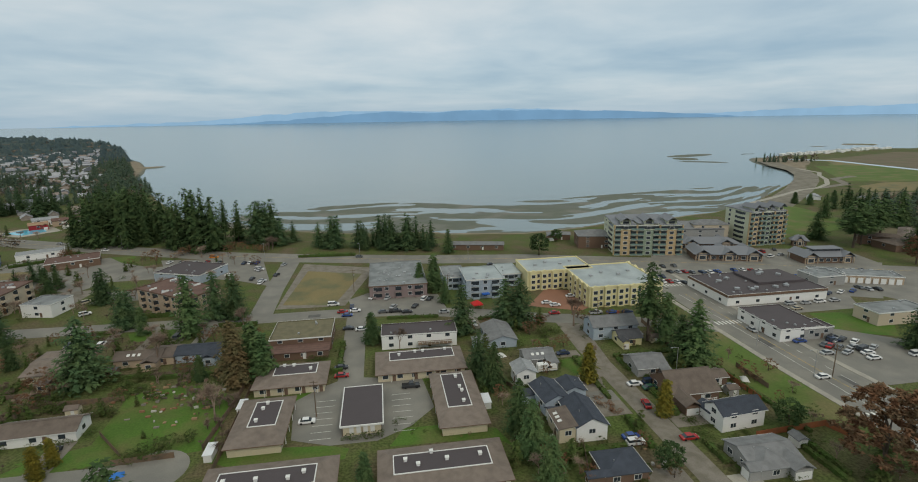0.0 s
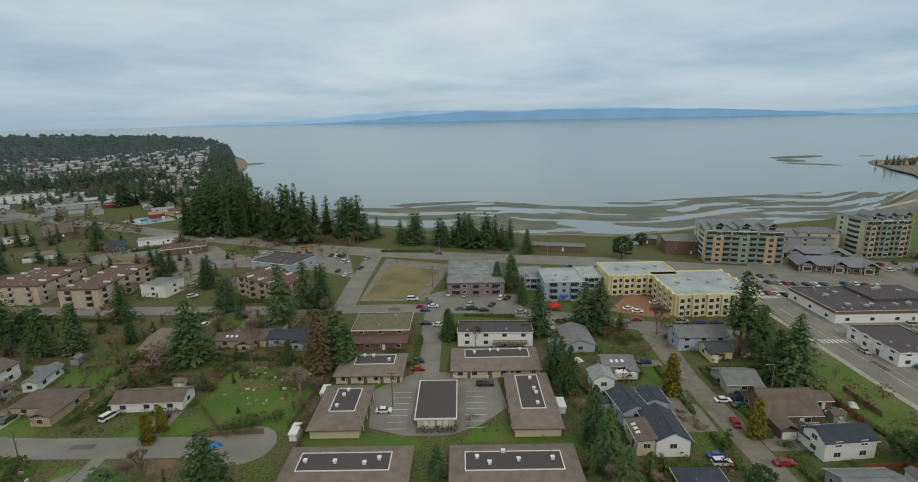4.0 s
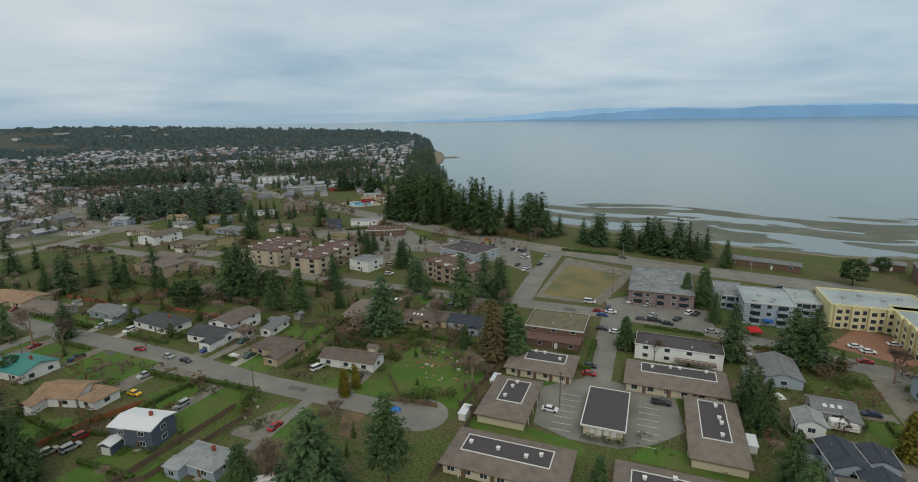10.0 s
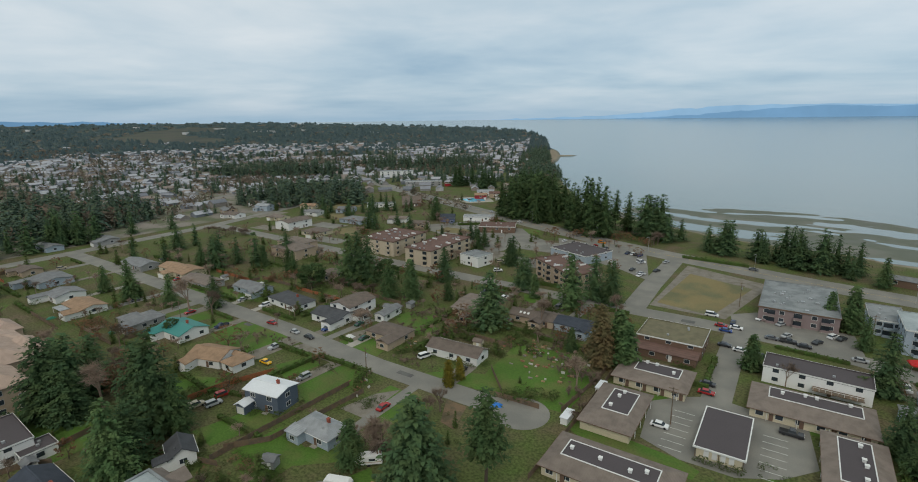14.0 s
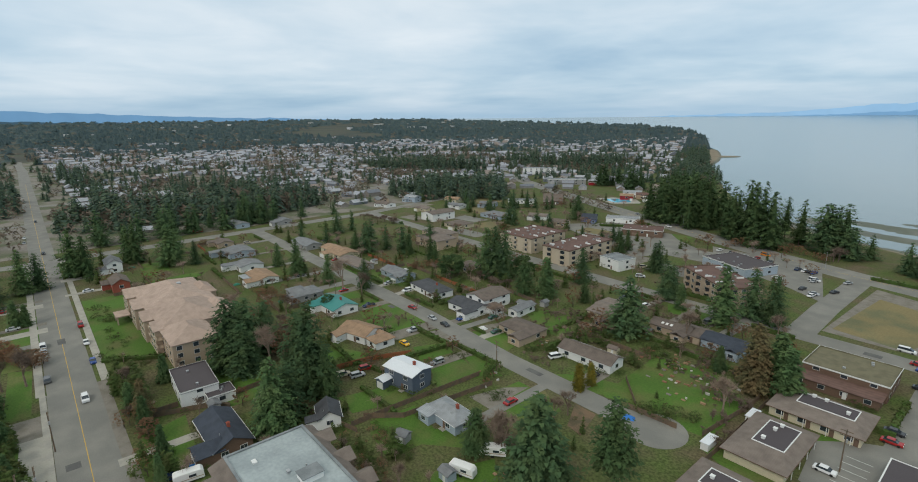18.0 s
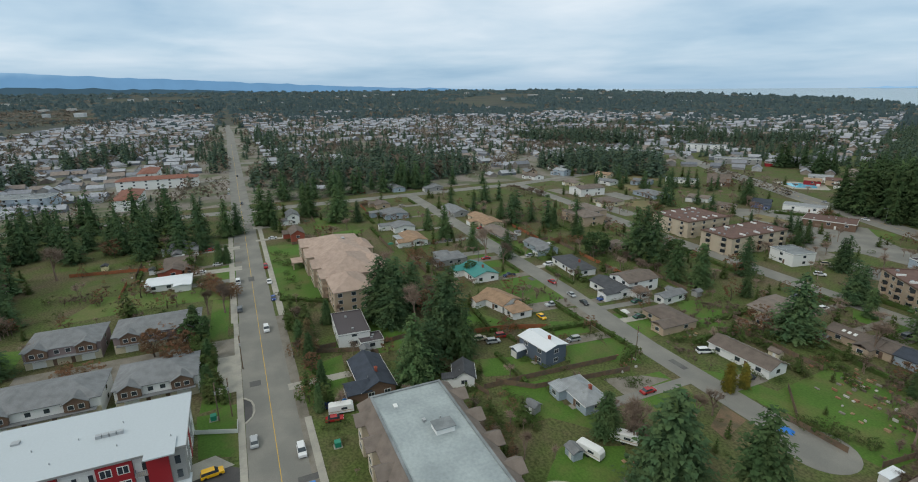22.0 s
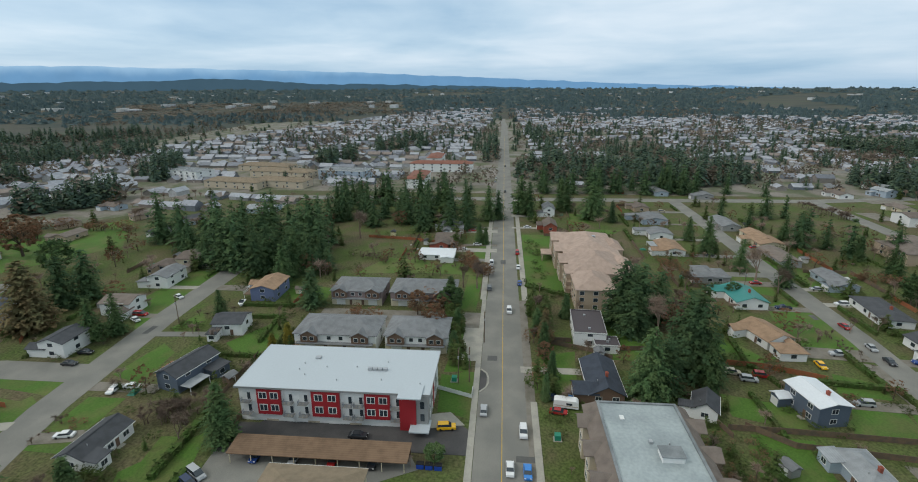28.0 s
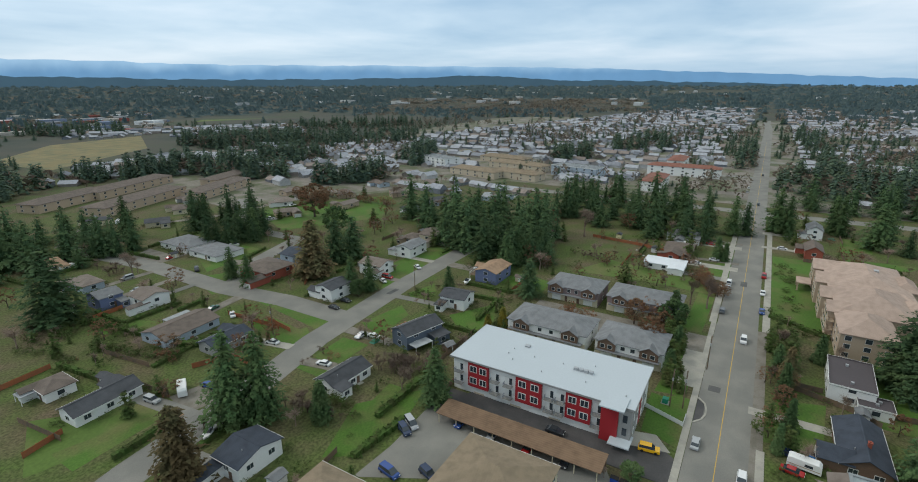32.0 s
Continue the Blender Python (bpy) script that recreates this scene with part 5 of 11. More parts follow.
area([(-74, 52), (-63, 65), (-76, 75), (-82, 61)], GRASS, "garden lawn", "lawn", 0.0228)
area([(-174, -15), (-174, -9), (-208, -8), (-212, -14)], GRASS, "roadside lawn", "lawn", 0.0235)
area([(-131, -16), (-132, -9), (-158, -8), (-159, -14)], GRASS, "roadside lawn", "lawn", 0.0242)
area([(-279, 37), (-283, 63), (-292, 69), (-291, 37)], GRASS, "lawn", "lawn", 0.0200)
area([(-302, 40), (-305, 53), (-328, 55), (-330, 42)], GRASS, "lawn", "lawn", 0.0207)
area([(-29, -125), (-32, -124), (-52, -119), (-64, -123), (-57, -130), (-38, -147)], FIELD, "rough front lawn sloping to the street", "lawn", 0.0221)
area([(-116, -160), (-110, -118), (-118, -117), (-124, -169)], GRASS, "green corner lawn", "lawn", 0.0228)
area([(-111, -180), (-124, -169), (-131, -196), (-119, -203)], GRASS, "lawn", "lawn", 0.0235)
area([(-97, -122), (-104, -117), (-110, -126), (-101, -130)], GRASS, "lawn", "lawn", 0.0242)
area([(-189, -230), (-241, -199), (-298, -234), (-264, -258), (-214, -281)], GRASS, "green park lawn", "lawn", 0.0200)
area([(-126, -205), (-160, -209), (-160, -227), (-138, -232)], GRASS, "lawn", "lawn", 0.0207)
area([(-66, -75), (-70, -69), (-83, -66), (-100, -70), (-85, -82)], GRASS, "back garden lawn", "lawn", 0.0214)
area([(-134, -79), (-143, -71), (-160, -79), (-143, -89)], GRASS, "back garden lawn", "lawn", 0.0221)
area([(-148, -125), (-159, -118), (-207, -122), (-208, -139), (-178, -141)], GRASS, "front lawn", "lawn", 0.0228)
area([(-210, -65), (-213, -30), (-211, -7), (-227, -17), (-233, -55)], FIELD, "meadow behind the townhouses", "meadow", 0.0235)
area([(-111, -11), (-109, -6), (-131, -4), (-132, -10), (-126, -17), (-123, -9)], GRASS, "green lawn beside the red building", "lawn", 0.0242)
area([(-134, -11), (-143, -7), (-162, -8), (-155, -12)], GRASS, "roadside lawn", "lawn", 0.0200)
area([(-201, 12), (-227, 26), (-278, 31), (-278, 11)], GRASS, "lawn", "lawn", 0.0207)
area([(-121, 14), (-127, 22), (-141, 23), (-137, 14)], GRASS, "back garden lawn", "lawn", 0.0214)
area([(-70, -184), (-80, -167), (-89, -168), (-77, -198)], GRASS, "back garden lawn", "lawn", 0.0221)
area([(-236, -16), (-233, -6), (-265, 5), (-269, -6)], GRASS, "lawn", "lawn", 0.0228)
area([(-98, -63), (-100, -20), (-99, -7), (-103, -4), (-107, -9), (-107, -57)], NEW_ASPHALT, "new dark asphalt drive", "driveway", 0.0485)
area([(-65, -65), (-91, -17), (-96, -20), (-97, -49), (-97, -65), (-77, -64)], ASPHALT, "asphalt car park of the apartments", "car_park", 0.0392)
area([(-104, -21), (-106, -13), (-107, -8), (-112, -12), (-110, -20)], CONCRETE, "concrete apron", "apron", 0.0550)
area([(-60, -116), (-70, -114), (-73, -124), (-62, -127)], GRAVEL, "gravel drive", "gravel_patch", 0.0307)
area([(-116, -254), (-114, -226), (-132, -242), (-132, -261)], GRAVEL, "gravel turning place", "gravel_patch", 0.0314)
area([(-181, -90), (-178, -68), (-192, -69), (-196, -92)], GRASS, "lawn", "lawn", 0.0221)
area([(125, 212), (132, 195), (158, 197), (181, 202), (200, 187), (215, 180), (266, 227), (200, 252), (147, 255)], ASPHALT, "broad asphalt car park round the shops", "car_park", 0.0378)

for k, ring in enumerate(([(-109.2, 60.4), (-107.7, 74.2), (-91.8, 71.0), (-92.4, 59.3)], [(-123.9, 92.1), (-123.7, 103.7), (-111.2, 101.6), (-110.7, 84.9)], [(-133.0, 118.5), (-131.9, 128.5), (-115.7, 126.0), (-114.4, 118.5)],
                          [(-98.1, 95.7), (-97.3, 106.4), (-80.5, 106.3), (-83.6, 89.7), (-90.9, 87.7)], [(-133.4, 149.9), (-130.6, 159.7), (-114.0, 153.6), (-108.2, 141.2), (-119.2, 141.7)], [(-91.1, 123.1), (-82.7, 125.4), (-72.4, 129.6), (-66.1, 121.5), (-74.0, 118.6)],
                          [(-187.3, 101.6), (-182.0, 110.7), (-149.6, 107.3), (-148.8, 95.5)], [(-129.8, -16.5), (-128.5, -7.8), (-111.5, -7.8), (-112.0, -15.5)])):
    area(ring, GRASS, "bright green mown garden lawn", "lawn", 0.0260 + 0.0003 * k)
for k, ring in enumerate(([(-120.6, -195.8), (-140.9, -201.0), (-128.8, -172.6), (-120.5, -175.6)],
                          [(-122.7, -169.4), (-125.5, -147.8), (-123.0, -117.9), (-118.2, -122.0), (-120.4, -164.4)],
                          [(-89.7, -109.2), (-110.9, -110.2), (-111.1, -99.7), (-89.3, -100.0)],
                          [(-35.4, -128.5), (-54.5, -123.1), (-54.5, -119.6), (-35.3, -118.1)],
                          [(-73.7, -77.5), (-97.0, -80.2), (-97.5, -71.9), (-73.0, -68.0)],
                          [(-122.0, -112.0), (-141.0, -108.9), (-135.8, -101.9), (-117.6, -100.5)],
                          [(-152.2, -113.7), (-165.1, -110.0), (-158.9, -105.1), (-147.1, -108.2)],
                          [(-102.3, -147.8), (-109.3, -141.1), (-107.0, -122.7), (-95.9, -122.4)],
                          [(-264.5, 10.0), (-268.9, 24.4), (-242.0, 27.0), (-228.2, 19.1), (-228.8, 11.0)],
                          [(-215.3, 11.8), (-217.5, 24.3), (-203.3, 27.4), (-199.5, 12.5)],
                          [(-142.9, 12.5), (-146.3, 23.7), (-134.1, 22.5), (-123.9, 13.9), (-128.7, 11.2)],
                          [(-169.3, 38.3), (-169.5, 48.8), (-160.1, 52.6), (-143.2, 41.4), (-149.1, 37.9)],
                          [(-157.7, -11.7), (-161.0, -8.0), (-133.5, -8.4), (-135.1, -11.8)])):
    area(ring, GRASS, "green lawn beside the street", "lawn", 0.0285 + 0.0003 * k)

# ---------- the bungalow court ----------
def bungalow(x, y, w, d, iw, idp, ox, oy, vents, front):
    """A row of small homes: shallow brown roof around a sunken dark flat."""
    root = thing("bungalow_row", pose(x, y, 0), "cream single-storey bungalow row with brown roof and dark flat top", "bungalow", "bungalow rows")
    e, rise = 2.6, 1.1
    iw, idp = iw * 1.1, idp * 1.12
    hw, hd = w / 2 - 0.8, d / 2 - 0.8
    bm = bmesh.new()
    box(bm, 0, 0, 0, 2 * hw, 2 * hd, e)
    part("wall", bm, WALLS["cream"], root)
    bm = bmesh.new()
    low = [bm.verts.new((sx * w / 2, sy * d / 2, e)) for sx, sy in ((-1, -1), (1, -1), (1, 1), (-1, 1))]
    edge = [bm.verts.new((v.co.x, v.co.y, e + 0.22)) for v in low]
    top = [bm.verts.new((ox + sx * iw / 2, oy + sy * idp / 2, e + 0.22 + rise)) for sx, sy in ((-1, -1), (1, -1), (1, 1), (-1, 1))]
    bm.faces.new(low[::-1])
    bm.faces.new(top)
    for i in range(4):
        j = (i + 1) % 4
        bm.faces.new((low[i], low[j], edge[j], edge[i]))
        bm.faces.new((edge[i], edge[j], top[j], top[i]))
    part("roof", bm, ROOFS["taupe"], root)
    zt = e + 0.22 + rise
    put("flat_roof", box_mesh("flat_roof", iw - 0.3, idp - 0.3, 0.05, ROOFS["dark"]), root, pose(ox, oy, zt), "dark membrane flat roof")
    bm = bmesh.new()
    ring_mesh(bm, iw + 0.1, idp + 0.1, 0.24, zt - 0.05, zt + 0.16, ox, oy)
    part("flashing", bm, TRIM, root, "white metal flashing")
    bm = bmesh.new()
    ring_mesh(bm, w + 0.12, d + 0.12, 0.12, e + 0.02, e + 0.2)
    part("gutter", bm, WALLS["brown"], root)
    for vx, vy in vents:
        v = put("roof_vent", box_mesh("roof_vent", 0.75, 0.75, 0.6, TRIM), root, pose(ox + vx * iw / 2, oy + vy * idp / 2, zt + 0.05))
        put("cowl", box_mesh("cowl", 0.95, 0.95, 0.12, WHITE), v, pose(0, 0, 0.6))
    row_of_windows(root, w, d, 0.8, 1, 2.6, 0.0, 3.6, 1.7, 1.25, "ns" if w > d else "ew")
    n = 4
    for i in range(n):
        u = (i + 0.5) / n - 0.5
        if front in "ns":
            s = -1 if front == "s" else 1
            put("door", box_mesh("door", 1.0, 0.1, 2.05, WALLS["brown"]), root, pose(u * 2 * hw + 1.6, s * (hd + 0.03), 0.05))
            put("porch_post", box_mesh("porch_post", 0.15, 0.15, e, TRIM), root, pose(u * 2 * hw + 0.6, s * (d / 2 - 0.15), 0))
        else:
            s = -1 if front == "w" else 1
            put("door", box_mesh("door_side", 0.1, 1.0, 2.05, WALLS["brown"]), root, pose(s * (hw + 0.03), u * 2 * hd + 1.6, 0.05))
            put("porch_post", box_mesh("porch_post", 0.15, 0.15, e, TRIM), root, pose(s * (w / 2 - 0.15), u * 2 * hd + 0.6, 0))
    return root


bungalow(-30.0, 151.6, 22.0, 15.5, 11.8, 5.7, 1.0, 1.2, [(-0.6, 0.8), (-0.15, 0.75), (0.7, -0.2)], "s")
bungalow(-34.0, 127.1, 14.3, 22.9, 6.4, 10.6, 0.7, 1.5, [(-0.1, 0.8), (-0.3, 0.35), (-0.5, -0.6)], "e")
bungalow(-27.4, 101.4, 29.5, 15.3, 19.2, 5.7, -0.5, 0.5, [(-0.85, 0.0), (-0.2, -0.1), (0.45, -0.3), (0.75, 0.2)], "s")
bungalow(11.0, 101.2, 29.9, 15.5, 20.2, 5.9, -0.2, 0.2, [(-0.75, 0.3), (-0.5, -0.3), (0.1, 0.0), (0.8, 0.1), (-0.2, 0.9)], "s")
bungalow(18.6, 129.7, 13.4, 29.3, 6.0, 16.2, -0.2, 2.0, [(0.3, 0.75), (0.4, 0.1), (0.5, -0.15), (0.4, -0.75)], "w")
bungalow(10.0, 154.3, 29.0, 16.5, 19.2, 5.4, 0.7, 1.7, [(-0.7, 0.1), (-0.2, 0.6), (0.05, 0.6), (0.75, 0.7)], "s")


def court_carport(x, y, w, d):
    root = thing("carport", pose(x, y, 0), "open carport with a dark flat roof edged in white", "carport")
    put("roof", box_mesh("carport_roof", w, d, 0.3, ROOFS["dark"]), root, pose(0, 0, 2.75))
    bm = bmesh.new()
    ring_mesh(bm, w + 0.15, d + 0.15, 0.28, 2.72, 3.16)
    part("flashing", bm, TRIM, root, "white metal flashing")
    for i in range(5):
        for s in (-1, 0, 1):
            put("post", box_mesh("post", 0.16, 0.16, 2.75, WOOD), root, pose(s * (w / 2 - 0.5), -d / 2 + 0.5 + i * (d - 1) / 4, 0))
    put("end_wall", box_mesh("end_wall", w - 1.4, 0.2, 2.7, WALLS["cream"]), root, pose(0, -d / 2 + 0.7, 0))
    for i in range(4):
        put("louvre", box_mesh("louvre", 1.1, 0.08, 1.7, TRIM), root, pose(-2.7 + i * 1.8, -d / 2 + 0.56, 0.6))
    return root


court_carport(-7.9, 130.0, 11.2, 20.3)
for i in range(9):
    tree("shrub", -12.8 + i * 1.22, 118.4 + 0.4 * math.sin(i * 2.0), 1.2 + 0.5 * (i % 3), 0.8, "in the bed before the carport")
lot = area([(-21.5, 119), (-16.2, 119), (-16.2, 139), (-21.5, 139)], ASPHALT, "row of marked parking stalls", "parking_stalls", 0.05)
for i in range(7):
    dashes(lot, [(-21.4, 120.1 + i * 3.1), (-16.0, 120.1 + i * 3.1)], PAINT_W, 0.14, z=0.062, name="stall_line")
    dashes(lot, [(0.2, 120.1 + i * 3.1), (5.7, 120.1 + i * 3.1)], PAINT_W, 0.14, z=0.062, name="stall_line")
for sx, sy in ((-41.8, 138.0), (26.8, 128.6), (-44.5, 118)):
    root = thing("garden_shed", pose(sx, sy, 0), "small shed with a white corrugated roof beside the bungalows", "shed", "sheds")
    put("body", box_mesh("shed_body", 1.9, 5.0, 2.0, WHITE), root)
    put("roof", box_mesh("shed_roof", 2.3, 5.4, 0.12, ROOFS["white"]), root, pose(0, 0, 2.0))


# ---------- red and white apartment house ----------
def red_building():
    x0, x1, y0, y1, H = -124.9, -104.6, -64.4, -16.4, 11.8
    w, d = x1 - x0, y1 - y0
    root = thing("apartment_building", pose((x0 + x1) / 2, (y0 + y1) / 2, -2.0), "new three-storey red and white apartment house with pale flat roof", "apartment building", "apartment buildings")
    bm = bmesh.new()
    box(bm, 0, 0, 0, w - 1.0, d - 0.8, H - 0.2)
    part("wall", bm, WALLS["white"], root)
    bm = bmesh.new()
    box(bm, 0, 0, H - 0.2, w + 0.9, d + 0.6, 0.42)
    bmesh.ops.bevel(bm, geom=list(bm.edges), offset=0.05, segments=1, affect="EDGES")
    part("roof", bm, ROOFS["membrane"], root, "pale blue-grey membrane roof")
    bm = bmesh.new()
    ring_mesh(bm, w + 1.0, d + 0.7, 0.12, H - 0.25, H + 0.26)
    part("roof_edge", bm, METAL, root)
    front = (w - 1.0) / 2
    bays = [(-15.8, 6.0), (-1.5, 7.0), (11.3, 6.2)]
    for cy, bw in bays:
        bay = put("red_bay", box_mesh("red_bay", 0.8, bw, 7.0, WALLS["red"]), root, pose(front + 0.3, cy, 4.3), "red clad bay")
        for z in (1.0, 4.4):
            for s in (-1, 1):
                wn_ = put("window", box_mesh("bay_window", 0.12, 2.1, 1.9, TRIM), bay, pose(0.38, s * bw * 0.24, z))
                for q in (-1, 1):
                    put("pane", box_mesh("bay_pane", 0.06, 0.80, 1.55, GLASS), wn_, pose(0.05, q * 0.48, 0.16))

    def rail_make():
        # one bent rail: a top band with bars hanging down from it
        b2 = bmesh.new()
        path = [Vector((-0.5, -1.15, 0)), Vector((0.7, -1.15, 0)), Vector((0.7, 1.15, 0)), Vector((-0.5, 1.15, 0))]
        cols = []
        for p, q in zip(path, path[1:]):
            n = 2 * int((q - p).length / 0.29)
            cols += [p.lerp(q, (k + (0.0 if k % 2 else 0.35)) / n) for k in range(n)]
        cols.append(path[-1])
        grid = [[b2.verts.new((c.x, c.y, z)) for z in (1.12, 1.03, 0.15)] for c in cols]
        for k, (p, q) in enumerate(zip(grid, grid[1:])):
            b2.faces.new((p[0], p[1], q[1], q[0]))
            if k % 2 == 0:
                b2.faces.new((p[1], p[2], q[2], q[1]))
        for v in [v for v in b2.verts if not v.link_faces]:
            b2.verts.remove(v)
        bmesh.ops.recalc_face_normals(b2, faces=b2.faces)
        bmesh.ops.solidify(b2, geom=b2.faces[:], thickness=0.05)
        return mesh_of("balcony_rail", b2, material("grey_steel_rail", (0.20, 0.22, 0.25), 0.5, 0.1))
    for cy in (-21.6, -10.9, -7.1, 4.0, 6.7, 15.8):
        for z in (4.5, 7.9):
            b = put("balcony", box_mesh("balcony", 1.5, 2.4, 0.18, CONCRETE), root, pose(front + 0.75, cy, z - 0.25))
            put("balcony_rail", shared("red_rail", rail_make), b)
            fr = put("patio_door", box_mesh("door_frame", 0.14, 2.2, 2.3, TRIM), root, pose(front + 0.02, cy, z - 0.1))
            put("pane", box_mesh("patio_pane", 0.08, 0.8, 1.9, GLASS), fr, pose(0.05, 0.5, 0.2))
    for k in range(7):
        cy = -21 + k * 5.3
        put("garage_door", box_mesh("ground_door", 0.12, 3.0, 2.3, WALLS["beige"] if k % 2 else WHITE), root, pose(front + 0.03, cy, 0.2))
    # entrance tower at the street end
    tw = put("tower", box_mesh("tower", 2.6, 4.0, 11.2, WALLS["red"]), root, pose(front + 0.1, 18.9, 0), "red clad stair tower")
    put("tower_grey", box_mesh("tower_grey", 2.8, 4.2, 11.6, WALLS["grey"]), root, pose(front - 0.4, 21.7, 0), "dark grey panel")
    put("canopy", box_mesh("canopy", 5.0, 4.8, 0.3, ROOFS["membrane"]), root, pose(front + 1.7, 21.9, 3.6), "pale entrance canopy")
    put("tower_roof", box_mesh("tower_roof", 6.0, 5.6, 0.3, ROOFS["membrane"]), root, pose(front + 0.3, 19.6, 12.05))
    for z in (1.0, 4.8, 8.2):
        put("window", box_mesh("tower_window", 0.1, 1.0, 1.9, GLASS), root, pose(front + 1.05, 22.4, z))
    for k in range(4):
        for z in (1.3, 4.9, 8.4):
            window_on(root, -6.6 + k * 4.4, d / 2 - 0.4, z, 90, 1.5, 1.6)
            put("side_panel", box_mesh("side_panel", 2.2, 0.1, 3.2, WALLS["red"] if k % 2 else WALLS["grey"]), root, pose(-4.4 + k * 4.4, d / 2 - 0.38, z - 1.0))
    for i in range(9):
        rx, ry = random.uniform(-7.5, 7.5), random.uniform(-22, 22)
        bm = bmesh.new()
        cyl(bm, rx, ry, H + 0.2, 0.12, 0.45, 6)
        part("vent_pipe", bm, METAL, root)
    for k in range(4):
        put("roof_unit", box_mesh("roof_unit", 0.9, 1.1, 0.7, METAL), root, pose(0.6, 7.4 + k * 1.3, H + 0.22))
    put("roof_hatch", box_mesh("roof_hatch", 1.2, 1.4, 0.45, METAL), root, pose(-4.2, -8.0, H + 0.22))
    return root


red_building()
# drive before the red building
bm = bmesh.new()
prof = [(-64, -0.1), (-64, 0.12), (-20, 0.12), (-6.2, 0.10), (-6.2, -0.1)]
a = [bm.verts.new((-103.9, y, z)) for y, z in prof]
b = [bm.verts.new((-96.2, y, z)) for y, z in prof]
bm.faces.new(a)
bm.faces.new(b[::-1])
for i in range(5):
    bm.faces.new((a[i], a[(i + 1) % 5], b[(i + 1) % 5], b[i]))
struct("driveway", bm, NEW_ASPHALT, "new dark asphalt drive before the red building", "road")
car("sedan", "black", -100.4, -33, 90, "parked on the dark drive", 0.15)
car("suv", "yellow", -105.2, -12.4, 98, "parked on the dark drive", 0.15)

def long_carport():
    root = thing("carport", pose(-92.5, -39.4, 0), "long open carport with a brown mossy shed roof", "carport")
    bm = bmesh.new()
    roof_mesh(bm, "shed", 40.6, 6.0, 2.6, 0.6)
    r = part("roof", bm, ROOFS["carport"], root)
    r.matrix_basis = pose(0, 0, 0, 0, 0, 90)
    for i in range(9):
        for s in (-1, 1):
            put("post", box_mesh("post", 0.16, 0.16, 2.6, WALLS["cream"]), root, pose(s * 2.7, -19.7 + i * 4.9, 0))
    put("back_wall", box_mesh("back_wall", 0.12, 40.0, 2.5, WALLS["brown"]), root, pose(-2.85, 0, 0))
    return root


long_carport()
for k, c in enumerate(("blue", "silver", "red", "black")):
    car("sedan", c, -91.8, -54 + k * 8.9, 0, "parked under the long carport")
for k in range(3):
    b = thing("dumpster", pose(-91.7 + 0.1 * k, -16.7 + 2.0 * k, 0, 0, 0, 90), "blue steel rubbish container beside the carport", "container", "containers")
    put("bin", box_mesh("dumpster_bin", 1.6, 1.1, 1.2, material("blue_steel", (0.02, 0.06, 0.32), 0.5)), b)
    put("lid", box_mesh("dumpster_lid", 1.7, 1.2, 0.1, TYRE), b, pose(0, 0, 1.2))


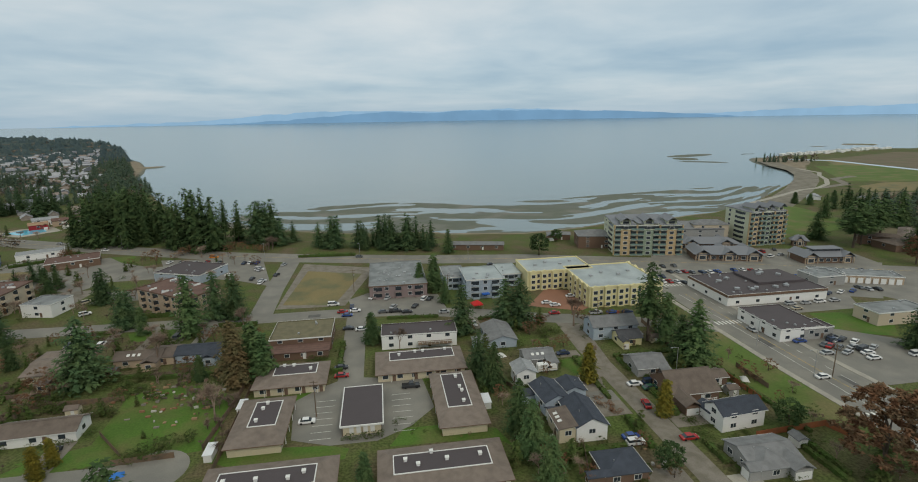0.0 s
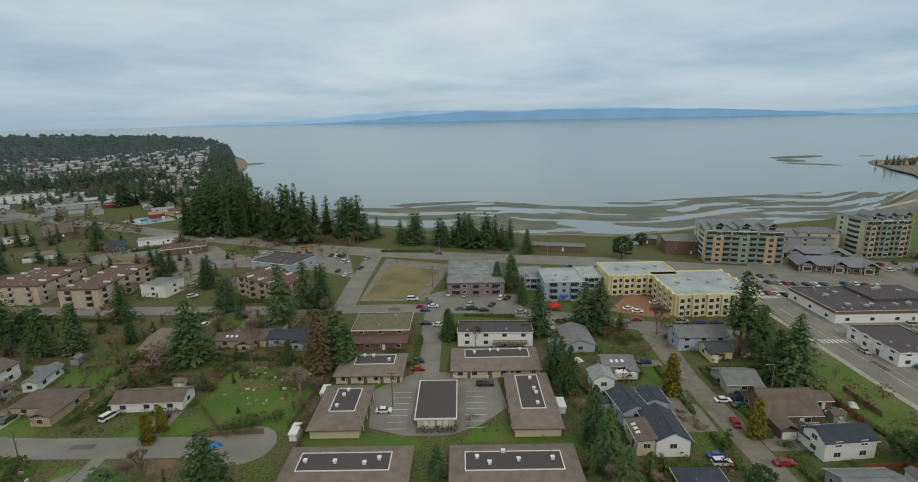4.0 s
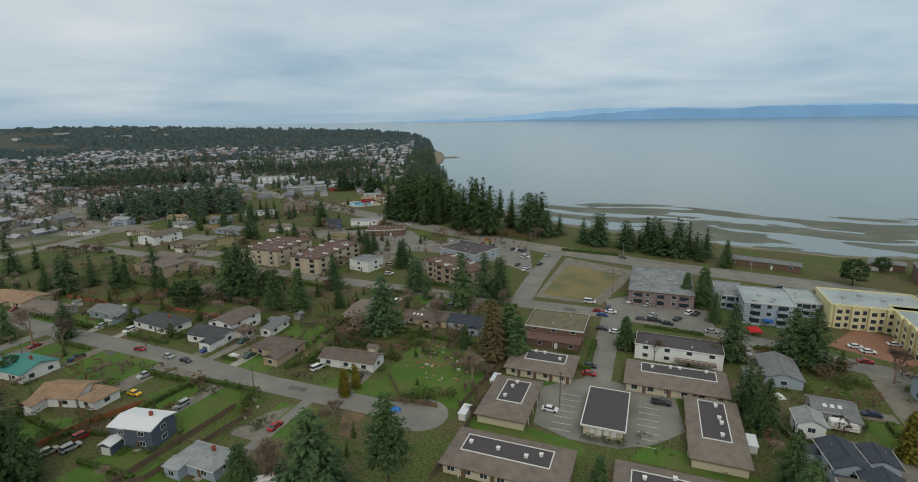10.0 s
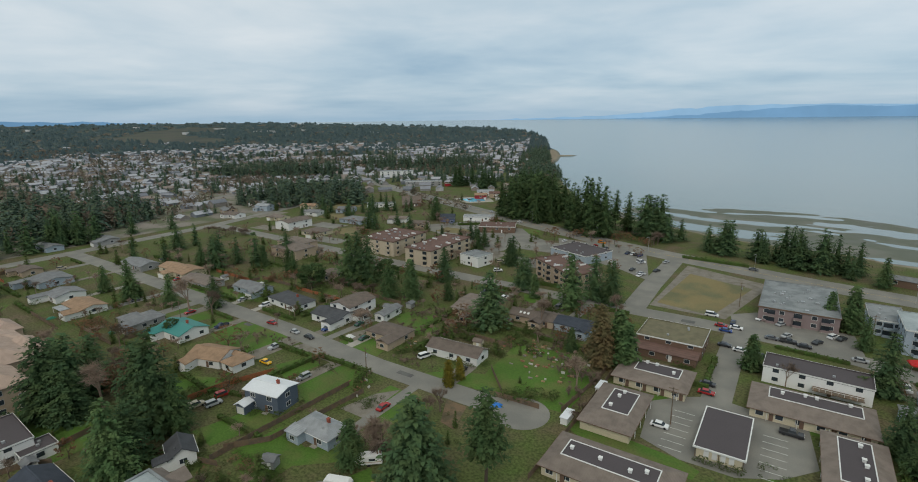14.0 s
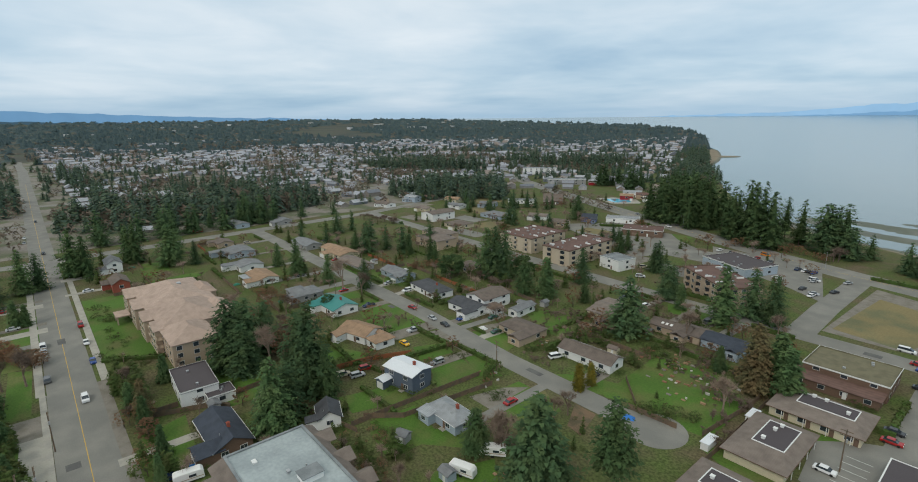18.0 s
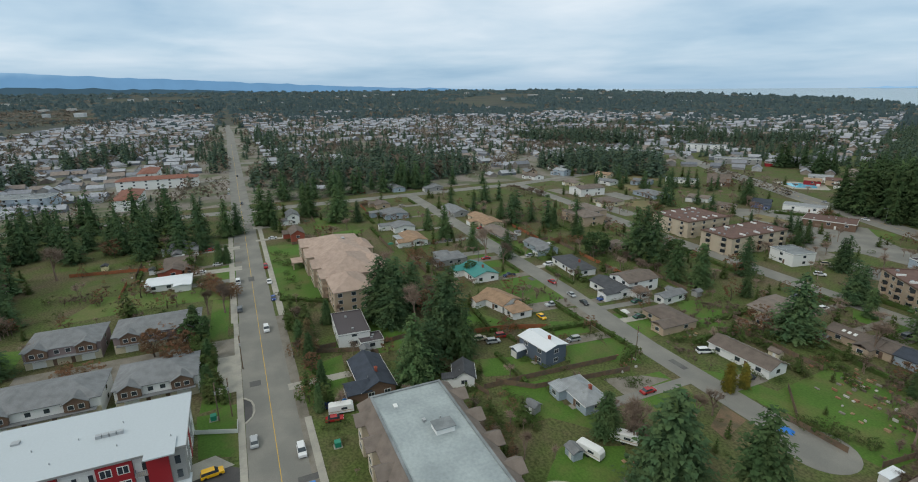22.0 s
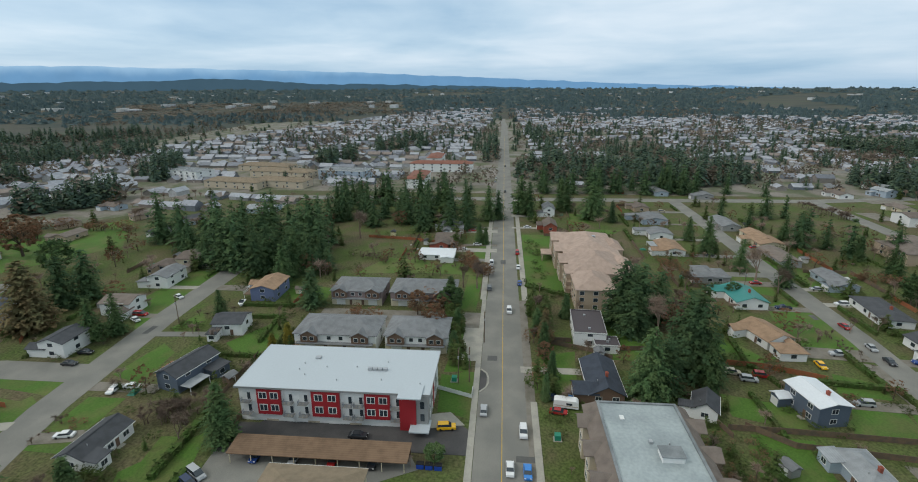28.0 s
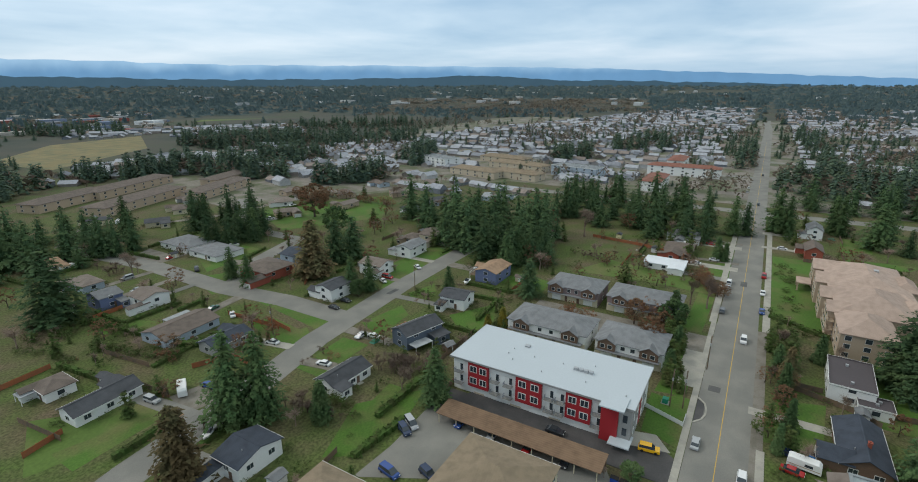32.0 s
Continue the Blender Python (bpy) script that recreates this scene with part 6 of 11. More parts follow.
# ---------- townhouses ----------
def townhouse(x, y, L, D, wall="mauve"):
    root = thing("townhouse_row", pose(x, y, 0, 0, 0, 90), "two-storey townhouse row, grey shingle hip roof, brown gables", "townhouse", "townhouses")
    e = 5.6
    bm = bmesh.new()
    box(bm, 0, 0, 0, L - 1, D - 1, e)
    part("wall", bm, WALLS[wall], root)
    bm = bmesh.new()
    box(bm, 0, -D / 2 + 0.45, 0.0, L - 1.2, 0.16, 2.9)
    part("lower_cladding", bm, WALLS["cream"], root)
    bm = bmesh.new()
    roof_mesh(bm, "hip", L, D, e, 2.6)
    part("roof", bm, ROOFS["grey"], root)
    for s in (-1, 1):
        cx = s * L * 0.3
        bm = bmesh.new()
        ring = [(-2.6, e - 2.4), (2.6, e - 2.4), (2.6, e - 0.1), (0, e + 1.35), (-2.6, e - 0.1)]
        a = [bm.verts.new((cx + u, -D / 2 - 0.5, z)) for u, z in ring]
        b = [bm.verts.new((cx + u, -D / 2 + 2.2, z)) for u, z in ring]
        bm.faces.new(a)
        bm.faces.new(b[::-1])
        for i in range(5):
            bm.faces.new((a[i], a[(i + 1) % 5], b[(i + 1) % 5], b[i]))
        part("gable_bay", bm, WALLS["brown"], root, "brown clad gable bay")
        bm = bmesh.new()
        for k in (-1, 1):
            v = [bm.verts.new(p) for p in ((cx, -D / 2 - 0.9, e + 1.5), (cx + k * 3.0, -D / 2 - 0.9, e - 0.2), (cx + k * 3.0, -D / 2 + 3.0, e - 0.2), (cx, -D / 2 + 3.0, e + 1.5))]
            u = [bm.verts.new(q.co + Vector((0, 0, 0.16))) for q in v]
            bm.faces.new(v)
            bm.faces.new(u[::-1])
            for i in range(4):
                bm.faces.new((v[i], v[(i + 1) % 4], u[(i + 1) % 4], u[i]))
        part("gable_roof", bm, ROOFS["grey"], root)
        window_on(root, cx - 1.1, -D / 2 - 0.5, e - 1.75, -90, 1.2, 1.15)
        window_on(root, cx + 1.1, -D / 2 - 0.5, e - 1.75, -90, 1.2, 1.15)
        put("garage_door", box_mesh("garage_door", 3.4, 0.1, 2.2, WHITE), root, pose(cx, -D / 2 + 0.35, 0.05))
    for u in (-0.07, 0.07):
        window_on(root, u * L, -D / 2 + 0.5, e - 1.8, -90, 1.2, 1.15)
        put("door", box_mesh("door", 1.0, 0.1, 2.05, WALLS["brown"]), root, pose(u * L * 1.6, -D / 2 + 0.35, 0.05))
    for s in (-1, 1):
        for z in (0.9, 3.6):
            window_on(root, s * (L / 2 - 0.5), 0, z, 0 if s > 0 else 180, 1.3, 1.2)
    put("porch_roof", box_mesh("porch_roof", L * 0.9, 1.8, 0.2, ROOFS["grey"]), root, pose(0, -D / 2 - 0.35, 2.85))
    return root


townhouse(-183.4, -54.6, 20.6, 15.2)
townhouse(-183.6, -29.2, 25.6, 15.2)
townhouse(-148.0, -51.6, 27.2, 15.2, "white")
townhouse(-148.6, -26.0, 20.4, 15.0, "white")
area([(-172.5, -66), (-158, -66), (-158, -4.9), (-172.5, -4.9)], GRAVEL, "shared drive between the townhouses", "driveway", 0.04)
area([(-138, -12.6), (-160, -11.7), (-160, -5.7), (-138, -5.7)], CONCRETE, "concrete drive mouth", "driveway", 0.05)


# ---------- tan condominium ----------
def condo():
    root = thing("condominium", pose(-215, 39, 0), "three-storey tan stucco condominium with a many-hipped pinkish shingle roof", "condominium", "apartment buildings")
    blocks = [(-19, 1, 38, 25, 8.6, 4.4), (8, 0, 28, 22, 8.8, 4.6), (28, -4, 20, 15, 8.2, 3.4), (-31, -9, 13, 12, 8.4, 3.2), (-14, -10.5, 13, 9, 8.5, 3.0), (2, -10, 12, 9, 8.3, 2.8), (16, -9, 11, 9, 8.4, 2.7), (-18, 12.5, 15, 8, 8.5, 2.7), (7, 11.5, 13, 8, 8.4, 2.6)]
    for k, (bx, by, w, d, e, rise) in enumerate(blocks):
        bm = bmesh.new()
        box(bm, bx, by, 0, w - 0.9, d - 0.9, e)
        part("wall", bm, WALLS["tan"], root)
        bm = bmesh.new()
        if 3 <= k < 7:
            # gabled bays that look out over the road
            roof_mesh(bm, "gable", d + 5.0, w, e, rise * 0.8)
            bmesh.ops.rotate(bm, verts=bm.verts, cent=(0, 0, 0), matrix=Matrix.Rotation(radians(90), 3, "Z"))
            bmesh.ops.translate(bm, verts=bm.verts, vec=(bx, by + 2.4, 0))
        else:
            roof_mesh(bm, "hip", w, d, e, rise)
            bmesh.ops.translate(bm, verts=bm.verts, vec=(bx, by, 0))
        part("roof", bm, ROOFS["pink"], root)
        front = by - d / 2 + 0.45
        if k >= 2 and k < 7:
            for z in (0.9, 3.7, 6.3):
                for u in (-w * 0.27, 0, w * 0.27):
                    window_on(root, bx + u, front, z, -90, 1.5, 1.3)
    for z in (0.9, 3.7, 6.3):
        for u in (-9.0, -4.0, 1.0):
            window_on(root, 37.55, u, z, 0, 1.6, 1.4)
        for u in (-34, -29, -7, -2, 15, 20):
            window_on(root, u, 10.6 if u > 0 else 13.1, z, 90, 1.5, 1.3)
    for u in (-22.5, -5.5, 9.5, 22.5):
        for z in (0.1, 3.0, 5.9):
            b = put("balcony", box_mesh("balcony", 3.4, 1.8, 0.2, WALLS["tan"]), root, pose(u, -12.2, z))
            put("balcony_rail", box_mesh("balcony_rail", 3.4, 0.15, 0.95, WALLS["tan"]), b, pose(0, -0.85, 0.2))
    put("roof_unit", box_mesh("roof_unit", 2.2, 1.5, 1.0, METAL), root, pose(-20, 4, 11.6))
    put("porte_cochere", box_mesh("porte_cochere", 8, 5, 0.4, ROOFS["pink"]), root, pose(-22.5, -17.4, 3.2))
    for s in (-1, 1):
        put("column", box_mesh("column", 0.5, 0.5, 3.2, WALLS["tan"]), root, pose(-22.5 + s * 3.4, -19.4, 0))


condo()


# ---------- foreground block with the wet flat roof ----------
def wet_block():
    x0, x1, y0, y1, H = -104.0, -56.6, 22.4, 40.1, 10.6
    cx, cy, w, d = (x0 + x1) / 2, (y0 + y1) / 2, x1 - x0, y1 - y0
    root = thing("apartment_building", pose(cx, cy, 0), "tan three-storey block with a wet grey flat roof", "apartment building", "apartment buildings")
    bm = bmesh.new()
    box(bm, 0, 0, 0, w + 0.6, d + 2.4, H - 2.0)
    part("wall", bm, WALLS["beige"], root)
    bm = bmesh.new()
    box(bm, 0, 0, H - 1.8, w - 0.6, d - 0.6, 1.8)
    part("flat_roof", bm, ROOFS["wet"], root, "puddled grey membrane roof")
    bm = bmesh.new()
    ring_mesh(bm, w, d, 0.6, H - 0.2, H + 0.28)
    part("parapet", bm, ROOFS["gravel"], root)
    bm = bmesh.new()
    o = [(-w / 2 - 1.4, -d / 2 - 2.9), (w / 2 + 1.4, -d / 2 - 2.9), (w / 2 + 1.4, d / 2 + 2.9), (-w / 2 - 1.4, d / 2 + 2.9)]
    n = [(-w / 2, -d / 2), (w / 2, -d / 2), (w / 2, d / 2), (-w / 2, d / 2)]
    a = [bm.verts.new((*p, H - 2.0)) for p in o]
    a0 = [bm.verts.new((*p, H - 2.2)) for p in o]
    b = [bm.verts.new((*p, H + 0.05)) for p in n]
    for i in range(4):
        bm.faces.new((a[i], a[(i + 1) % 4], b[(i + 1) % 4], b[i]))
        bm.faces.new((a0[i], a0[(i + 1) % 4], a[(i + 1) % 4], a[i]))
    bm.faces.new(a0[::-1])
    part("mansard", bm, ROOFS["taupe"], root, "taupe shingle mansard skirt")
    for s in (-1, 1):
        for k in range(5):
            bx = -w / 2 + 4.4 + k * 9.1
            bm = bmesh.new()
            box(bm, bx, s * (d / 2 + 2.0), 0, 4.4, 3.2, H - 2.2)
            part("bay", bm, WALLS["beige"], root)
            bm = bmesh.new()
            roof_mesh(bm, "gable", 5.0, 5.2, H - 2.3, 1.7)
            bmesh.ops.rotate(bm, verts=bm.verts, cent=(0, 0, 0), matrix=Matrix.Rotation(radians(90), 3, "Z"))
            bmesh.ops.translate(bm, verts=bm.verts, vec=(bx, s * (d / 2 + 2.4), 0))
            part("bay_roof", bm, ROOFS["taupe"], root)
            for z in (0.9, 3.7):
                window_on(root, bx, s * (d / 2 + 3.6), z, 90 * s, 1.8, 1.4)
    hut = put("stair_hut", box_mesh("stair_hut", 3.2, 4.2, 1.3, WHITE), root, pose(-5.9, 2.6, H - 0.05), "white rooftop stair hut")
    put("hut_roof", box_mesh("hut_roof", 3.6, 4.6, 0.16, ROOFS["gravel"]), hut, pose(0, 0, 1.3))
    put("roof_unit", box_mesh("roof_unit", 0.9, 0.7, 0.5, METAL), root, pose(-10.1, -0.2, H))
    put("skylight", box_mesh("skylight", 1.4, 0.9, 0.3, TRIM), root, pose(-17.8, -4.3, H))
    bm = bmesh.new()
    cyl(bm, -9.1, 3.2, H, 0.16, 0.9, 8)
    part("flue", bm, METAL, root)
    return root


wet_block()
# curved planter wall behind the block
bm = bmesh.new()
pts = [(-64 - 8.6 * math.cos(a), 50 + 8.6 * math.sin(a)) for a in [math.pi * k / 16 - 0.6 for k in range(17)]]
ribbon(bm, pts, 0.6, -0.1, 1.3)
tagged(new("retaining_wall", mesh_of("retaining_wall", bm, CONCRETE)), "curved concrete retaining wall round a sunk terrace", "wall")


# ---------- yellow building and beach towers ----------
def yellow_building():
    root = thing("apartment_building", pose(92.3, 215.4, 0), "three-storey pale yellow stucco building with scalloped parapets", "apartment building", "apartment buildings")
    H = 9.0
    for bx, by, w, d in ((-10.1, 16.6, 32, 21), (9.8, -4.9, 33.2, 32)):
        bm = bmesh.new()
        box(bm, bx, by, 0, w, d, H)
        part("wall", bm, WALLS["yellow"], root)
        put("flat_roof", box_mesh("flat_roof", w - 1.2, d - 1.2, 0.12, ROOFS["wet"]), root, pose(bx, by, H))
        bm = bmesh.new()
        ring_mesh(bm, w + 0.5, d + 0.5, 0.5, H - 0.5, H + 0.45, bx, by)
        part("parapet", bm, WALLS["yellow"], root)
        for k in range(4):
            put("roof_unit", box_mesh("roof_unit", 1.4, 1.2, 0.8, METAL), root, pose(bx + (k - 1.5) * w * 0.2, by + (k % 2) * 4 - 1, H + 0.1))
    # bays with raised gable heads on the sides over the court and street
    for u, v, a in [(-23.4 + 5.4 * i, 6.0, -90) for i in range(4)] + [(-6.9, -18 + 5.6 * i, 180) for i in range(4)] + [(-4.4 + 5.8 * i, -21.0, -90) for i in range(6)] + [(26.5, -15 + 6.6 * i, 0) for i in range(5)]:
        dx, dy = math.cos(radians(a)), math.sin(radians(a))
        bay = put("bay", box_mesh("yellow_bay", 0.8, 3.0, H - 0.2, WALLS["yellow"]), root, pose(u + dx * 0.3, v + dy * 0.3, 0, 0, 0, a))

        def crest():
            bm = bmesh.new()
            a_ = [bm.verts.new((-0.5, s, z)) for s, z in ((-1.7, 0), (1.7, 0), (1.7, 0.5), (0, 1.2), (-1.7, 0.5))]
            b_ = [bm.verts.new((0.5, q.co.y, q.co.z)) for q in a_]
            bm.faces.new(a_)
            bm.faces.new(b_[::-1])
            for i in range(5):
                bm.faces.new((a_[i], a_[(i + 1) % 5], b_[(i + 1) % 5], b_[i]))
            return mesh_of("crest", bm, WALLS["yellow"])
        put("crest", shared("crest", crest), bay, pose(0, 0, H - 0.3))
        for z in (0.7, 3.4, 6.1):
            window_on(root, u + dx * 0.72, v + dy * 0.72, z, a, 1.7, 1.5)
    for u, v, a in [(-20.7 + 5.4 * i, 6.05, -90) for i in range(3)] + [(-6.85, -15.2 + 5.6 * i, 180) for i in range(3)] + [(-1.5 + 5.8 * i, -20.95, -90) for i in range(5)]:
        for z in (0.7, 3.4, 6.1):
            window_on(root, u, v, z, a, 1.2, 1.6)


yellow_building()


SAGE_CREAM = material("sage_cream_cladding", (0.50, 0.52, 0.39), 0.8, 0.08, 0.3, 3.0)
TOWER_TAN = material("tan_stone_cladding", (0.44, 0.33, 0.19), 0.85, 0.14, 0.4, 3.0)
TOWER_ROOF = material("blue_grey_metal_roof", (0.185, 0.195, 0.215), 0.6, 0.1, 0.3, 3.0)


def tower(x, y, w, d, storeys, label, rot=-12):
    """A beach apartment tower: glazed balcony stacks, tan and green cladding, broken hip roofs."""
    root = thing("apartment_tower", pose(x, y, 0, 0, 0, rot), label, "apartment tower", "apartment towers")
    sh = 3.0
    H = storeys * sh
    bm = bmesh.new()
    box(bm, 0, 0, 0, w - 1.2, d - 1.2, H)
    part("wall", bm, SAGE_CREAM, root)
    bays = 3 if w > 25 else 2
    for k in range(bays):
        bx = (k - (bays - 1) / 2) * w / bays
        bm = bmesh.new()
        box(bm, bx, -d / 2 + 1.0, 0, w / bays * 0.42, 2.4, H - sh)
        part("bay", bm, TOWER_TAN if k % 2 == 0 else material("sage_panel", (0.24, 0.29, 0.22), 0.8), root)
        bm = bmesh.new()
        roof_mesh(bm, "hip", w / bays * 0.98, d * 0.62, H + (0.8 if k % 2 else 0), 2.4)
        bmesh.ops.translate(bm, verts=bm.verts, vec=(bx, -d * 0.18, 0))
        part("roof", bm, TOWER_ROOF, root)
        # steep cross gable over the bay, on raised walls
        gw = w / bays * 0.5
        put("gable_wall", box_mesh("gable_wall", gw - 0.8, d * 0.4, 2.6, SAGE_CREAM), root, pose(bx, -d * 0.27, H - 0.1))
        bm = bmesh.new()
        roof_mesh(bm, "gable", d * 0.52, gw + 0.6, H + 2.4, 2.3)
        bmesh.ops.rotate(bm, verts=bm.verts, cent=(0, 0, 0), matrix=Matrix.Rotation(radians(90), 3, "Z"))
        bmesh.ops.translate(bm, verts=bm.verts, vec=(bx, -d * 0.3, 0))
        part("gable_roof", bm, TOWER_ROOF, root)
        window_on(root, bx, -d * 0.47, H + 0.6, -90, gw * 0.5, 1.5)
        for sx in (-1, 1):
            put("pilaster", box_mesh("pilaster", 0.7, 0.7, H, TOWER_TAN), root, pose(bx + sx * w / bays * 0.49, -d / 2 + 0.3, 0))
        for s in range(storeys):
            for sx in (-1, 1):
                b = put("balcony", box_mesh("tower_balcony", w / bays * 0.26, 1.8, 0.22, CONCRETE), root, pose(bx + sx * w / bays * 0.36, -d / 2 - 0.3, s * sh + 0.1))
                put("glass_rail", box_mesh("glass_rail", w / bays * 0.26, 0.08, 1.0, material("green_glass", (0.16, 0.24, 0.22), 0.15, 0.05, spec=0.6)), b, pose(0, -0.85, 0.2))
            window_on(root, bx, -d / 2 - 0.22, s * sh + 0.7, -90, 2.2, 1.6)
    for s in range(storeys):
        put("glazing_band", box_mesh("glazing_band", w - 1.6, 0.2, 1.5, GLASS), root, pose(0, -d / 2 + 0.55, s * sh + 0.75))
        put("spandrel", box_mesh("spandrel", w - 1.0, 0.3, 0.35, WHITE), root, pose(0, -d / 2 + 0.5, s * sh + 2.65))
        for sx in (-1, 1):
            put("glazing_band", box_mesh("side_glazing_band", 0.2, d * 0.22, 1.5, GLASS), root, pose(sx * (w / 2 - 0.55), -d * 0.1, s * sh + 0.6))
    bm = bmesh.new()
    roof_mesh(bm, "hip", w * 0.98, d * 0.6, H + 0.3, 2.2)
    bmesh.ops.translate(bm, verts=bm.verts, vec=(0, d * 0.2, 0))
    part("rear_roof", bm, TOWER_ROOF, root)
    for s in range(storeys):
        for v in (-0.25, 0.05, 0.3):
            window_on(root, -w / 2 + 0.55, v * d, s * sh + 0.7, 180, 1.8, 1.6)
            window_on(root, w / 2 - 0.55, v * d, s * sh + 0.7, 0, 1.8, 1.6)


tower(155, 282, 39, 29.5, 6, "six-storey beach apartment tower with glazed balconies and grey roofs")
tower(234, 286, 26, 23, 7, "tall beach apartment tower with stone base and grey roofs", 2)
house(196, 300, -12, 40, 24.6, 9.0, "hip", 3.0, "grey", "grey", "three-storey resort wing with grey hip roof by the beach", "", "buildings", "building", "building")
house(207, 293, -12, 22.2, 12.3, 11.5, "hip", 2.4, "beige", "grey", "upper storeys of the resort wing, grey hip roof", "", "buildings", "building", "building")
house(132, 297, -12, 23.4, 17.2, 7.5, "hip", 2.6, "brown", "grey", "brown beach lodge with a grey hip roof", "", "buildings", "building", "building")
house(57, 304, -14, 35.7, 8.0, 3.4, "gable", 1.3, "brown", "grey", "long low brown motel beside the beach", "", "buildings", "building", "building")
house(116, 319, -14, 16.0, 8.0, 3.4, "gable", 1.3, "brown", "grey", "low brown beach cabin with a grey roof", "", "buildings", "building", "building")
# apartments at the car park
house(-74.5, -36.3, 90, 20.9, 18.5, 5.8, "hip", 2.8, "cream", "sand", "cream two-storey apartment house with brown hip roof", "", "buildings", "building", "building")
house(-53, -60, 90, 17.2, 14.8, 5.8, "hip", 2.8, "cream", "sand", "cream two-storey apartment annex with brown hip roof", "", "buildings", "building", "building")
# larger buildings further off
for k, (x, y, w, d, kind, wall, roof) in enumerate([
        (-185, -369, 74, 20, "hip", "tan", "brown"), (-240, -359, 62, 18, "hip", "tan", "brown"), (-160, -412, 57, 18, "hip", "tan", "brown"), (-209, -425, 74, 18, "hip", "tan", "brown"), (-271, -391, 49, 17, "hip", "tan", "brown"),
        (-406, -222, 52, 17, "hip", "beige", "sand"), (-412, -185, 49, 17, "hip", "beige", "sand"), (-458, -203, 62, 18, "hip", "beige", "sand"), (-492, -234, 57, 18, "hip", "beige", "sand")]):
    house(x, y, 20 if k < 5 else 80, w, d, 5.6, kind, 2.6, wall, roof, "broad low housing complex with a brown shingle hip roof", "", "buildings", "building", "building")
for k, (x, y, w, d, e, wall, roof) in enumerate([(-430, -72, 44, 16, 7.6, "white", "terra"), (-500, -60, 62, 15, 8.0, "white", "terra"), (-548, -72, 40, 16, 8.6, "white", "terra")]):
    house(x, y, 90 * (k % 2), w, d, e, "hip", 2.4, wall, roof, "cream building with a terracotta red hip roof", "", "buildings", "building", "building")
apartment(-441, -289, 70, 54, 19.7, 3, "white", "gravel", "white three-storey block with a flat roof", "s")
apartment(-450, -142, 80, 44, 19.7, 3, "paleblue", "gravel", "pale three-storey block with a flat roof", "s")
apartment(-469, 547, 40, 46, 14.8, 3, "white", "gravel", "white three-storey motel block with a flat roof", "s")
apartment(-378, 490, 40, 44, 13, 2, "grey", "gravel", "long grey two-storey motel with open galleries", "s")
house(-350, 508, 40, 16, 12, 3.4, "flat", 0.0, "red", "rust", "low red-brown restaurant beside the motel", "", "buildings", "building", "building")
house(-301, 371, 40, 18, 15, 3.0, "gable", 6.0, "brown", "brown", "brown steep A-frame house near the highway", "", "houses", "house", "house")
house(-322, 352, 40, 26, 10, 3.2, "flat", 0.0, "white", "gravel", "low white building beside the A-frame", "", "buildings", "building", "building")
house(-229, 327, 30, 12, 10, 3.2, "gable", 2.6, "blue", "navy", "small blue house with a steep dark roof")
house(-210, 343, 28, 24, 12, 3.4, "flat", 0.0, "white", "pale", "low white building with a pale grey roof", "", "buildings", "building", "building")
house(-178, 317, 25, 26, 17, 4.2, "flat", 0.0, "brown", "rust", "low dark red-brown roofed restaurant by the car park", "", "buildings", "building", "building")
area([(-240, 300), (-150, 262), (-128, 300), (-200, 350)], ASPHALT, "asphalt car park of the highway restaurant", "car_park", 0.034)
hedge([(-212, 318), (-196, 330), (-190, 345)], 1.6, 1.6)
# bathing pool and fun fair beside the highway
area([(-283, 424), (-264, 415), (-254, 427), (-262, 438), (-276, 436)], material("pool_water", (0.10, 0.45, 0.62), 0.08, 0.1, 0.3, 2.0, spec=0.6), "bright blue outdoor bathing pool", "pool", 0.12)
area([(-290, 424), (-262, 408), (-244, 428), (-262, 448), (-282, 440)], CONCRETE, "pale paving round the pool", "pool_deck", 0.06)
for k, (x, y, w, d, e, wall, roof) in enumerate([(-267, 440, 13, 9, 3.6, "red", "tan"), (-272, 458, 18, 10, 4.5, "white", "pale"), (-258, 452, 11, 8, 4.4, "tan", "rust"), (-246, 446, 14, 9, 5.5, "white", "rust"), (-236, 449, 9, 8, 5.0, "tan", "rust")]):
    house(x, y, 30, w, d, e, "gable", 1.8, wall, roof, "small fun park building beside the pool", "", "buildings", "building", "building")
for k in range(5):
    root = thing("water_slide", pose(-246 + 5 * k, 440 + 3 * (k % 2), 0, 0, 0, 20 * k), "colourful slide tower at the pool", "slide", "slides")
    put("tower", box_mesh("slide_tower", 1.4, 1.4, 4.0, WALLS["red"] if k % 2 else WHITE), root)
    put("chute", box_mesh("slide_chute", 6.0, 1.0, 0.4, material("orange_plastic", (0.65, 0.20, 0.05), 0.4)), root, pose(3.2, 0, 1.7, 0, 28, 0))
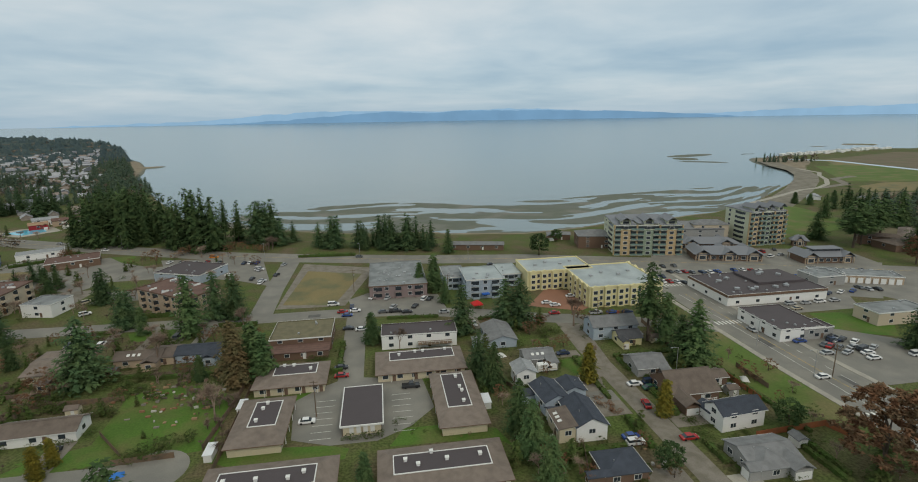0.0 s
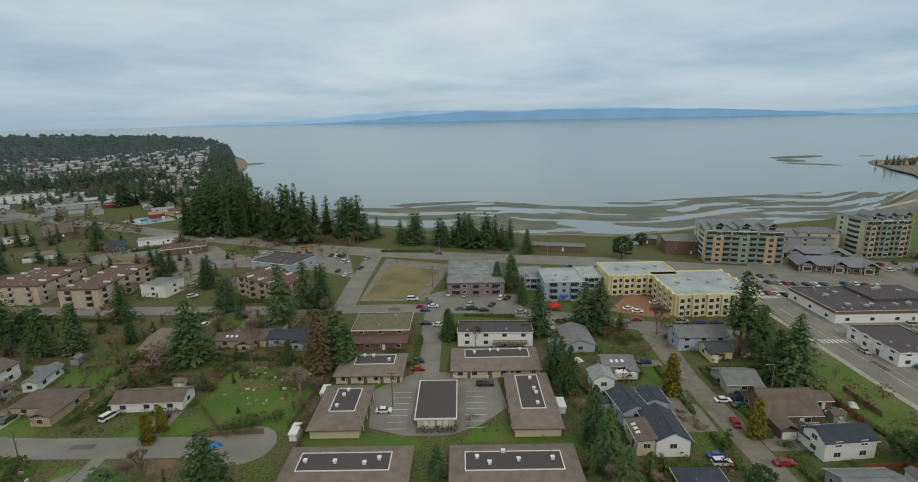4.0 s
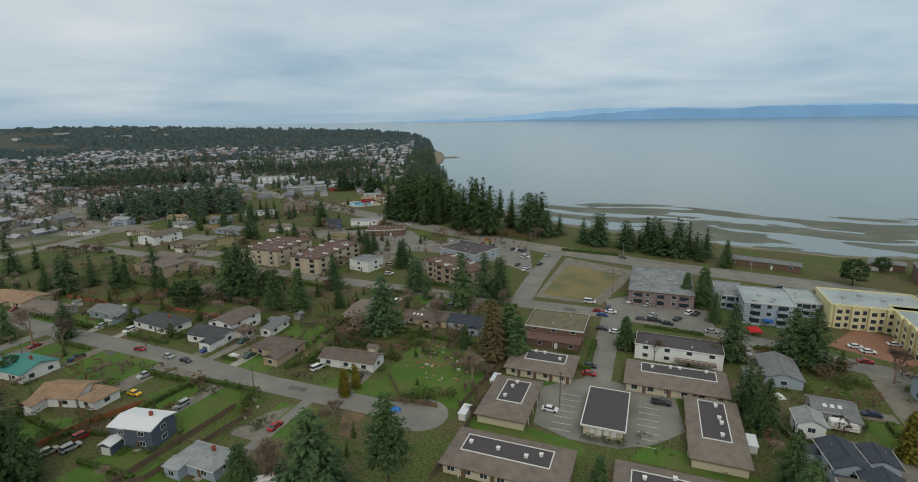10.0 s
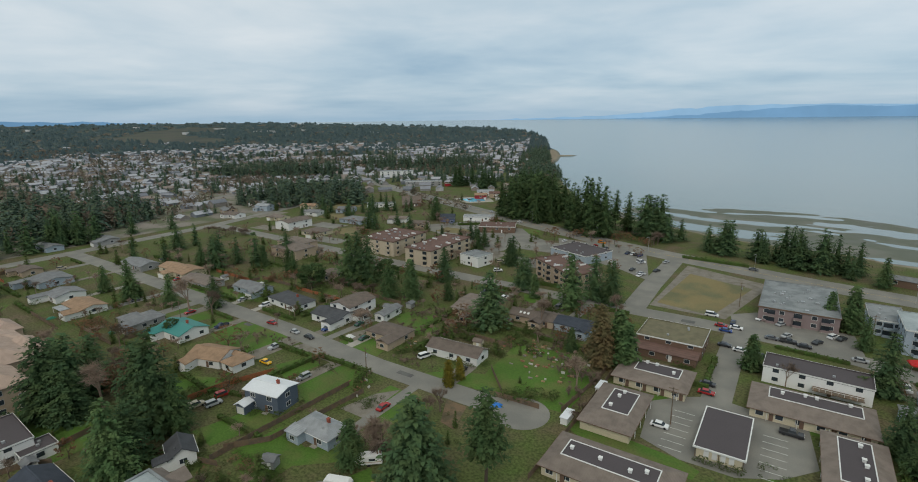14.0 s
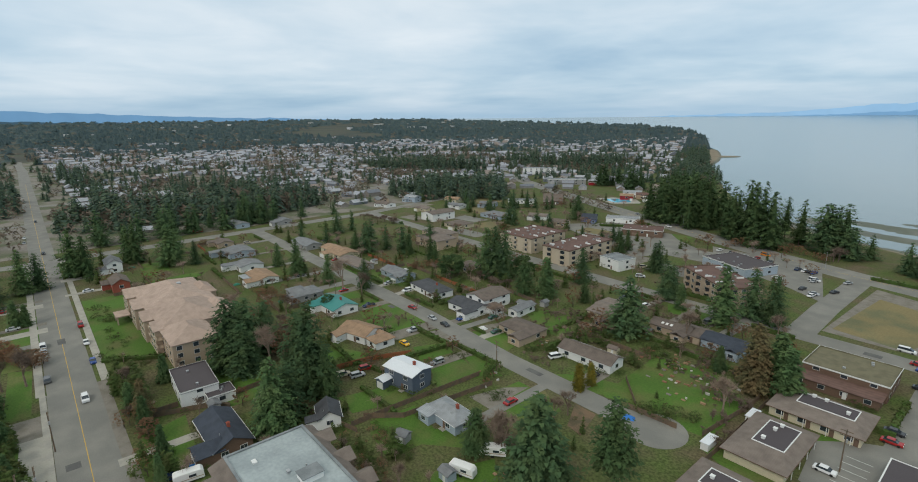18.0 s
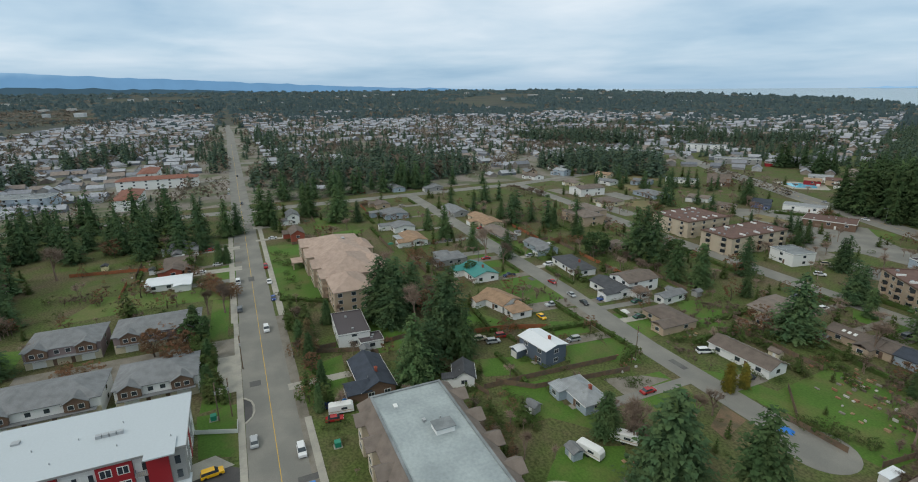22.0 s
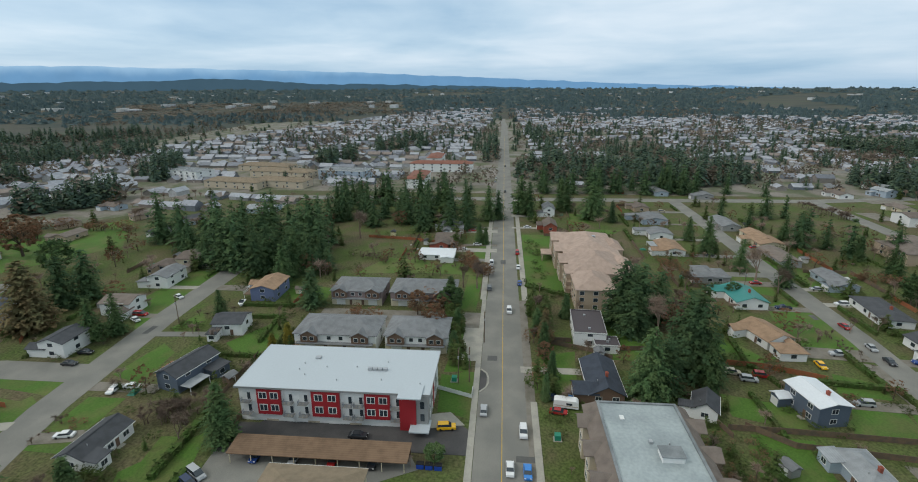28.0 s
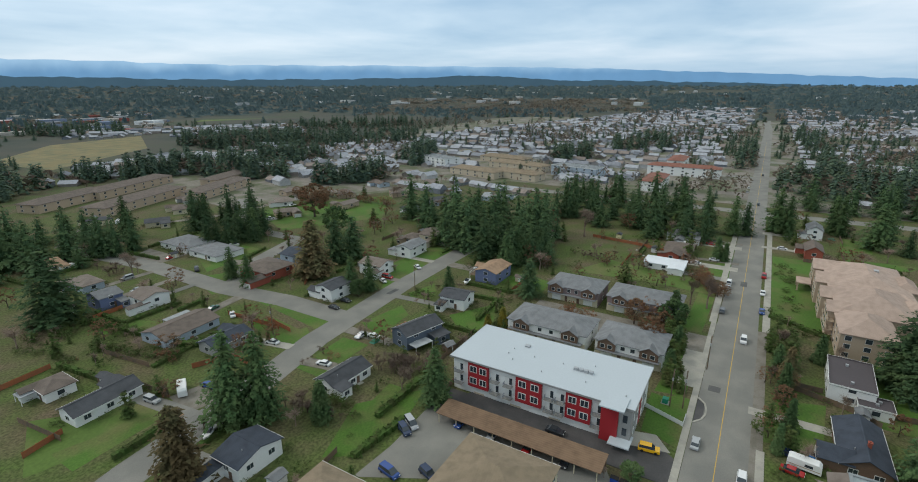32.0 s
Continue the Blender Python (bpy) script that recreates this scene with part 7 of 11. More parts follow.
# resort pavilions and the shopping arcade along the highway
def pavilion(x, y, rot, w, d, gables, label):
    """A long low timber pavilion under a grey roof with cross gables on both sides."""
    root = thing("pavilion", pose(x, y, 0, 0, 0, rot), label, "pavilion", "pavilions")
    FOOT.append((x, y, w / 2 + 1.5))
    bm = bmesh.new()
    box(bm, 0, 0, 0, w - 2.4, d - 2.4, 3.6)
    part("wall", bm, WALLS["brown"], root)
    bm = bmesh.new()
    roof_mesh(bm, "hip", w, d, 3.6, 3.0)
    part("roof", bm, TOWER_ROOF, root)
    for u, gw in gables:
        bm = bmesh.new()
        roof_mesh(bm, "gable", d * 1.12, gw, 3.7, 2.7)
        bmesh.ops.rotate(bm, verts=bm.verts, cent=(0, 0, 0), matrix=Matrix.Rotation(radians(90), 3, "Z"))
        bmesh.ops.translate(bm, verts=bm.verts, vec=(u, 0, 0))
        part("gable_roof", bm, TOWER_ROOF, root)
        for sy in (-1, 1):
            put("gable_front", box_mesh("gable_front", gw * 0.5, 0.3, 4.6, WALLS["tan"]), root, pose(u, sy * d * 0.47, 0), "tan timber gable front")
            for sx in (-1, 1):
                put("post", box_mesh("pavilion_post", 0.35, 0.35, 3.7, WALLS["tan"]), root, pose(u + sx * gw * 0.42, sy * d * 0.52, 0))
        window_on(root, u, -d * 0.47 - 0.16, 0.8, -90, gw * 0.36, 2.0)
    n = int(w / 4)
    for i in range(n):
        window_on(root, (i + 0.5 - n / 2) * (w - 3) / n, -d / 2 + 1.2, 0.9, -90, 2.2, 1.7)
    return root


pavilion(191.5, 254.5, -16, 38, 17, ((-14, 9), (0, 8), (13, 9)), "low brown beach pavilion with grey cross-gabled roofs beside the highway")
pavilion(196.0, 277.0, -14, 36, 13, ((-11, 9), (9, 9)), "low grey-roofed resort hall between the towers")
pav = pavilion(238.5, 238.0, -8, 29, 14, ((-10, 8), (10, 7)), "low brown lodge with a long grey roof and raised ridge")
put("raised_wall", box_mesh("raised_wall", 15.0, 5.0, 1.6, GLASS), pav, pose(1, 0.5, 5.4), "glazed clerestory under the raised roof")
put("raised_roof", box_mesh("pavilion_raised_roof", 17.0, 7.0, 0.3, TOWER_ROOF), pav, pose(1, 0.5, 7.0), "flat grey raised roof")
pavilion(252.5, 269.0, -30, 10, 6, ((0, 4),), "small brown kiosk with a grey roof by the playing field")
house(302, 262, -36, 24, 9, 5.2, "hip", 1.6, "brown", "brown", "brown two-storey motel with white balcony rails", "", "buildings", "building", "building")
house(328, 268, 40, 30, 9, 4.8, "hip", 1.6, "brown", "taupe", "long brown two-storey motel beside the pines", "", "buildings", "building", "building")
arcade = house(229, 204, -22, 30, 11, 3.6, "flat", 0.0, "tan", "gravel", "shopping arcade with a pale green-grey canopy roof", "", "buildings", "building", "building")
for k in range(9):
    put("arch", box_mesh("arcade_arch", 2.2, 0.25, 2.6, WALLS["white"]), arcade, pose(-12.8 + 3.2 * k, -5.7, 0), "white arcade panel")
house(215, 211, -22, 13, 10, 3.8, "flat", 0.0, "brown", "gravel", "brown timber shop with a worn grey flat roof", "", "buildings", "building", "building")
area([(150, 259), (160, 278), (214, 270), (246, 262), (268, 246), (264, 226), (214, 243)], ASPHALT, "asphalt forecourt round the beach pavilions", "car_park", 0.0362)
for k, (x, y, rot, c) in enumerate(((214, 256, 40, "white"), (219, 259, 100, "red"), (225, 251, 15, "silver"), (217, 249, 20, "white"), (230, 262, 60, "black"))):
    car("suv" if k % 2 else "sedan", c, x, y, rot, "parked beside the pavilion")
# beach houses and sheds by the bay
for k, (x, y, c, rr) in enumerate([(402, 420, "white", "pale"), (430, 396, "cream", "grey"), (418, 372, "white", "grey"), (452, 380, "grey", "pale"), (470, 350, "brown", "brown"), (440, 340, "white", "char"), (492, 372, "cream", "taupe")]):
    house(x, y, 40, 13, 9, 3.0, "gable", 1.8, c, rr, "small house among trees by the bay")
bm = bmesh.new()
for k in range(34):
    box(bm, 760 + 9.5 * k + random.uniform(-3, 3), 862 + 3.0 * k + random.uniform(-14, 14), -0.3, random.uniform(6, 12), random.uniform(6, 9), random.uniform(3.5, 6))
tagged(new("far_cottages", mesh_of("far_cottages", bm, WHITE)), "row of white cottages along the far spit", "houses", "", "stuff")
STONY = material("stony_shore", (0.215, 0.195, 0.160), 0.95, 0.3, 0.12, 1.5, 0.4, second=(0.150, 0.140, 0.105), mix=(0.42, 0.6))
MARSH = material("brown_saltmarsh", (0.150, 0.118, 0.078), 0.95, 0.3, 0.03, 0.6, 0.3, second=(0.118, 0.112, 0.062), mix=(0.42, 0.62))
area([(654, 690), (700, 640), (724, 588), (700, 545), (622, 498), (575, 505), (550, 538), (600, 610)], FIELD, "green coastal meadow behind the bay", "meadow", 0.04)
area([(518, 483), (571, 501), (615, 494), (640, 470), (546, 436), (495, 449)], DRY_GRASS, "tan dry grass behind the bay", "dry_lot", 0.045)
area([(762, 775), (745, 680), (737, 590), (760, 500), (1000, 560), (1260, 800), (1150, 930), (860, 815)], MARSH, "brown saltmarsh beyond the creek", "saltmarsh", 0.05)
area([(360, 345), (470, 440), (500, 440), (545, 430), (640, 465), (760, 480), (640, 300), (420, 200), (300, 232), (330, 290)], MARSH, "brown scrubby ground between houses by the bay", "scrub_ground", 0.012)
road(15.0, [(700, 800), (746, 752), (738, 670), (730, 585), (748, 480)], material("creek_water", (0.30, 0.34, 0.34), 0.12, 0.1, 0.1, 1.0, spec=0.5), "pale tidal creek through the saltmarsh", "creek", 0.08)
road(5.0, [(329, 411), (381, 440), (439, 474), (465, 481), (500, 505), (534, 542), (560, 580), (585, 606), (600, 660)], CONCRETE, "pale gravel path along the bay", "path_bay", 0.075)
road(9.0, [(465, 481), (520, 500), (548, 545), (590, 560)], GRAVEL, "looping gravel car park by the bay", "path_loop", 0.065)
road(26, [(345, 398), (372, 420), (440, 478), (505, 540), (548, 588), (582, 640), (606, 704), (640, 770)], STONY, "stony tan shore strip with dry grass", "shore_strip", 0.045)
# darker repairs in the asphalt, and a kerbed bulb-out on the main road
PATCH = material("patched_asphalt", (0.095, 0.093, 0.09), 0.85, 0.2, 0.3, 4.0, second=(0.12, 0.118, 0.11))
for k, (x, y, w, d) in enumerate([(-71, -1.5, 3.0, 6.0), (-79, 0.5, 1.8, 9.0), (-64, 4.5, 2.2, 4.0), (-140, -2, 3, 3), (-230, 1, 6, 2.4), (-96, 6.5, 2.0, 4.4), (-178, 112.5, 4, 2), (-98, 114.5, 6, 2), (-250, 121, 5, 2.4), (-30, 208, 5, 3), (-80, -111.5, 5, 2), (-150, -120, 6, 2), (133, 150, 3, 7), (138, 120, 2, 9)]):
    area([(x - w / 2, y - d / 2), (x + w / 2, y - d / 2), (x + w / 2, y + d / 2), (x - w / 2, y + d / 2)], PATCH, "darker patched asphalt in the road", "road_patch", 0.066)
bm = bmesh.new()
ribbon(bm, [(-133.4, -5.2), (-131.4, -3.5), (-129.0, -2.9), (-126.2, -2.9), (-123.8, -3.5), (-121.6, -5.2)], 0.5, -0.1, 0.17)
struct("kerb", bm, CONCRETE, "pale concrete kerb of a pavement bulb-out", "pavement")
area([(-133, -5.3), (-122, -5.3), (-124.2, -3.4), (-130.6, -3.4)], NEW_ASPHALT, "dark paving inside the bulb-out", "bulb_out", 0.13)
for k, (x, y, rot, w, d, e, wall, roof) in enumerate([(-352, 262, 0, 15, 10, 2.8, "cream", "taupe"), (-346, 292, 20, 16, 10, 2.8, "white", "grey"), (-396, 250, 0, 16, 11, 2.8, "white", "brown"), (-402, 284, 10, 15, 10, 4.6, "paleblue", "pale"),
                                              (-424, 262, 0, 14, 10, 2.8, "tan", "grey"), (-430, 300, 15, 16, 10, 2.8, "white", "pale"), (-375, 312, 25, 15, 9, 2.8, "cream", "tan"), (-404, 328, 30, 16, 10, 2.8, "white", "grey"),
                                              (-440, 335, 20, 18, 10, 4.6, "white", "pale"), (-262, 306, 25, 15, 10, 2.8, "white", "taupe"), (-236, 300, 20, 14, 9, 2.8, "beige", "brown"), (-332, 318, 30, 16, 10, 2.8, "paleblue", "grey")]):
    house(x, y, rot, w, d, e, "gable", 1.6, wall, roof, f"{wall if wall != 'paleblue' else 'pale blue'} house with a {WORDS.get(roof, roof)} gable roof near the highway")
for k, (x, y, w, d, m) in enumerate([(-225, 264, 34, 12, ASPHALT), (-188, 264, 26, 12, ASPHALT), (-150, 254, 18, 22, GRAVEL), (-122, 252, 24, 18, ASPHALT), (-300, 266, 26, 16, ASPHALT), (-335, 236, 20, 14, GRAVEL), (-262, 232, 26, 14, ASPHALT),
                                     (-270, 262, 22, 26, DRY_GRASS), (-320, 296, 30, 22, DRY_GRASS), (-360, 336, 40, 26, DRY_GRASS), (-415, 310, 24, 20, GRAVEL), (-130, 290, 44, 26, ASPHALT), (-205, 300, 22, 16, DRY_GRASS), (-380, 272, 12, 30, GRAVEL)]):
    area([(x - w / 2, y - d / 2), (x + w / 2, y - d / 2 + 1.5), (x + w / 2 + 1, y + d / 2), (x - w / 2, y + d / 2 - 1)], m, {"asphalt": "asphalt yard and parking", "gravel_drive": "pale gravel yard"}.get(m.name, "dry tan grass plot"), "yard", 0.048 + 0.0011 * k)
road(2.6, [(-16, 8.6), (-185, 8.6)], GRAVEL, "trodden gravel verge along the main road", "verge", 0.058)


# ---------- by the blue and white block ----------
def market_tent(x, y, rot):
    root = thing("market_tent", pose(x, y, 0, 0, 0, rot), "bright red pointed canopy tent in the car park", "tent")
    bm = bmesh.new()
    a = [bm.verts.new((i * 2.2, j * 2.2, 2.3)) for i, j in ((-1, -1), (1, -1), (1, 1), (-1, 1))]
    b = [bm.verts.new((i * 2.2, j * 2.2, 1.9)) for i, j in ((-1, -1), (1, -1), (1, 1), (-1, 1))]
    t = bm.verts.new((0, 0, 3.7))
    for i in range(4):
        bm.faces.new((a[i], a[(i + 1) % 4], t))
        bm.faces.new((b[i], b[(i + 1) % 4], a[(i + 1) % 4], a[i]))
    part("canopy", bm, material("red_canvas", (0.50, 0.02, 0.02), 0.7), root)
    for i in (-1, 1):
        for j in (-1, 1):
            put("leg", box_mesh("tent_leg", 0.08, 0.08, 1.95, METAL), root, pose(i * 2.1, j * 2.1, 0))


market_tent(38.5, 203.5, 10)
ob = new("awning", box_mesh("awning", 3.4, 2.0, 0.5, material("blue_canvas", (0.03, 0.12, 0.45), 0.7)))
ob.matrix_basis = pose(44.5, 213.4, 2.5)
tagged(ob, "blue fabric awning over an entrance", "awning")
hr = random.Random(8)
for x, y in ((-160, -302), (-186, -322), (-216, -256), (-236, -282), (-262, -304), (-252, -238), (-278, -262), (-302, -232), (-292, -192), (-264, -187), (-322, -266), (-206, -344), (-142, -334), (-345, -232)):
    wall, roof = hr.choice(("white", "cream", "paleblue", "tan", "grey")), hr.choice(("grey", "brown", "char", "taupe"))
    house(x, y, hr.choice((0, 60, 70, 150)), hr.uniform(13, 17), hr.uniform(9, 11), 2.8, hr.choice(("gable", "hip")), 1.6, wall, roof, f"{wall if wall != 'paleblue' else 'pale blue'} house with a {WORDS.get(roof, roof)} roof among trees near the park")
area([(144.5, 172.6), (196, 172.6), (204, 186), (201, 214), (141.5, 216)], ASPHALT, "worn grey car park between the shops", "car_park", 0.0455)
# long shop by the crossing, with plant on its dark roof
shop = house(167.0, 199.0, 0, 48.0, 29.0, 4.8, "flat", 0.0, "white", "dark", "long white shop building with dark flat roofs", "", "buildings", "building", "building")
put("raised_roof", box_mesh("raised_roof", 24.0, 17.0, 1.0, ROOFS["dark"]), shop, pose(10.5, 4.5, 4.85), "raised dark roof section")
put("fascia", box_mesh("shop_fascia", 47.6, 0.3, 1.1, WALLS["brown"]), shop, pose(0, -14.6, 3.9), "dark brown fascia band")
put("side_fascia", box_mesh("shop_side_fascia", 0.3, 28.6, 1.1, WALLS["brown"]), shop, pose(-24.1, 0, 3.9), "dark brown fascia band")
for ux, uy in ((-15, -8), (-9, -10), (-6, -8.5), (-16, 3), (-10, 6), (3, -9), (9, -8)):
    put("roof_unit", box_mesh("shop_roof_unit", 1.6, 2.0, 0.9, METAL), shop, pose(ux, uy, 4.9, 0, 0, ux * 7))
for ux, uy in ((7, 7), (9.5, 8.5), (15, 4)):
    put("roof_unit", box_mesh("shop_roof_unit", 1.6, 2.0, 0.9, METAL), shop, pose(ux, uy, 5.85, 0, 0, uy * 9))

# ---------- houses ----------
house(82.5, 167.9, 0, 17.9, 10.2, 4.9, "gable", 2.6, "paleblue", "grey", "pale blue two-storey house with a grey shingle gable roof and chimney", "c")
house(85.2, 160.1, 0, 9.0, 8.0, 2.8, "gable", 2.0, "yellow", "char", "yellow single-storey house with a charcoal shingle gable roof", "")
house(81.6, 140.1, 0, 10.9, 10.8, 2.7, "gable", 2.2, "grey", "grey", "grey single-storey house with a grey shingle gable roof", "")
house(85.8, 125.3, 0, 15.0, 13.8, 2.8, "gable", 4.2, "brown", "brown", "brown single-storey house with a brown shingle gable roof", "")
house(97.4, 128.6, 0, 7.4, 5.9, 2.6, "gable", 1.2, "brown", "brown", "brown single-storey house with a brown shingle gable roof", "")
house(89.7, 108.4, -175, 13.7, 7.8, 4.6, "gable", 2.2, "white", "navy", "white two-storey house with a dark blue shingle gable roof", "d")
house(84.3, 90.9, -90, 9.0, 8.4, 2.7, "hip", 2.0, "grey", "grey", "grey single-storey house with a grey shingle hip roof", "")
house(85.8, 93.4, 0, 13.9, 9.8, 2.8, "gable", 1.6, "grey", "grey", "grey single-storey house with a grey shingle gable roof", "")
house(50.9, 95.0, -90, 9.0, 10.9, 2.8, "hip", 2.2, "brown", "navy", "brown single-storey house with a dark blue shingle hip roof", "")
house(49.5, 113.3, -90, 13.3, 9.0, 4.2, "gable", 2.4, "white", "navy", "white two-storey house with a dark blue shingle gable roof", "")
house(44.5, 125.5, -83, 11.4, 8.4, 4.0, "gable", 1.8, "paleblue", "navy", "pale blue single-storey house with a dark blue shingle gable roof", "")
house(52.2, 129.4, 90, 7.8, 7.8, 2.9, "gable", 1.5, "paleblue", "navy", "pale blue single-storey house with a dark blue shingle gable roof", "")
house(43.4, 111.9, -90, 9.5, 5.5, 4.0, "shed", 0.7, "cream", "brown", "cream single-storey house with a brown shingle shed roof", "k")
house(41.0, 140.0, -90, 7.7, 7.0, 4.2, "gable", 1.6, "white", "pale", "white two-storey house with a pale grey shingle gable roof", "")
house(48.9, 151.4, 0, 10.8, 8.4, 2.8, "gable", 1.6, "grey", "grey", "grey single-storey house with a grey shingle gable roof", "k")
house(40.3, 171.4, -90, 16.5, 11.0, 2.8, "gable", 1.8, "paleblue", "grey", "pale blue single-storey house with a grey shingle gable roof", "")
house(11.3, 174.7, -2, 27.0, 10.6, 5.2, "flat", 0.0, "white", "dark", "white two-storey building with a dark flat roof", "d", "buildings", "building", "building")
house(-91.2, 134.5, 3, 20.6, 8.9, 2.7, "gable", 1.9, "white", "brown", "white single-storey house with a brown shingle gable roof", "")
house(-151.8, 145.4, 90, 16.3, 12.2, 4.9, "gable", 1.6, "white", "brown", "white two-storey house with a brown shingle gable roof", "")
house(-152.0, 134.4, 0, 16.6, 10.4, 2.9, "gable", 1.6, "white", "char", "white single-storey house with a charcoal shingle gable roof", "")
house(-181.4, 136.9, -5, 21.9, 10.9, 2.8, "hip", 1.4, "white", "char", "white single-storey house with a charcoal shingle hip roof and chimney", "c")
house(-121.2, 134.0, -0, 16.2, 10.7, 2.7, "hip", 1.6, "tan", "brown", "tan single-storey house with a brown shingle hip roof", "")
house(-135.1, 148.7, -85, 13.2, 5.5, 2.8, "gable", 1.0, "white", "grey", "white single-storey house with a grey shingle gable roof", "")
house(-191.1, 93.2, 1, 17.0, 12.3, 2.9, "gable", 2.0, "white", "teal", "white single-storey house with a teal metal gable roof and chimney", "c")
house(-159.9, 87.1, 16, 14.4, 11.0, 2.8, "gable", 1.9, "white", "tan", "white single-storey house with a tan shingle gable roof", "")
house(-148.4, 88.5, -89, 8.7, 7.2, 2.7, "hip", 1.3, "white", "tan", "white single-storey house with a tan shingle hip roof", "")
house(-119.3, 80.2, 10, 12.9, 9.0, 5.6, "gable", 1.0, "navy", "white", "dark blue two-storey house with a white metal gable roof and chimney", "c")
house(-95.3, 77.2, 0, 13.5, 8.0, 2.8, "hip", 1.8, "paleblue", "pale", "pale blue single-storey house with a pale grey shingle hip roof", "c")
house(-276.2, 137.1, 0, 22.0, 10.4, 2.7, "gable", 1.6, "cream", "tan", "cream single-storey house with a tan shingle gable roof", "")
house(-304.5, 131.0, 0, 23.0, 10.9, 2.7, "gable", 1.6, "grey", "grey", "grey single-storey house with a grey shingle gable roof", "")
house(-243.3, 132.0, 0, 23.0, 10.6, 2.7, "gable", 1.4, "grey", "taupe", "grey single-storey house with a taupe shingle gable roof", "")
house(-211.8, 138.7, 0, 19.5, 9.6, 2.7, "gable", 1.6, "paleblue", "grey", "pale blue single-storey house with a grey shingle gable roof", "")
house(-216.2, 87.8, 0, 15.0, 8.0, 2.8, "hip", 1.6, "grey", "grey", "grey single-storey house with a grey shingle hip roof", "")
house(-109.5, 173.5, 0, 11.9, 16.0, 2.7, "gable", 1.6, "cream", "taupe", "cream single-storey house with a taupe shingle gable roof", "")
house(-83.7, 175.8, 0, 15.5, 8.0, 2.7, "gable", 1.7, "tan", "brown", "tan single-storey house with a brown shingle gable roof", "k")
house(-76.3, 177.3, 0, 9.0, 10.6, 2.7, "gable", 1.4, "tan", "brown", "tan single-storey house with a brown shingle gable roof", "")
house(-64.9, 177.0, 0, 14.8, 9.7, 2.8, "gable", 1.6, "paleblue", "navy", "pale blue single-storey house with a dark blue shingle gable roof", "")
house(-30.6, 182.4, 0, 21.3, 17.1, 5.0, "flat", 0.0, "brown", "moss", "brown two-storey building with a mossy flat roof", "", "buildings", "building", "building")
house(-31.7, 172.2, 0, 23.0, 9.5, 2.7, "shed", 0.4, "brown", "rust", "brown single-storey house with a reddish brown shingle shed roof", "")
apartment(-207.9, 237.7, 90, 31.8, 25.8, 3, "beige", "rust", "beige three-storey apartment block with balconies and a flat roof", "swen")
apartment(-172.0, 235.9, 90, 40.3, 18.4, 3, "beige", "rust", "beige three-storey apartment block with balconies and a flat roof", "swen")
house(-145.7, 235.4, -11, 13.6, 12.6, 5.6, "flat", 0.0, "white", "gravel", "white two-storey building with a grey gravel flat roof", "", "buildings", "building", "building")
apartment(-90.0, 230.5, -36, 33.0, 17.0, 3, "tan", "rust", "tan three-storey apartment block with balconies and a flat roof", "sew")
house(-101.0, 279.0, -22, 27.5, 22.0, 4.5, "flat", 0.0, "paleblue", "dark", "pale blue two-storey building with a dark flat roof", "", "buildings", "building", "building")
house(-317.4, 248.2, 90, 23.0, 16.0, 5.6, "gable", 1.6, "white", "brown", "white two-storey house with a brown shingle gable roof", "")
house(-283.4, 241.1, 0, 17.7, 15.4, 2.7, "hip", 1.4, "cream", "brown", "cream single-storey house with a brown shingle hip roof", "")
house(-290.1, 286.9, 0, 23.0, 16.0, 2.8, "hip", 1.6, "paleblue", "grey", "pale blue single-storey house with a grey shingle hip roof", "")
house(-249.4, 193.1, 0, 23.0, 16.0, 5.6, "hip", 2.2, "tan", "taupe", "tan two-storey house with a taupe shingle hip roof", "")
house(-258.9, 203.7, 0, 23.0, 14.0, 6.0, "hip", 2.0, "tan", "taupe", "tan two-storey house with a taupe shingle hip roof", "")
house(-113.3, 179.9, 0, 9.1, 9.8, 2.7, "hip", 1.5, "cream", "taupe", "cream single-storey house with a taupe shingle hip roof", "")
house(-197.4, 176.0, 0, 9.9, 8.0, 2.7, "hip", 1.3, "beige", "brown", "beige single-storey house with a brown shingle hip roof", "")
apartment(5.9, 243.0, 0, 26.4, 38.9, 2, "mauve", "gravel", "mauve two-storey apartment block with balconies and a flat roof", "s")
apartment(33.4, 239.6, 0, 10.6, 19.1, 2, "paleblue", "gravel", "pale blue two-storey apartment block with balconies and a flat roof", "s")
apartment(44.7, 225.3, 0, 17.3, 20.5, 3, "paleblue", "wet", "pale blue three-storey apartment block with balconies and a flat roof", "s")
apartment(60.5, 238.7, 0, 9.8, 17.8, 2, "paleblue", "wet", "pale blue two-storey apartment block with balconies and a flat roof", "s")
house(147.1, 160.5, -90, 22.5, 18.0, 4.6, "flat", 0.0, "white", "dark", "white two-storey building with a dark flat roof", "", "buildings", "building", "building")
house(153.6, 153.1, 0, 12.1, 7.8, 4.2, "flat", 0.0, "grey", "dark", "grey two-storey building with a dark flat roof", "", "buildings", "building", "building")
house(196.3, 160.3, -90, 10.8, 23.6, 5.0, "flat", 0.0, "beige", "gravel", "beige two-storey building with a grey gravel flat roof", "", "buildings", "building", "building")
house(207.8, 205.7, 0, 14.7, 12.5, 4.5, "flat", 0.0, "grey", "gravel", "grey two-storey building with a grey gravel flat roof", "", "buildings", "building", "building")
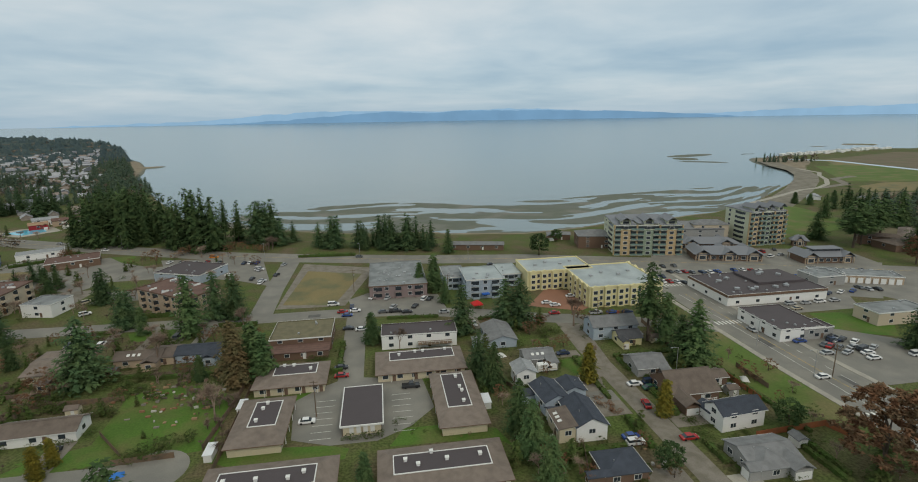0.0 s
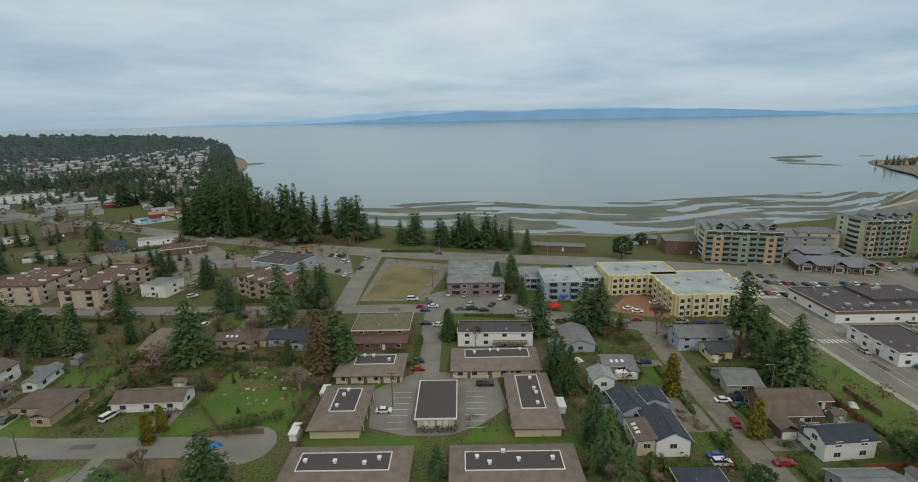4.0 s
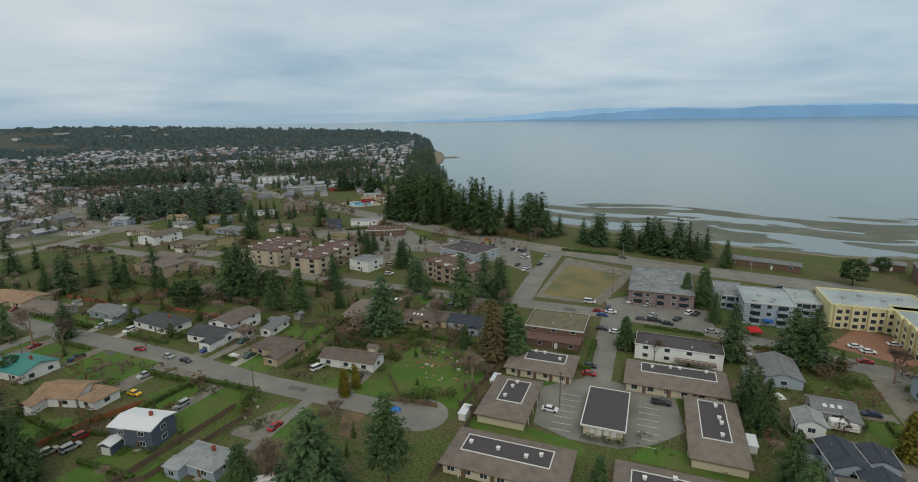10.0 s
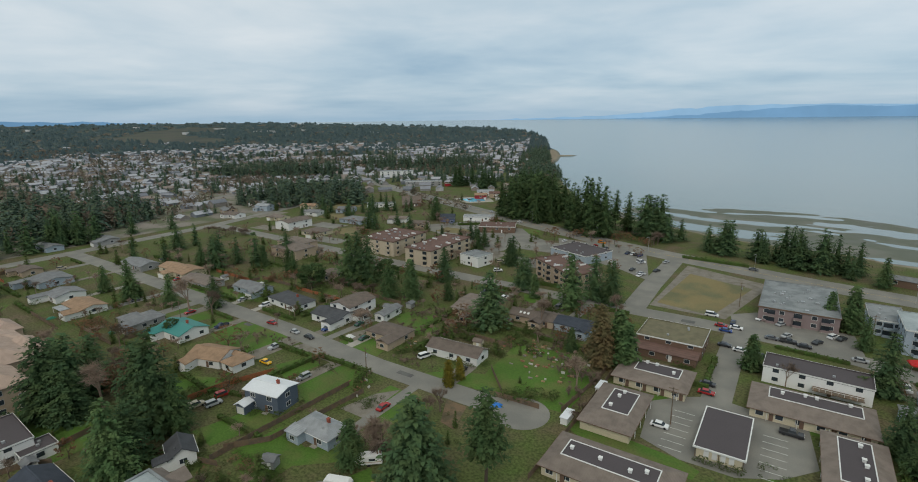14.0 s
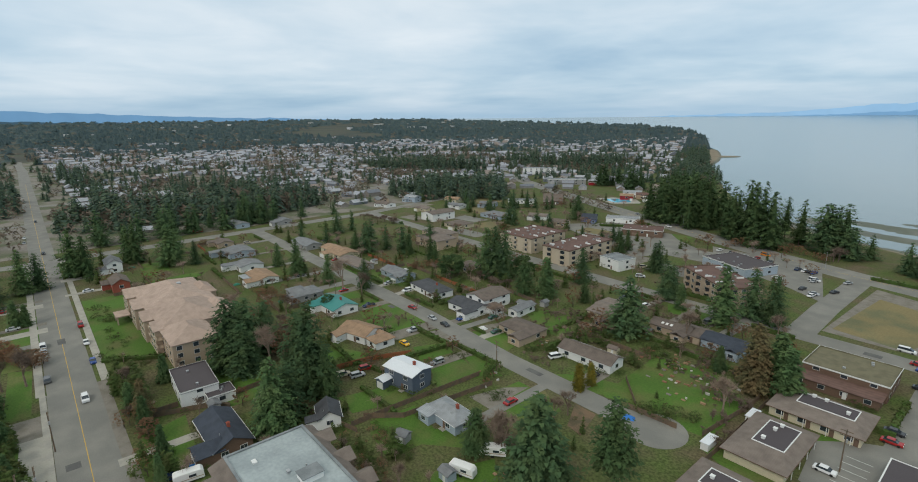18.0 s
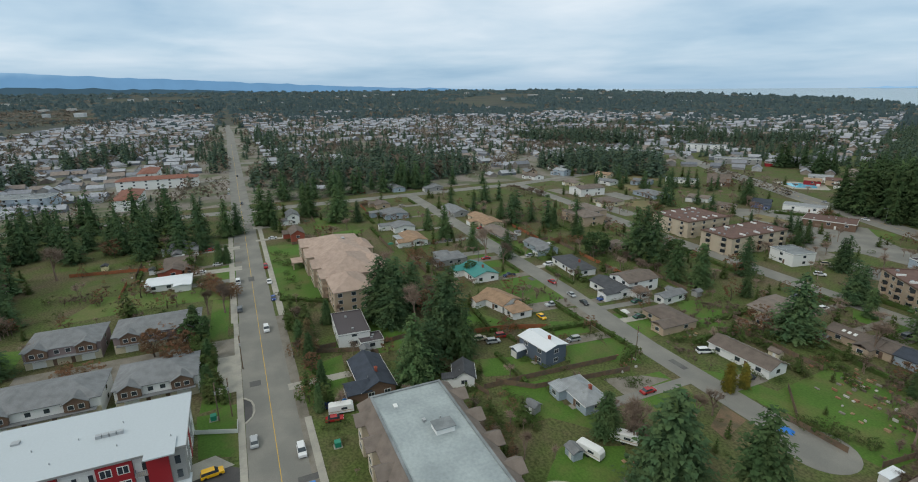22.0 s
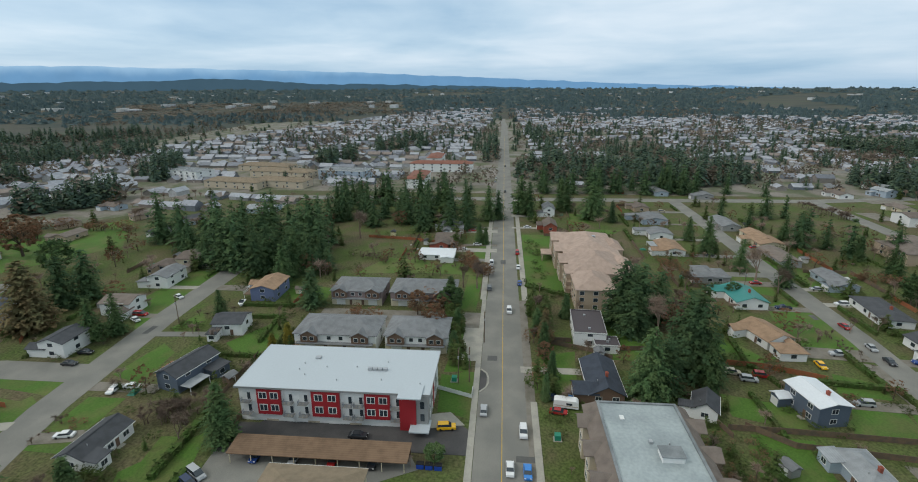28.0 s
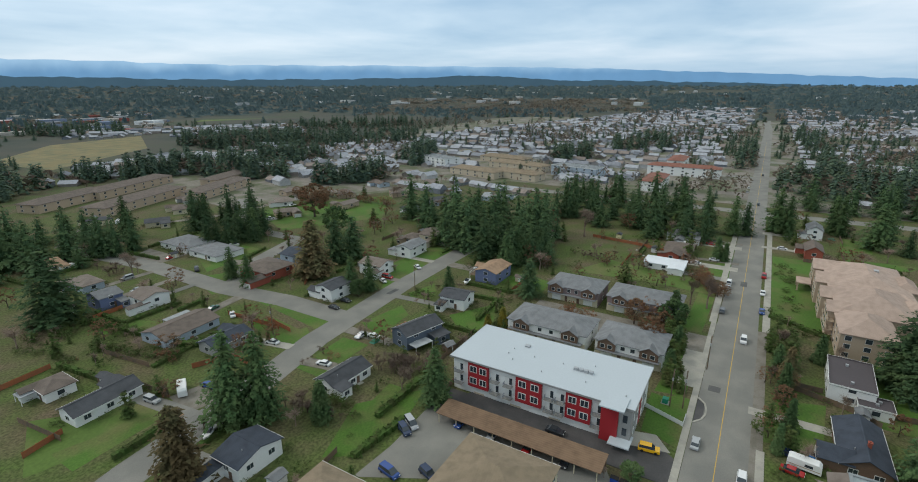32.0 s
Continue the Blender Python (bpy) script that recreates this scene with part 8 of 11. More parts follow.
house(303.5, 250.7, 0, 23.0, 16.0, 4.0, "hip", 2.0, "brown", "brown", "brown single-storey house with a brown shingle hip roof", "")
house(-51.0, -137.6, 3, 17.2, 8.1, 2.8, "gable", 1.9, "white", "char", "white single-storey house with a charcoal shingle gable roof", "")
house(-91.3, -91.7, 176, 14.5, 8.2, 2.9, "gable", 1.9, "white", "char", "white single-storey house with a charcoal shingle gable roof", "")
house(-56.8, -87.5, 90, 9.0, 12.1, 4.0, "gable", 1.8, "white", "navy", "white single-storey house with a dark blue shingle gable roof", "d")
house(-47.5, -155.6, 90, 9.1, 8.1, 2.8, "hip", 1.6, "white", "brown", "white single-storey house with a brown shingle hip roof", "p")
house(-85.9, -159.3, 3, 20.4, 13.3, 2.8, "gable", 1.9, "paleblue", "brown", "pale blue single-storey house with a brown shingle gable roof", "p")
house(-88.0, -138.8, 0, 14.3, 8.9, 2.8, "gable", 1.6, "grey", "navy", "grey single-storey house with a dark blue shingle gable roof", "")
house(-93.7, -192.0, 90, 10.8, 10.7, 4.2, "gable", 1.6, "white", "taupe", "white two-storey house with a taupe shingle gable roof", "")
house(-84.7, -205.5, -180, 9.0, 10.5, 4.6, "gable", 1.6, "blue", "grey", "blue two-storey house with a grey shingle gable roof", "")
house(-89.5, -231.7, 90, 15.0, 9.0, 2.8, "hip", 1.6, "paleblue", "taupe", "pale blue single-storey house with a taupe shingle hip roof", "")
house(-91.7, -270.8, -180, 9.6, 14.9, 2.7, "gable", 1.6, "cream", "tan", "cream single-storey house with a tan shingle gable roof", "")
house(-122.2, -88.3, 164, 15.4, 8.5, 4.8, "gable", 1.9, "navy", "char", "dark blue two-storey house with a charcoal shingle gable roof", "p")
house(-152.6, -91.4, -265, 10.8, 9.9, 4.2, "gable", 1.6, "white", "char", "white two-storey house with a charcoal shingle gable roof", "")
house(-183.9, -92.1, 0, 15.1, 10.6, 4.9, "gable", 1.6, "blue", "tan", "blue two-storey house with a tan shingle gable roof", "d")
house(-134.7, -137.5, 0, 11.3, 9.2, 4.9, "gable", 1.5, "white", "char", "white two-storey house with a charcoal shingle gable roof", "")
house(-164.3, -140.0, 90, 12.4, 10.2, 4.6, "gable", 1.6, "white", "taupe", "white two-storey house with a taupe shingle gable roof", "")
house(-193.1, -141.8, 1, 14.8, 9.5, 4.6, "gable", 1.6, "white", "grey", "white two-storey house with a grey shingle gable roof", "")
house(-137.8, -179.3, 90, 17.8, 16.0, 4.2, "hip", 1.8, "brick", "brown", "brick two-storey house with a brown shingle hip roof", "")
house(-152.8, -177.2, 90, 9.0, 12.7, 6.5, "gable", 1.6, "paleblue", "navy", "pale blue two-storey house with a dark blue shingle gable roof", "")
house(-143.9, -247.2, 90, 23.0, 16.0, 2.8, "hip", 1.8, "white", "grey", "white single-storey house with a grey shingle hip roof", "")
house(-143.4, -223.0, 90, 21.7, 16.0, 2.7, "hip", 1.4, "white", "grey", "white single-storey house with a grey shingle hip roof", "")
house(-218.3, -144.9, 90, 10.6, 15.6, 4.2, "gable", 1.4, "cream", "brown", "cream two-storey house with a brown shingle gable roof", "")
house(-236.2, -142.7, 90, 9.0, 16.0, 2.8, "gable", 1.6, "white", "brown", "white single-storey house with a brown shingle gable roof", "")
house(-210.6, -153.3, 90, 9.0, 10.6, 2.7, "hip", 1.2, "tan", "brown", "tan single-storey house with a brown shingle hip roof", "")
house(-250.8, -94.7, 90, 9.0, 16.0, 2.9, "gable", 2.2, "brown", "rust", "brown single-storey house with a reddish brown shingle gable roof", "")
house(-236.0, -30.9, 90, 17.7, 11.4, 2.6, "gable", 0.6, "white", "white", "white single-storey house with a white metal gable roof", "")
house(-262.0, -28.5, 90, 13.2, 15.9, 2.8, "gable", 1.6, "brown", "brown", "brown single-storey house with a brown shingle gable roof", "")
house(-285.2, -27.2, 90, 11.8, 16.0, 2.9, "gable", 2.2, "white", "grey", "white single-storey house with a grey shingle gable roof", "")
house(-323.5, -160.1, 90, 20.1, 16.0, 2.8, "gable", 1.5, "paleblue", "pale", "pale blue single-storey house with a pale grey shingle gable roof", "")
house(-158.1, 29.2, 177, 17.6, 10.2, 4.9, "flat", 0.0, "white", "dark", "white two-storey building with a dark grey flat roof", "", "buildings", "building", "building")
house(-148.6, 33.6, 179, 6.2, 7.5, 2.8, "flat", 0.0, "white", "dark", "white single-storey building with a dark grey flat roof", "", "buildings", "building", "building")
house(-127.4, 28.4, 0, 18.8, 9.8, 2.8, "gable", 2.4, "brown", "navy", "brown single-storey house with a dark blue shingle gable roof and chimney", "c")
house(-117.1, 52.5, -21, 8.4, 6.7, 2.8, "gable", 2.2, "white", "char", "white single-storey house with a charcoal shingle gable roof", "")
house(-287.2, 27.4, 0, 14.6, 8.0, 4.2, "gable", 2.4, "brick", "brown", "brick two-storey house with a brown shingle gable roof", "")
house(-326.7, 29.7, 0, 14.6, 8.0, 4.9, "gable", 2.4, "white", "grey", "white two-storey house with a grey shingle gable roof", "")
house(-253.9, 84.3, 0, 18.6, 11.4, 2.7, "gable", 1.4, "white", "tan", "white single-storey house with a tan shingle gable roof", "p")
house(-279.4, 86.2, 0, 13.0, 13.0, 2.9, "gable", 1.5, "white", "grey", "white single-storey house with a grey shingle gable roof", "")
house(-313.2, 91.6, 0, 17.3, 15.8, 2.8, "gable", 1.4, "paleblue", "grey", "pale blue single-storey house with a grey shingle gable roof", "")
house(-343.5, 91.7, 0, 13.2, 10.3, 2.7, "gable", 1.4, "tan", "brown", "tan single-storey house with a brown shingle gable roof", "")
house(-214.8, 92.0, 0, 11.7, 8.9, 2.8, "hip", 1.4, "grey", "grey", "grey single-storey house with a grey shingle hip roof", "")
house(-407.2, 89.9, 0, 20.3, 8.0, 2.7, "gable", 1.3, "brick", "rust", "brick single-storey house with a reddish brown shingle gable roof", "")
house(-399.5, 119.6, 0, 20.1, 10.6, 2.8, "gable", 1.4, "paleblue", "grey", "pale blue single-storey house with a grey shingle gable roof", "")
house(-388.2, 148.5, 0, 16.5, 11.3, 2.8, "gable", 1.4, "grey", "grey", "grey single-storey house with a grey shingle gable roof", "")
house(-267.4, 137.0, 0, 17.4, 13.6, 2.7, "gable", 1.4, "cream", "tan", "cream single-storey house with a tan shingle gable roof", "")
house(-286.4, -30.6, 0, 9.9, 8.0, 4.2, "gable", 2.2, "white", "grey", "white two-storey house with a grey shingle gable roof", "")
house(-250.8, -30.5, 0, 9.0, 8.0, 2.8, "gable", 1.6, "brick", "brown", "brick single-storey house with a brown shingle gable roof", "")

# ---------- cars ----------
car("sedan", "white", -22.9, 128.3, 0, "parked")
car("pickup", "black", 6.2, 142.2, 0, "parked")
car("sedan", "red", -15.2, 152.6, 0, "parked")
car("sedan", "black", -15.7, 158.2, 0, "parked")
car("van", "white", -99.8, 127.4, 70, "parked")
car("sedan", "red", -170.0, 118.0, 5, "parked")
car("sedan", "silver", -155.0, 117.0, -5, "parked")
car("sedan", "black", -146.4, 116.7, -5, "parked")
car("suv", "beige", -136.7, 67.3, 80, "parked")
car("suv", "silver", -133.2, 70.5, 80, "parked")
car("suv", "red", -135.6, 75.0, 80, "parked")
car("sedan", "yellow", -142.7, 95.0, 0, "parked")
car("suv", "white", -104.9, 6.2, 0, "driving on the road")
car("sedan", "silver", -112.7, -3.6, 180, "driving on the road")
car("suv", "white", -174.2, 3.4, 0, "driving on the road")
car("sedan", "blue", -202.1, 8.0, 0, "driving on the road")
car("sedan", "white", -221.9, 7.9, 0, "driving on the road")
car("suv", "red", -243.2, 8.0, 0, "driving on the road")
car("suv", "grey", -195.8, -4.5, 180, "driving on the road")
car("van", "white", -228.0, -4.4, 180, "driving on the road")
car("sedan", "silver", -222.0, -4.4, 180, "driving on the road")
car("van", "silver", -85.3, -64.3, 60, "parked")
car("suv", "navy", -82.5, -64.3, 60, "parked")
car("sedan", "blue", -70.4, -122.0, 100, "parked")
car("sedan", "white", -114.1, -105.4, 0, "parked")
car("sedan", "white", -102.7, -155.8, 60, "parked")
car("suv", "black", -124.5, -210.3, 60, "parked")
car("sedan", "black", -132.8, -129.3, 90, "parked")
car("sedan", "black", -126.0, -128.9, 90, "parked")
car("sedan", "white", -156.2, -129.9, 60, "parked")
car("sedan", "white", -177.4, -127.1, 60, "parked")
car("van", "blue", -69.6, -58.7, 80, "parked")
car("suv", "navy", -73.4, -51.3, 70, "parked")
car("sedan", "red", -113.6, 15.4, 80, "parked")
car("sedan", "white", -92.2, 2.9, 0, "driving on the road")
car("sedan", "skyblue", -91.6, 6.7, 0, "driving on the road")
car("sedan", "black", -397.4, 2.0, 0, "driving on the road")
car("sedan", "silver", -441.1, -6.4, 180, "driving on the road")
car("sedan", "black", -531.0, 2.1, 0, "driving on the road")
car("sedan", "white", -460.1, -6.1, 180, "driving on the road")
car("sedan", "blue", -16.3, 205.0, 0, "parked")
car("sedan", "white", -13.2, 209.7, 0, "parked")
car("sedan", "red", -18.4, 209.3, 0, "parked")
car("sedan", "navy", -14.8, 214.8, 90, "parked")
car("sedan", "white", -6.0, 225.0, 60, "parked")
car("sedan", "silver", 0.9, 222.8, 60, "parked")
car("sedan", "silver", 3.1, 211.4, 60, "parked")
car("suv", "white", 17.2, 218.8, 60, "parked")
car("sedan", "black", 19.7, 218.3, 60, "parked")
car("sedan", "black", 12.4, 210.2, 60, "parked")
car("sedan", "grey", -1.4, 206.1, 0, "parked")
car("pickup", "black", 3.7, 205.8, 0, "parked")
car("sedan", "black", 8.6, 204.1, 0, "parked")
car("sedan", "silver", 24.0, 201.1, 0, "parked")
car("sedan", "red", 68.8, 190.7, 0, "parked")
car("pickup", "silver", 85.7, 187.7, 0, "parked")
car("sedan", "blue", 92.4, 186.9, 0, "parked")
car("sedan", "navy", 98.7, 186.2, 0, "parked")
car("sedan", "white", 69.5, 202.9, 0, "parked")
car("sedan", "white", 72.2, 199.5, 0, "parked")
car("sedan", "white", 82.8, 209.1, 0, "parked")
car("sedan", "white", 73.3, 130.8, 0, "parked")
car("suv", "navy", 78.5, 131.1, 0, "parked")
car("sedan", "green", 76.7, 127.9, 0, "parked")
car("sedan", "red", 71.1, 119.8, 80, "parked")
car("sedan", "blue", 59.7, 106.5, 0, "parked")
car("suv", "white", 59.7, 104.0, 0, "parked")
car("sedan", "red", 73.9, 103.6, 0, "parked")
car("sedan", "silver", 135.7, 160.1, -90, "driving on the road")
car("sedan", "white", 131.9, 124.3, 0, "parked")
car("sedan", "blue", 145.1, 148.0, 0, "parked")
car("sedan", "silver", 146.7, 138.1, 0, "parked")
car("sedan", "white", 158.6, 132.2, 0, "parked")
car("sedan", "silver", 159.4, 140.3, 0, "parked")
car("sedan", "white", 160.0, 135.7, 0, "parked")
car("suv", "navy", 156.9, 146.2, 0, "parked")
car("sedan", "grey", 151.4, 143.9, 20, "parked")
car("sedan", "silver", 153.8, 137.3, 20, "parked")
car("suv", "black", 160.6, 138.5, 20, "parked")
car("suv", "black", 158.6, 148.4, 20, "parked")
car("van", "white", 175.0, 131.8, 0, "parked")
car("suv", "silver", 170.4, 181.4, 0, "parked")
car("sedan", "silver", 177.5, 180.9, 0, "parked")
car("sedan", "black", 58.4, 266.4, 0, "driving on the road")
car("sedan", "black", -56.6, 270.9, 70, "driving on the road")
car("sedan", "silver", -56.1, 290.7, 70, "driving on the road")
car("van", "white", -68.0, 283.9, 0, "parked")
car("sedan", "silver", -62.2, 261.9, 0, "parked")
car("sedan", "black", -74.2, 296.9, 0, "parked")
car("suv", "white", -127.9, 228.3, 40, "parked")
car("suv", "beige", -135.4, 244.6, 50, "parked")
car("sedan", "white", -81.6, 275.8, 0, "parked")
car("van", "white", -23.0, 219.2, 0, "parked")
car("sedan", "white", -123.4, 309.3, 80, "parked")
car("sedan", "black", -116.2, 308.2, 80, "parked")
car("sedan", "silver", -108.1, 305.7, 80, "parked")
car("sedan", "red", -101.7, 306.0, 80, "parked")
car("sedan", "grey", -94.2, 303.5, 80, "parked")
car("sedan", "navy", -79.5, 298.7, 80, "parked")
car("sedan", "white", -76.1, 298.2, 80, "parked")
car("sedan", "blue", -72.0, 297.5, 80, "parked")
car("sedan", "silver", -67.8, 282.5, 80, "parked")
car("sedan", "black", -67.9, 266.3, 80, "parked")
car("sedan", "white", -62.1, 258.5, 80, "parked")
car("sedan", "black", 146.0, 233.6, 95, "parked")
car("sedan", "silver", 150.1, 232.9, 95, "parked")
car("sedan", "red", 153.5, 232.3, 95, "parked")
car("sedan", "grey", 156.7, 230.8, 95, "parked")
car("sedan", "navy", 161.9, 229.9, 95, "parked")
car("sedan", "white", 165.6, 229.2, 95, "parked")
car("sedan", "blue", 170.0, 229.5, 95, "parked")
car("sedan", "silver", 157.7, 146.3, 30, "parked")
car("sedan", "black", 161.0, 146.6, 30, "parked")
car("sedan", "white", 163.5, 144.1, 30, "parked")
car("sedan", "black", 162.5, 139.5, 30, "parked")
car("sedan", "silver", 165.6, 138.9, 30, "parked")
car("sedan", "red", 152.2, 142.6, 30, "parked")
car("sedan", "grey", 154.4, 141.2, 30, "parked")
car("sedan", "navy", 196.8, 189.5, 30, "parked")
car("sedan", "white", 203.4, 189.9, 30, "parked")
car("sedan", "blue", 210.0, 190.2, 30, "parked")
car("sedan", "silver", 156.2, 172.8, 0, "parked")
car("sedan", "black", -15.0, 190.8, 0, "parked")
car("sedan", "white", -10.0, 189.0, 0, "parked")
car("sedan", "black", -3.7, 187.6, 0, "parked")
car("van", "orange", -101.0, 316.5, -15, "driving on the highway")
car("sedan", "white", -176.8, 350.0, -20, "driving on the highway")
car("sedan", "black", -248.4, 382.5, -25, "driving on the highway")
car("sedan", "grey", -14.3, 299.0, -15, "driving on the highway")
car("sedan", "silver", -218.2, 377.5, 155, "driving on the highway")
car("sedan", "white", 134.0, 219.8, 95, "parked")
car("sedan", "red", 137.2, 219.2, 95, "parked")
car("sedan", "white", 140.3, 217.8, 95, "parked")
car("sedan", "black", 143.3, 216.4, 95, "parked")
car("sedan", "silver", 134.6, 227.8, 95, "parked")
car("sedan", "navy", 138.0, 227.3, 95, "parked")
car("sedan", "silver", 218.8, 190.9, 85, "parked")
car("sedan", "black", 222.9, 190.1, 85, "parked")
car("sedan", "grey", 216.9, 193.7, 85, "parked")
car("sedan", "blue", 201.8, 214.2, 85, "parked")
car("sedan", "white", 206.1, 213.4, 85, "parked")
car("sedan", "red", 209.7, 211.8, 85, "parked")
car("sedan", "white", 213.9, 211.0, 85, "parked")
car("sedan", "black", 233.0, 218.1, 85, "parked")
car("sedan", "silver", 237.5, 217.3, 85, "parked")
car("sedan", "navy", 241.2, 215.6, 85, "parked")
car("sedan", "silver", 244.8, 213.9, 85, "parked")
car("sedan", "black", 147.7, 243.6, 85, "parked")
car("sedan", "grey", 154.2, 243.6, 85, "parked")
car("sedan", "blue", 179.7, 229.8, 85, "parked")
car("sedan", "white", 184.1, 229.0, 85, "parked")
car("sedan", "red", 187.8, 227.3, 85, "parked")
car("sedan", "white", 191.5, 225.7, 85, "parked")
for i, c in enumerate(("white", "silver", "white", "beige")):
    car("sedan" if i % 2 else "suv", c, 184.5 + 7.2 * (i % 2) if i < 2 else 148.5 + 6.8 * i, 181.2 if i < 2 else 176.0, 0, "parked")

# ---------- trees ----------
tree("fir", -157.4, 256.5, 14.8)
tree("dark", -128.5, 242.7, 15.0)
tree("dark", -103.9, 208.4, 17.2)
tree("fir", -75.3, 198.1, 23.9)
tree("dark", -70.1, 213.6, 19.8)
tree("dark", -62.0, 212.1, 19.1)
tree("dark", -94.5, 162.1, 22.0, 1.3)
tree("rustfir", -49.2, 158.4, 18.7)
tree("cedar", -43.5, 160.7, 16.9, 1.2)
tree("cedar", -5.8, 176.6, 11.6, 1.2)
tree("fir", 26.0, 212.8, 11.9)
tree("dark", 28.2, 179.5, 18.8)
tree("dark", 46.3, 185.0, 18.1, 1.2)
tree("dark", 51.5, 182.8, 18.9, 1.2)
tree("dark", 28.0, 146.3, 14.4)
tree("fir", 31.0, 137.3, 14.7)
tree("fir", 32.3, 114.0, 15.0)
tree("fir", 33.1, 104.1, 14.9)
tree("fir", 34.6, 94.3, 12.0)
tree("gold", 60.7, 136.0, 12.1)
tree("pine", 93.0, 159.3, 29.1)
tree("fir", 99.3, 157.9, 18.5)
tree("fir", 98.5, 139.6, 21.8, 1.2)
tree("fir", 95.0, 142.5, 16.2)
tree("gold", 73.4, 114.6, 10.4)
tree("round", 62.5, 93.6, 7.3)
tree("round", 101.7, 103.3, 8.3)
tree("rust", 107.7, 83.6, 21.5, 1.2)
tree("rust", 117.8, 80.7, 21.4, 1.2)
tree("gold", -82.1, 116.1, 8.3)
tree("cedar", -59.3, 158.4, 8.6)
tree("fir", -125.7, 178.4, 11.4)
tree("cedar", -6.8, 101.3, 7.9)
tree("round", 22.3, 176.4, 5.7)
tree("cedar", 22.7, 229.0, 17.6)
tree("cedar", 16.4, 234.5, 12.8)
tree("bare", -77.0, 172.0, 13.3)
tree("bare", -48.1, 134.1, 12.0)
tree("bare", -56.8, 201.9, 9.6)
tree("bare", 72.0, 177.4, 14.1)
tree("bare", 4.0, 169.9, 8.7)
tree("bare", 67.9, 148.4, 6.2)
tree("fir", 38.9, 298.0, 14.8)
tree("round", 90.9, 281.2, 13.1)
tree("round", 112.1, 311.3, 8.4)
tree("fir", 275.5, 281.0, 17.5, 1.4)
tree("pine", 279.0, 257.5, 29.0, 1.7)
tree("pine", 289.0, 262.0, 24.0, 1.5)
tree("pine", 298.0, 265.0, 27.0, 1.6)
tree("pine", 320.0, 278.0, 25.0, 1.9)
tree("fir", 360.0, 300.0, 24.0, 1.4)
tree("fir", 304.7, 240.6, 27.7)
tree("rust", 279.7, 220.6, 16.1)
tree("dark", 179.9, 135.9, 17.0, 1.2)
tree("fir", -182.7, 174.0, 24.7)
tree("dark", -177.0, 174.6, 26.2)
tree("dark", -173.5, 177.8, 23.8)
tree("fir", -150.1, 166.7, 18.3)
tree("cedar", -140.6, 170.6, 18.3)
tree("dark", -142.3, 199.7, 17.4)
tree("round", -191.5, 157.3, 12.2, 1.2)
tree("fir", -221.6, 167.4, 14.7)
tree("cedar", -244.0, 168.3, 12.2)
tree("fir", -275.1, 150.0, 13.6)
tree("dark", -63.2, 76.8, 19.7, 1.3)
tree("pine", -49.7, 83.8, 23.9, 1.1)
tree("fir", -80.6, 72.6, 12.4)
tree("bare", -75.4, 77.0, 11.0)
tree("bare", -200.0, 110.7, 12.7)
tree("bare", -76.2, 97.4, 8.5)
tree("rustfir", -46.5, 153.0, 16.5)
tree("cedar", -39.8, 155.6, 15.5, 1.3)
tree("dark", -126.7, 243.2, 16.2)
tree("dark", -104.3, 214.8, 14.4, 1.2)
tree("fir", -240.6, 327.6, 18.2, 1.5)
tree("fir", -161.6, 270.7, 12.8)
tree("bare", -212.9, 107.9, 16.4)
tree("shrub", -152.3, 94.3, 4.3)
tree("round", -164.4, 181.6, 12.7)
tree("gold", -81.3, 121.1, 7.2)
tree("cedar", -93.7, 201.4, 10.9)
tree("fir", -227.4, 107.8, 14.5)
tree("dark", -207.7, 116.8, 14.4)
tree("bare", -166.0, 117.3, 6.7)
tree("shrub", -117.9, 125.6, 3.2)
tree("shrub", -104.6, 102.5, 5.6)
tree("dark", -168.0, 42.7, 22.7, 1.3)
tree("dark", -169.6, 49.4, 21.2, 1.2)
tree("dark", -143.1, 56.1, 22.5, 1.2)
tree("dark", -136.3, 58.8, 13.7)
tree("bare", -156.7, 51.7, 16.4)
tree("dark", -123.5, 40.0, 16.6, 1.1)
tree("rustfir", -150.4, 14.6, 12.4, 0.8)
tree("cedar", -170.7, 23.5, 9.0)
tree("fir", -328.0, 12.3, 24.3, 1.2)
tree("fir", -340.9, 39.2, 20.1)
tree("fir", -315.6, 55.4, 23.4, 1.2)
tree("dark", -309.1, 66.8, 13.5)
tree("round", -194.0, 90.8, 6.6)
tree("fir", -273.2, 100.1, 13.2)
tree("fir", -250.6, 101.6, 18.6)
tree("round", -193.7, 161.8, 11.3)
tree("fir", -81.2, 74.3, 11.5)
tree("bare", -75.4, 77.7, 12.9)
tree("dark", -60.6, 71.9, 24.3, 1.2)
tree("bare", -75.9, 102.9, 8.9)
tree("shrub", -124.3, 10.8, 6.3)
tree("bare", -171.1, 13.2, 9.4)
tree("rust", -139.1, 13.7, 6.8)
tree("rust", -154.7, -22.0, 11.0)
tree("cedar", -258.6, -11.7, 11.3)
tree("bare", -197.2, -15.4, 11.8)
tree("round", -172.7, -17.9, 10.5)
tree("bare", -210.4, -26.6, 6.1)
tree("shrub", -103.7, 98.2, 2.4)
tree("bare", -198.7, 74.3, 10.2)
tree("bare", -81.8, 51.5, 7.7)
tree("shrub", -90.5, 59.0, 2.5)
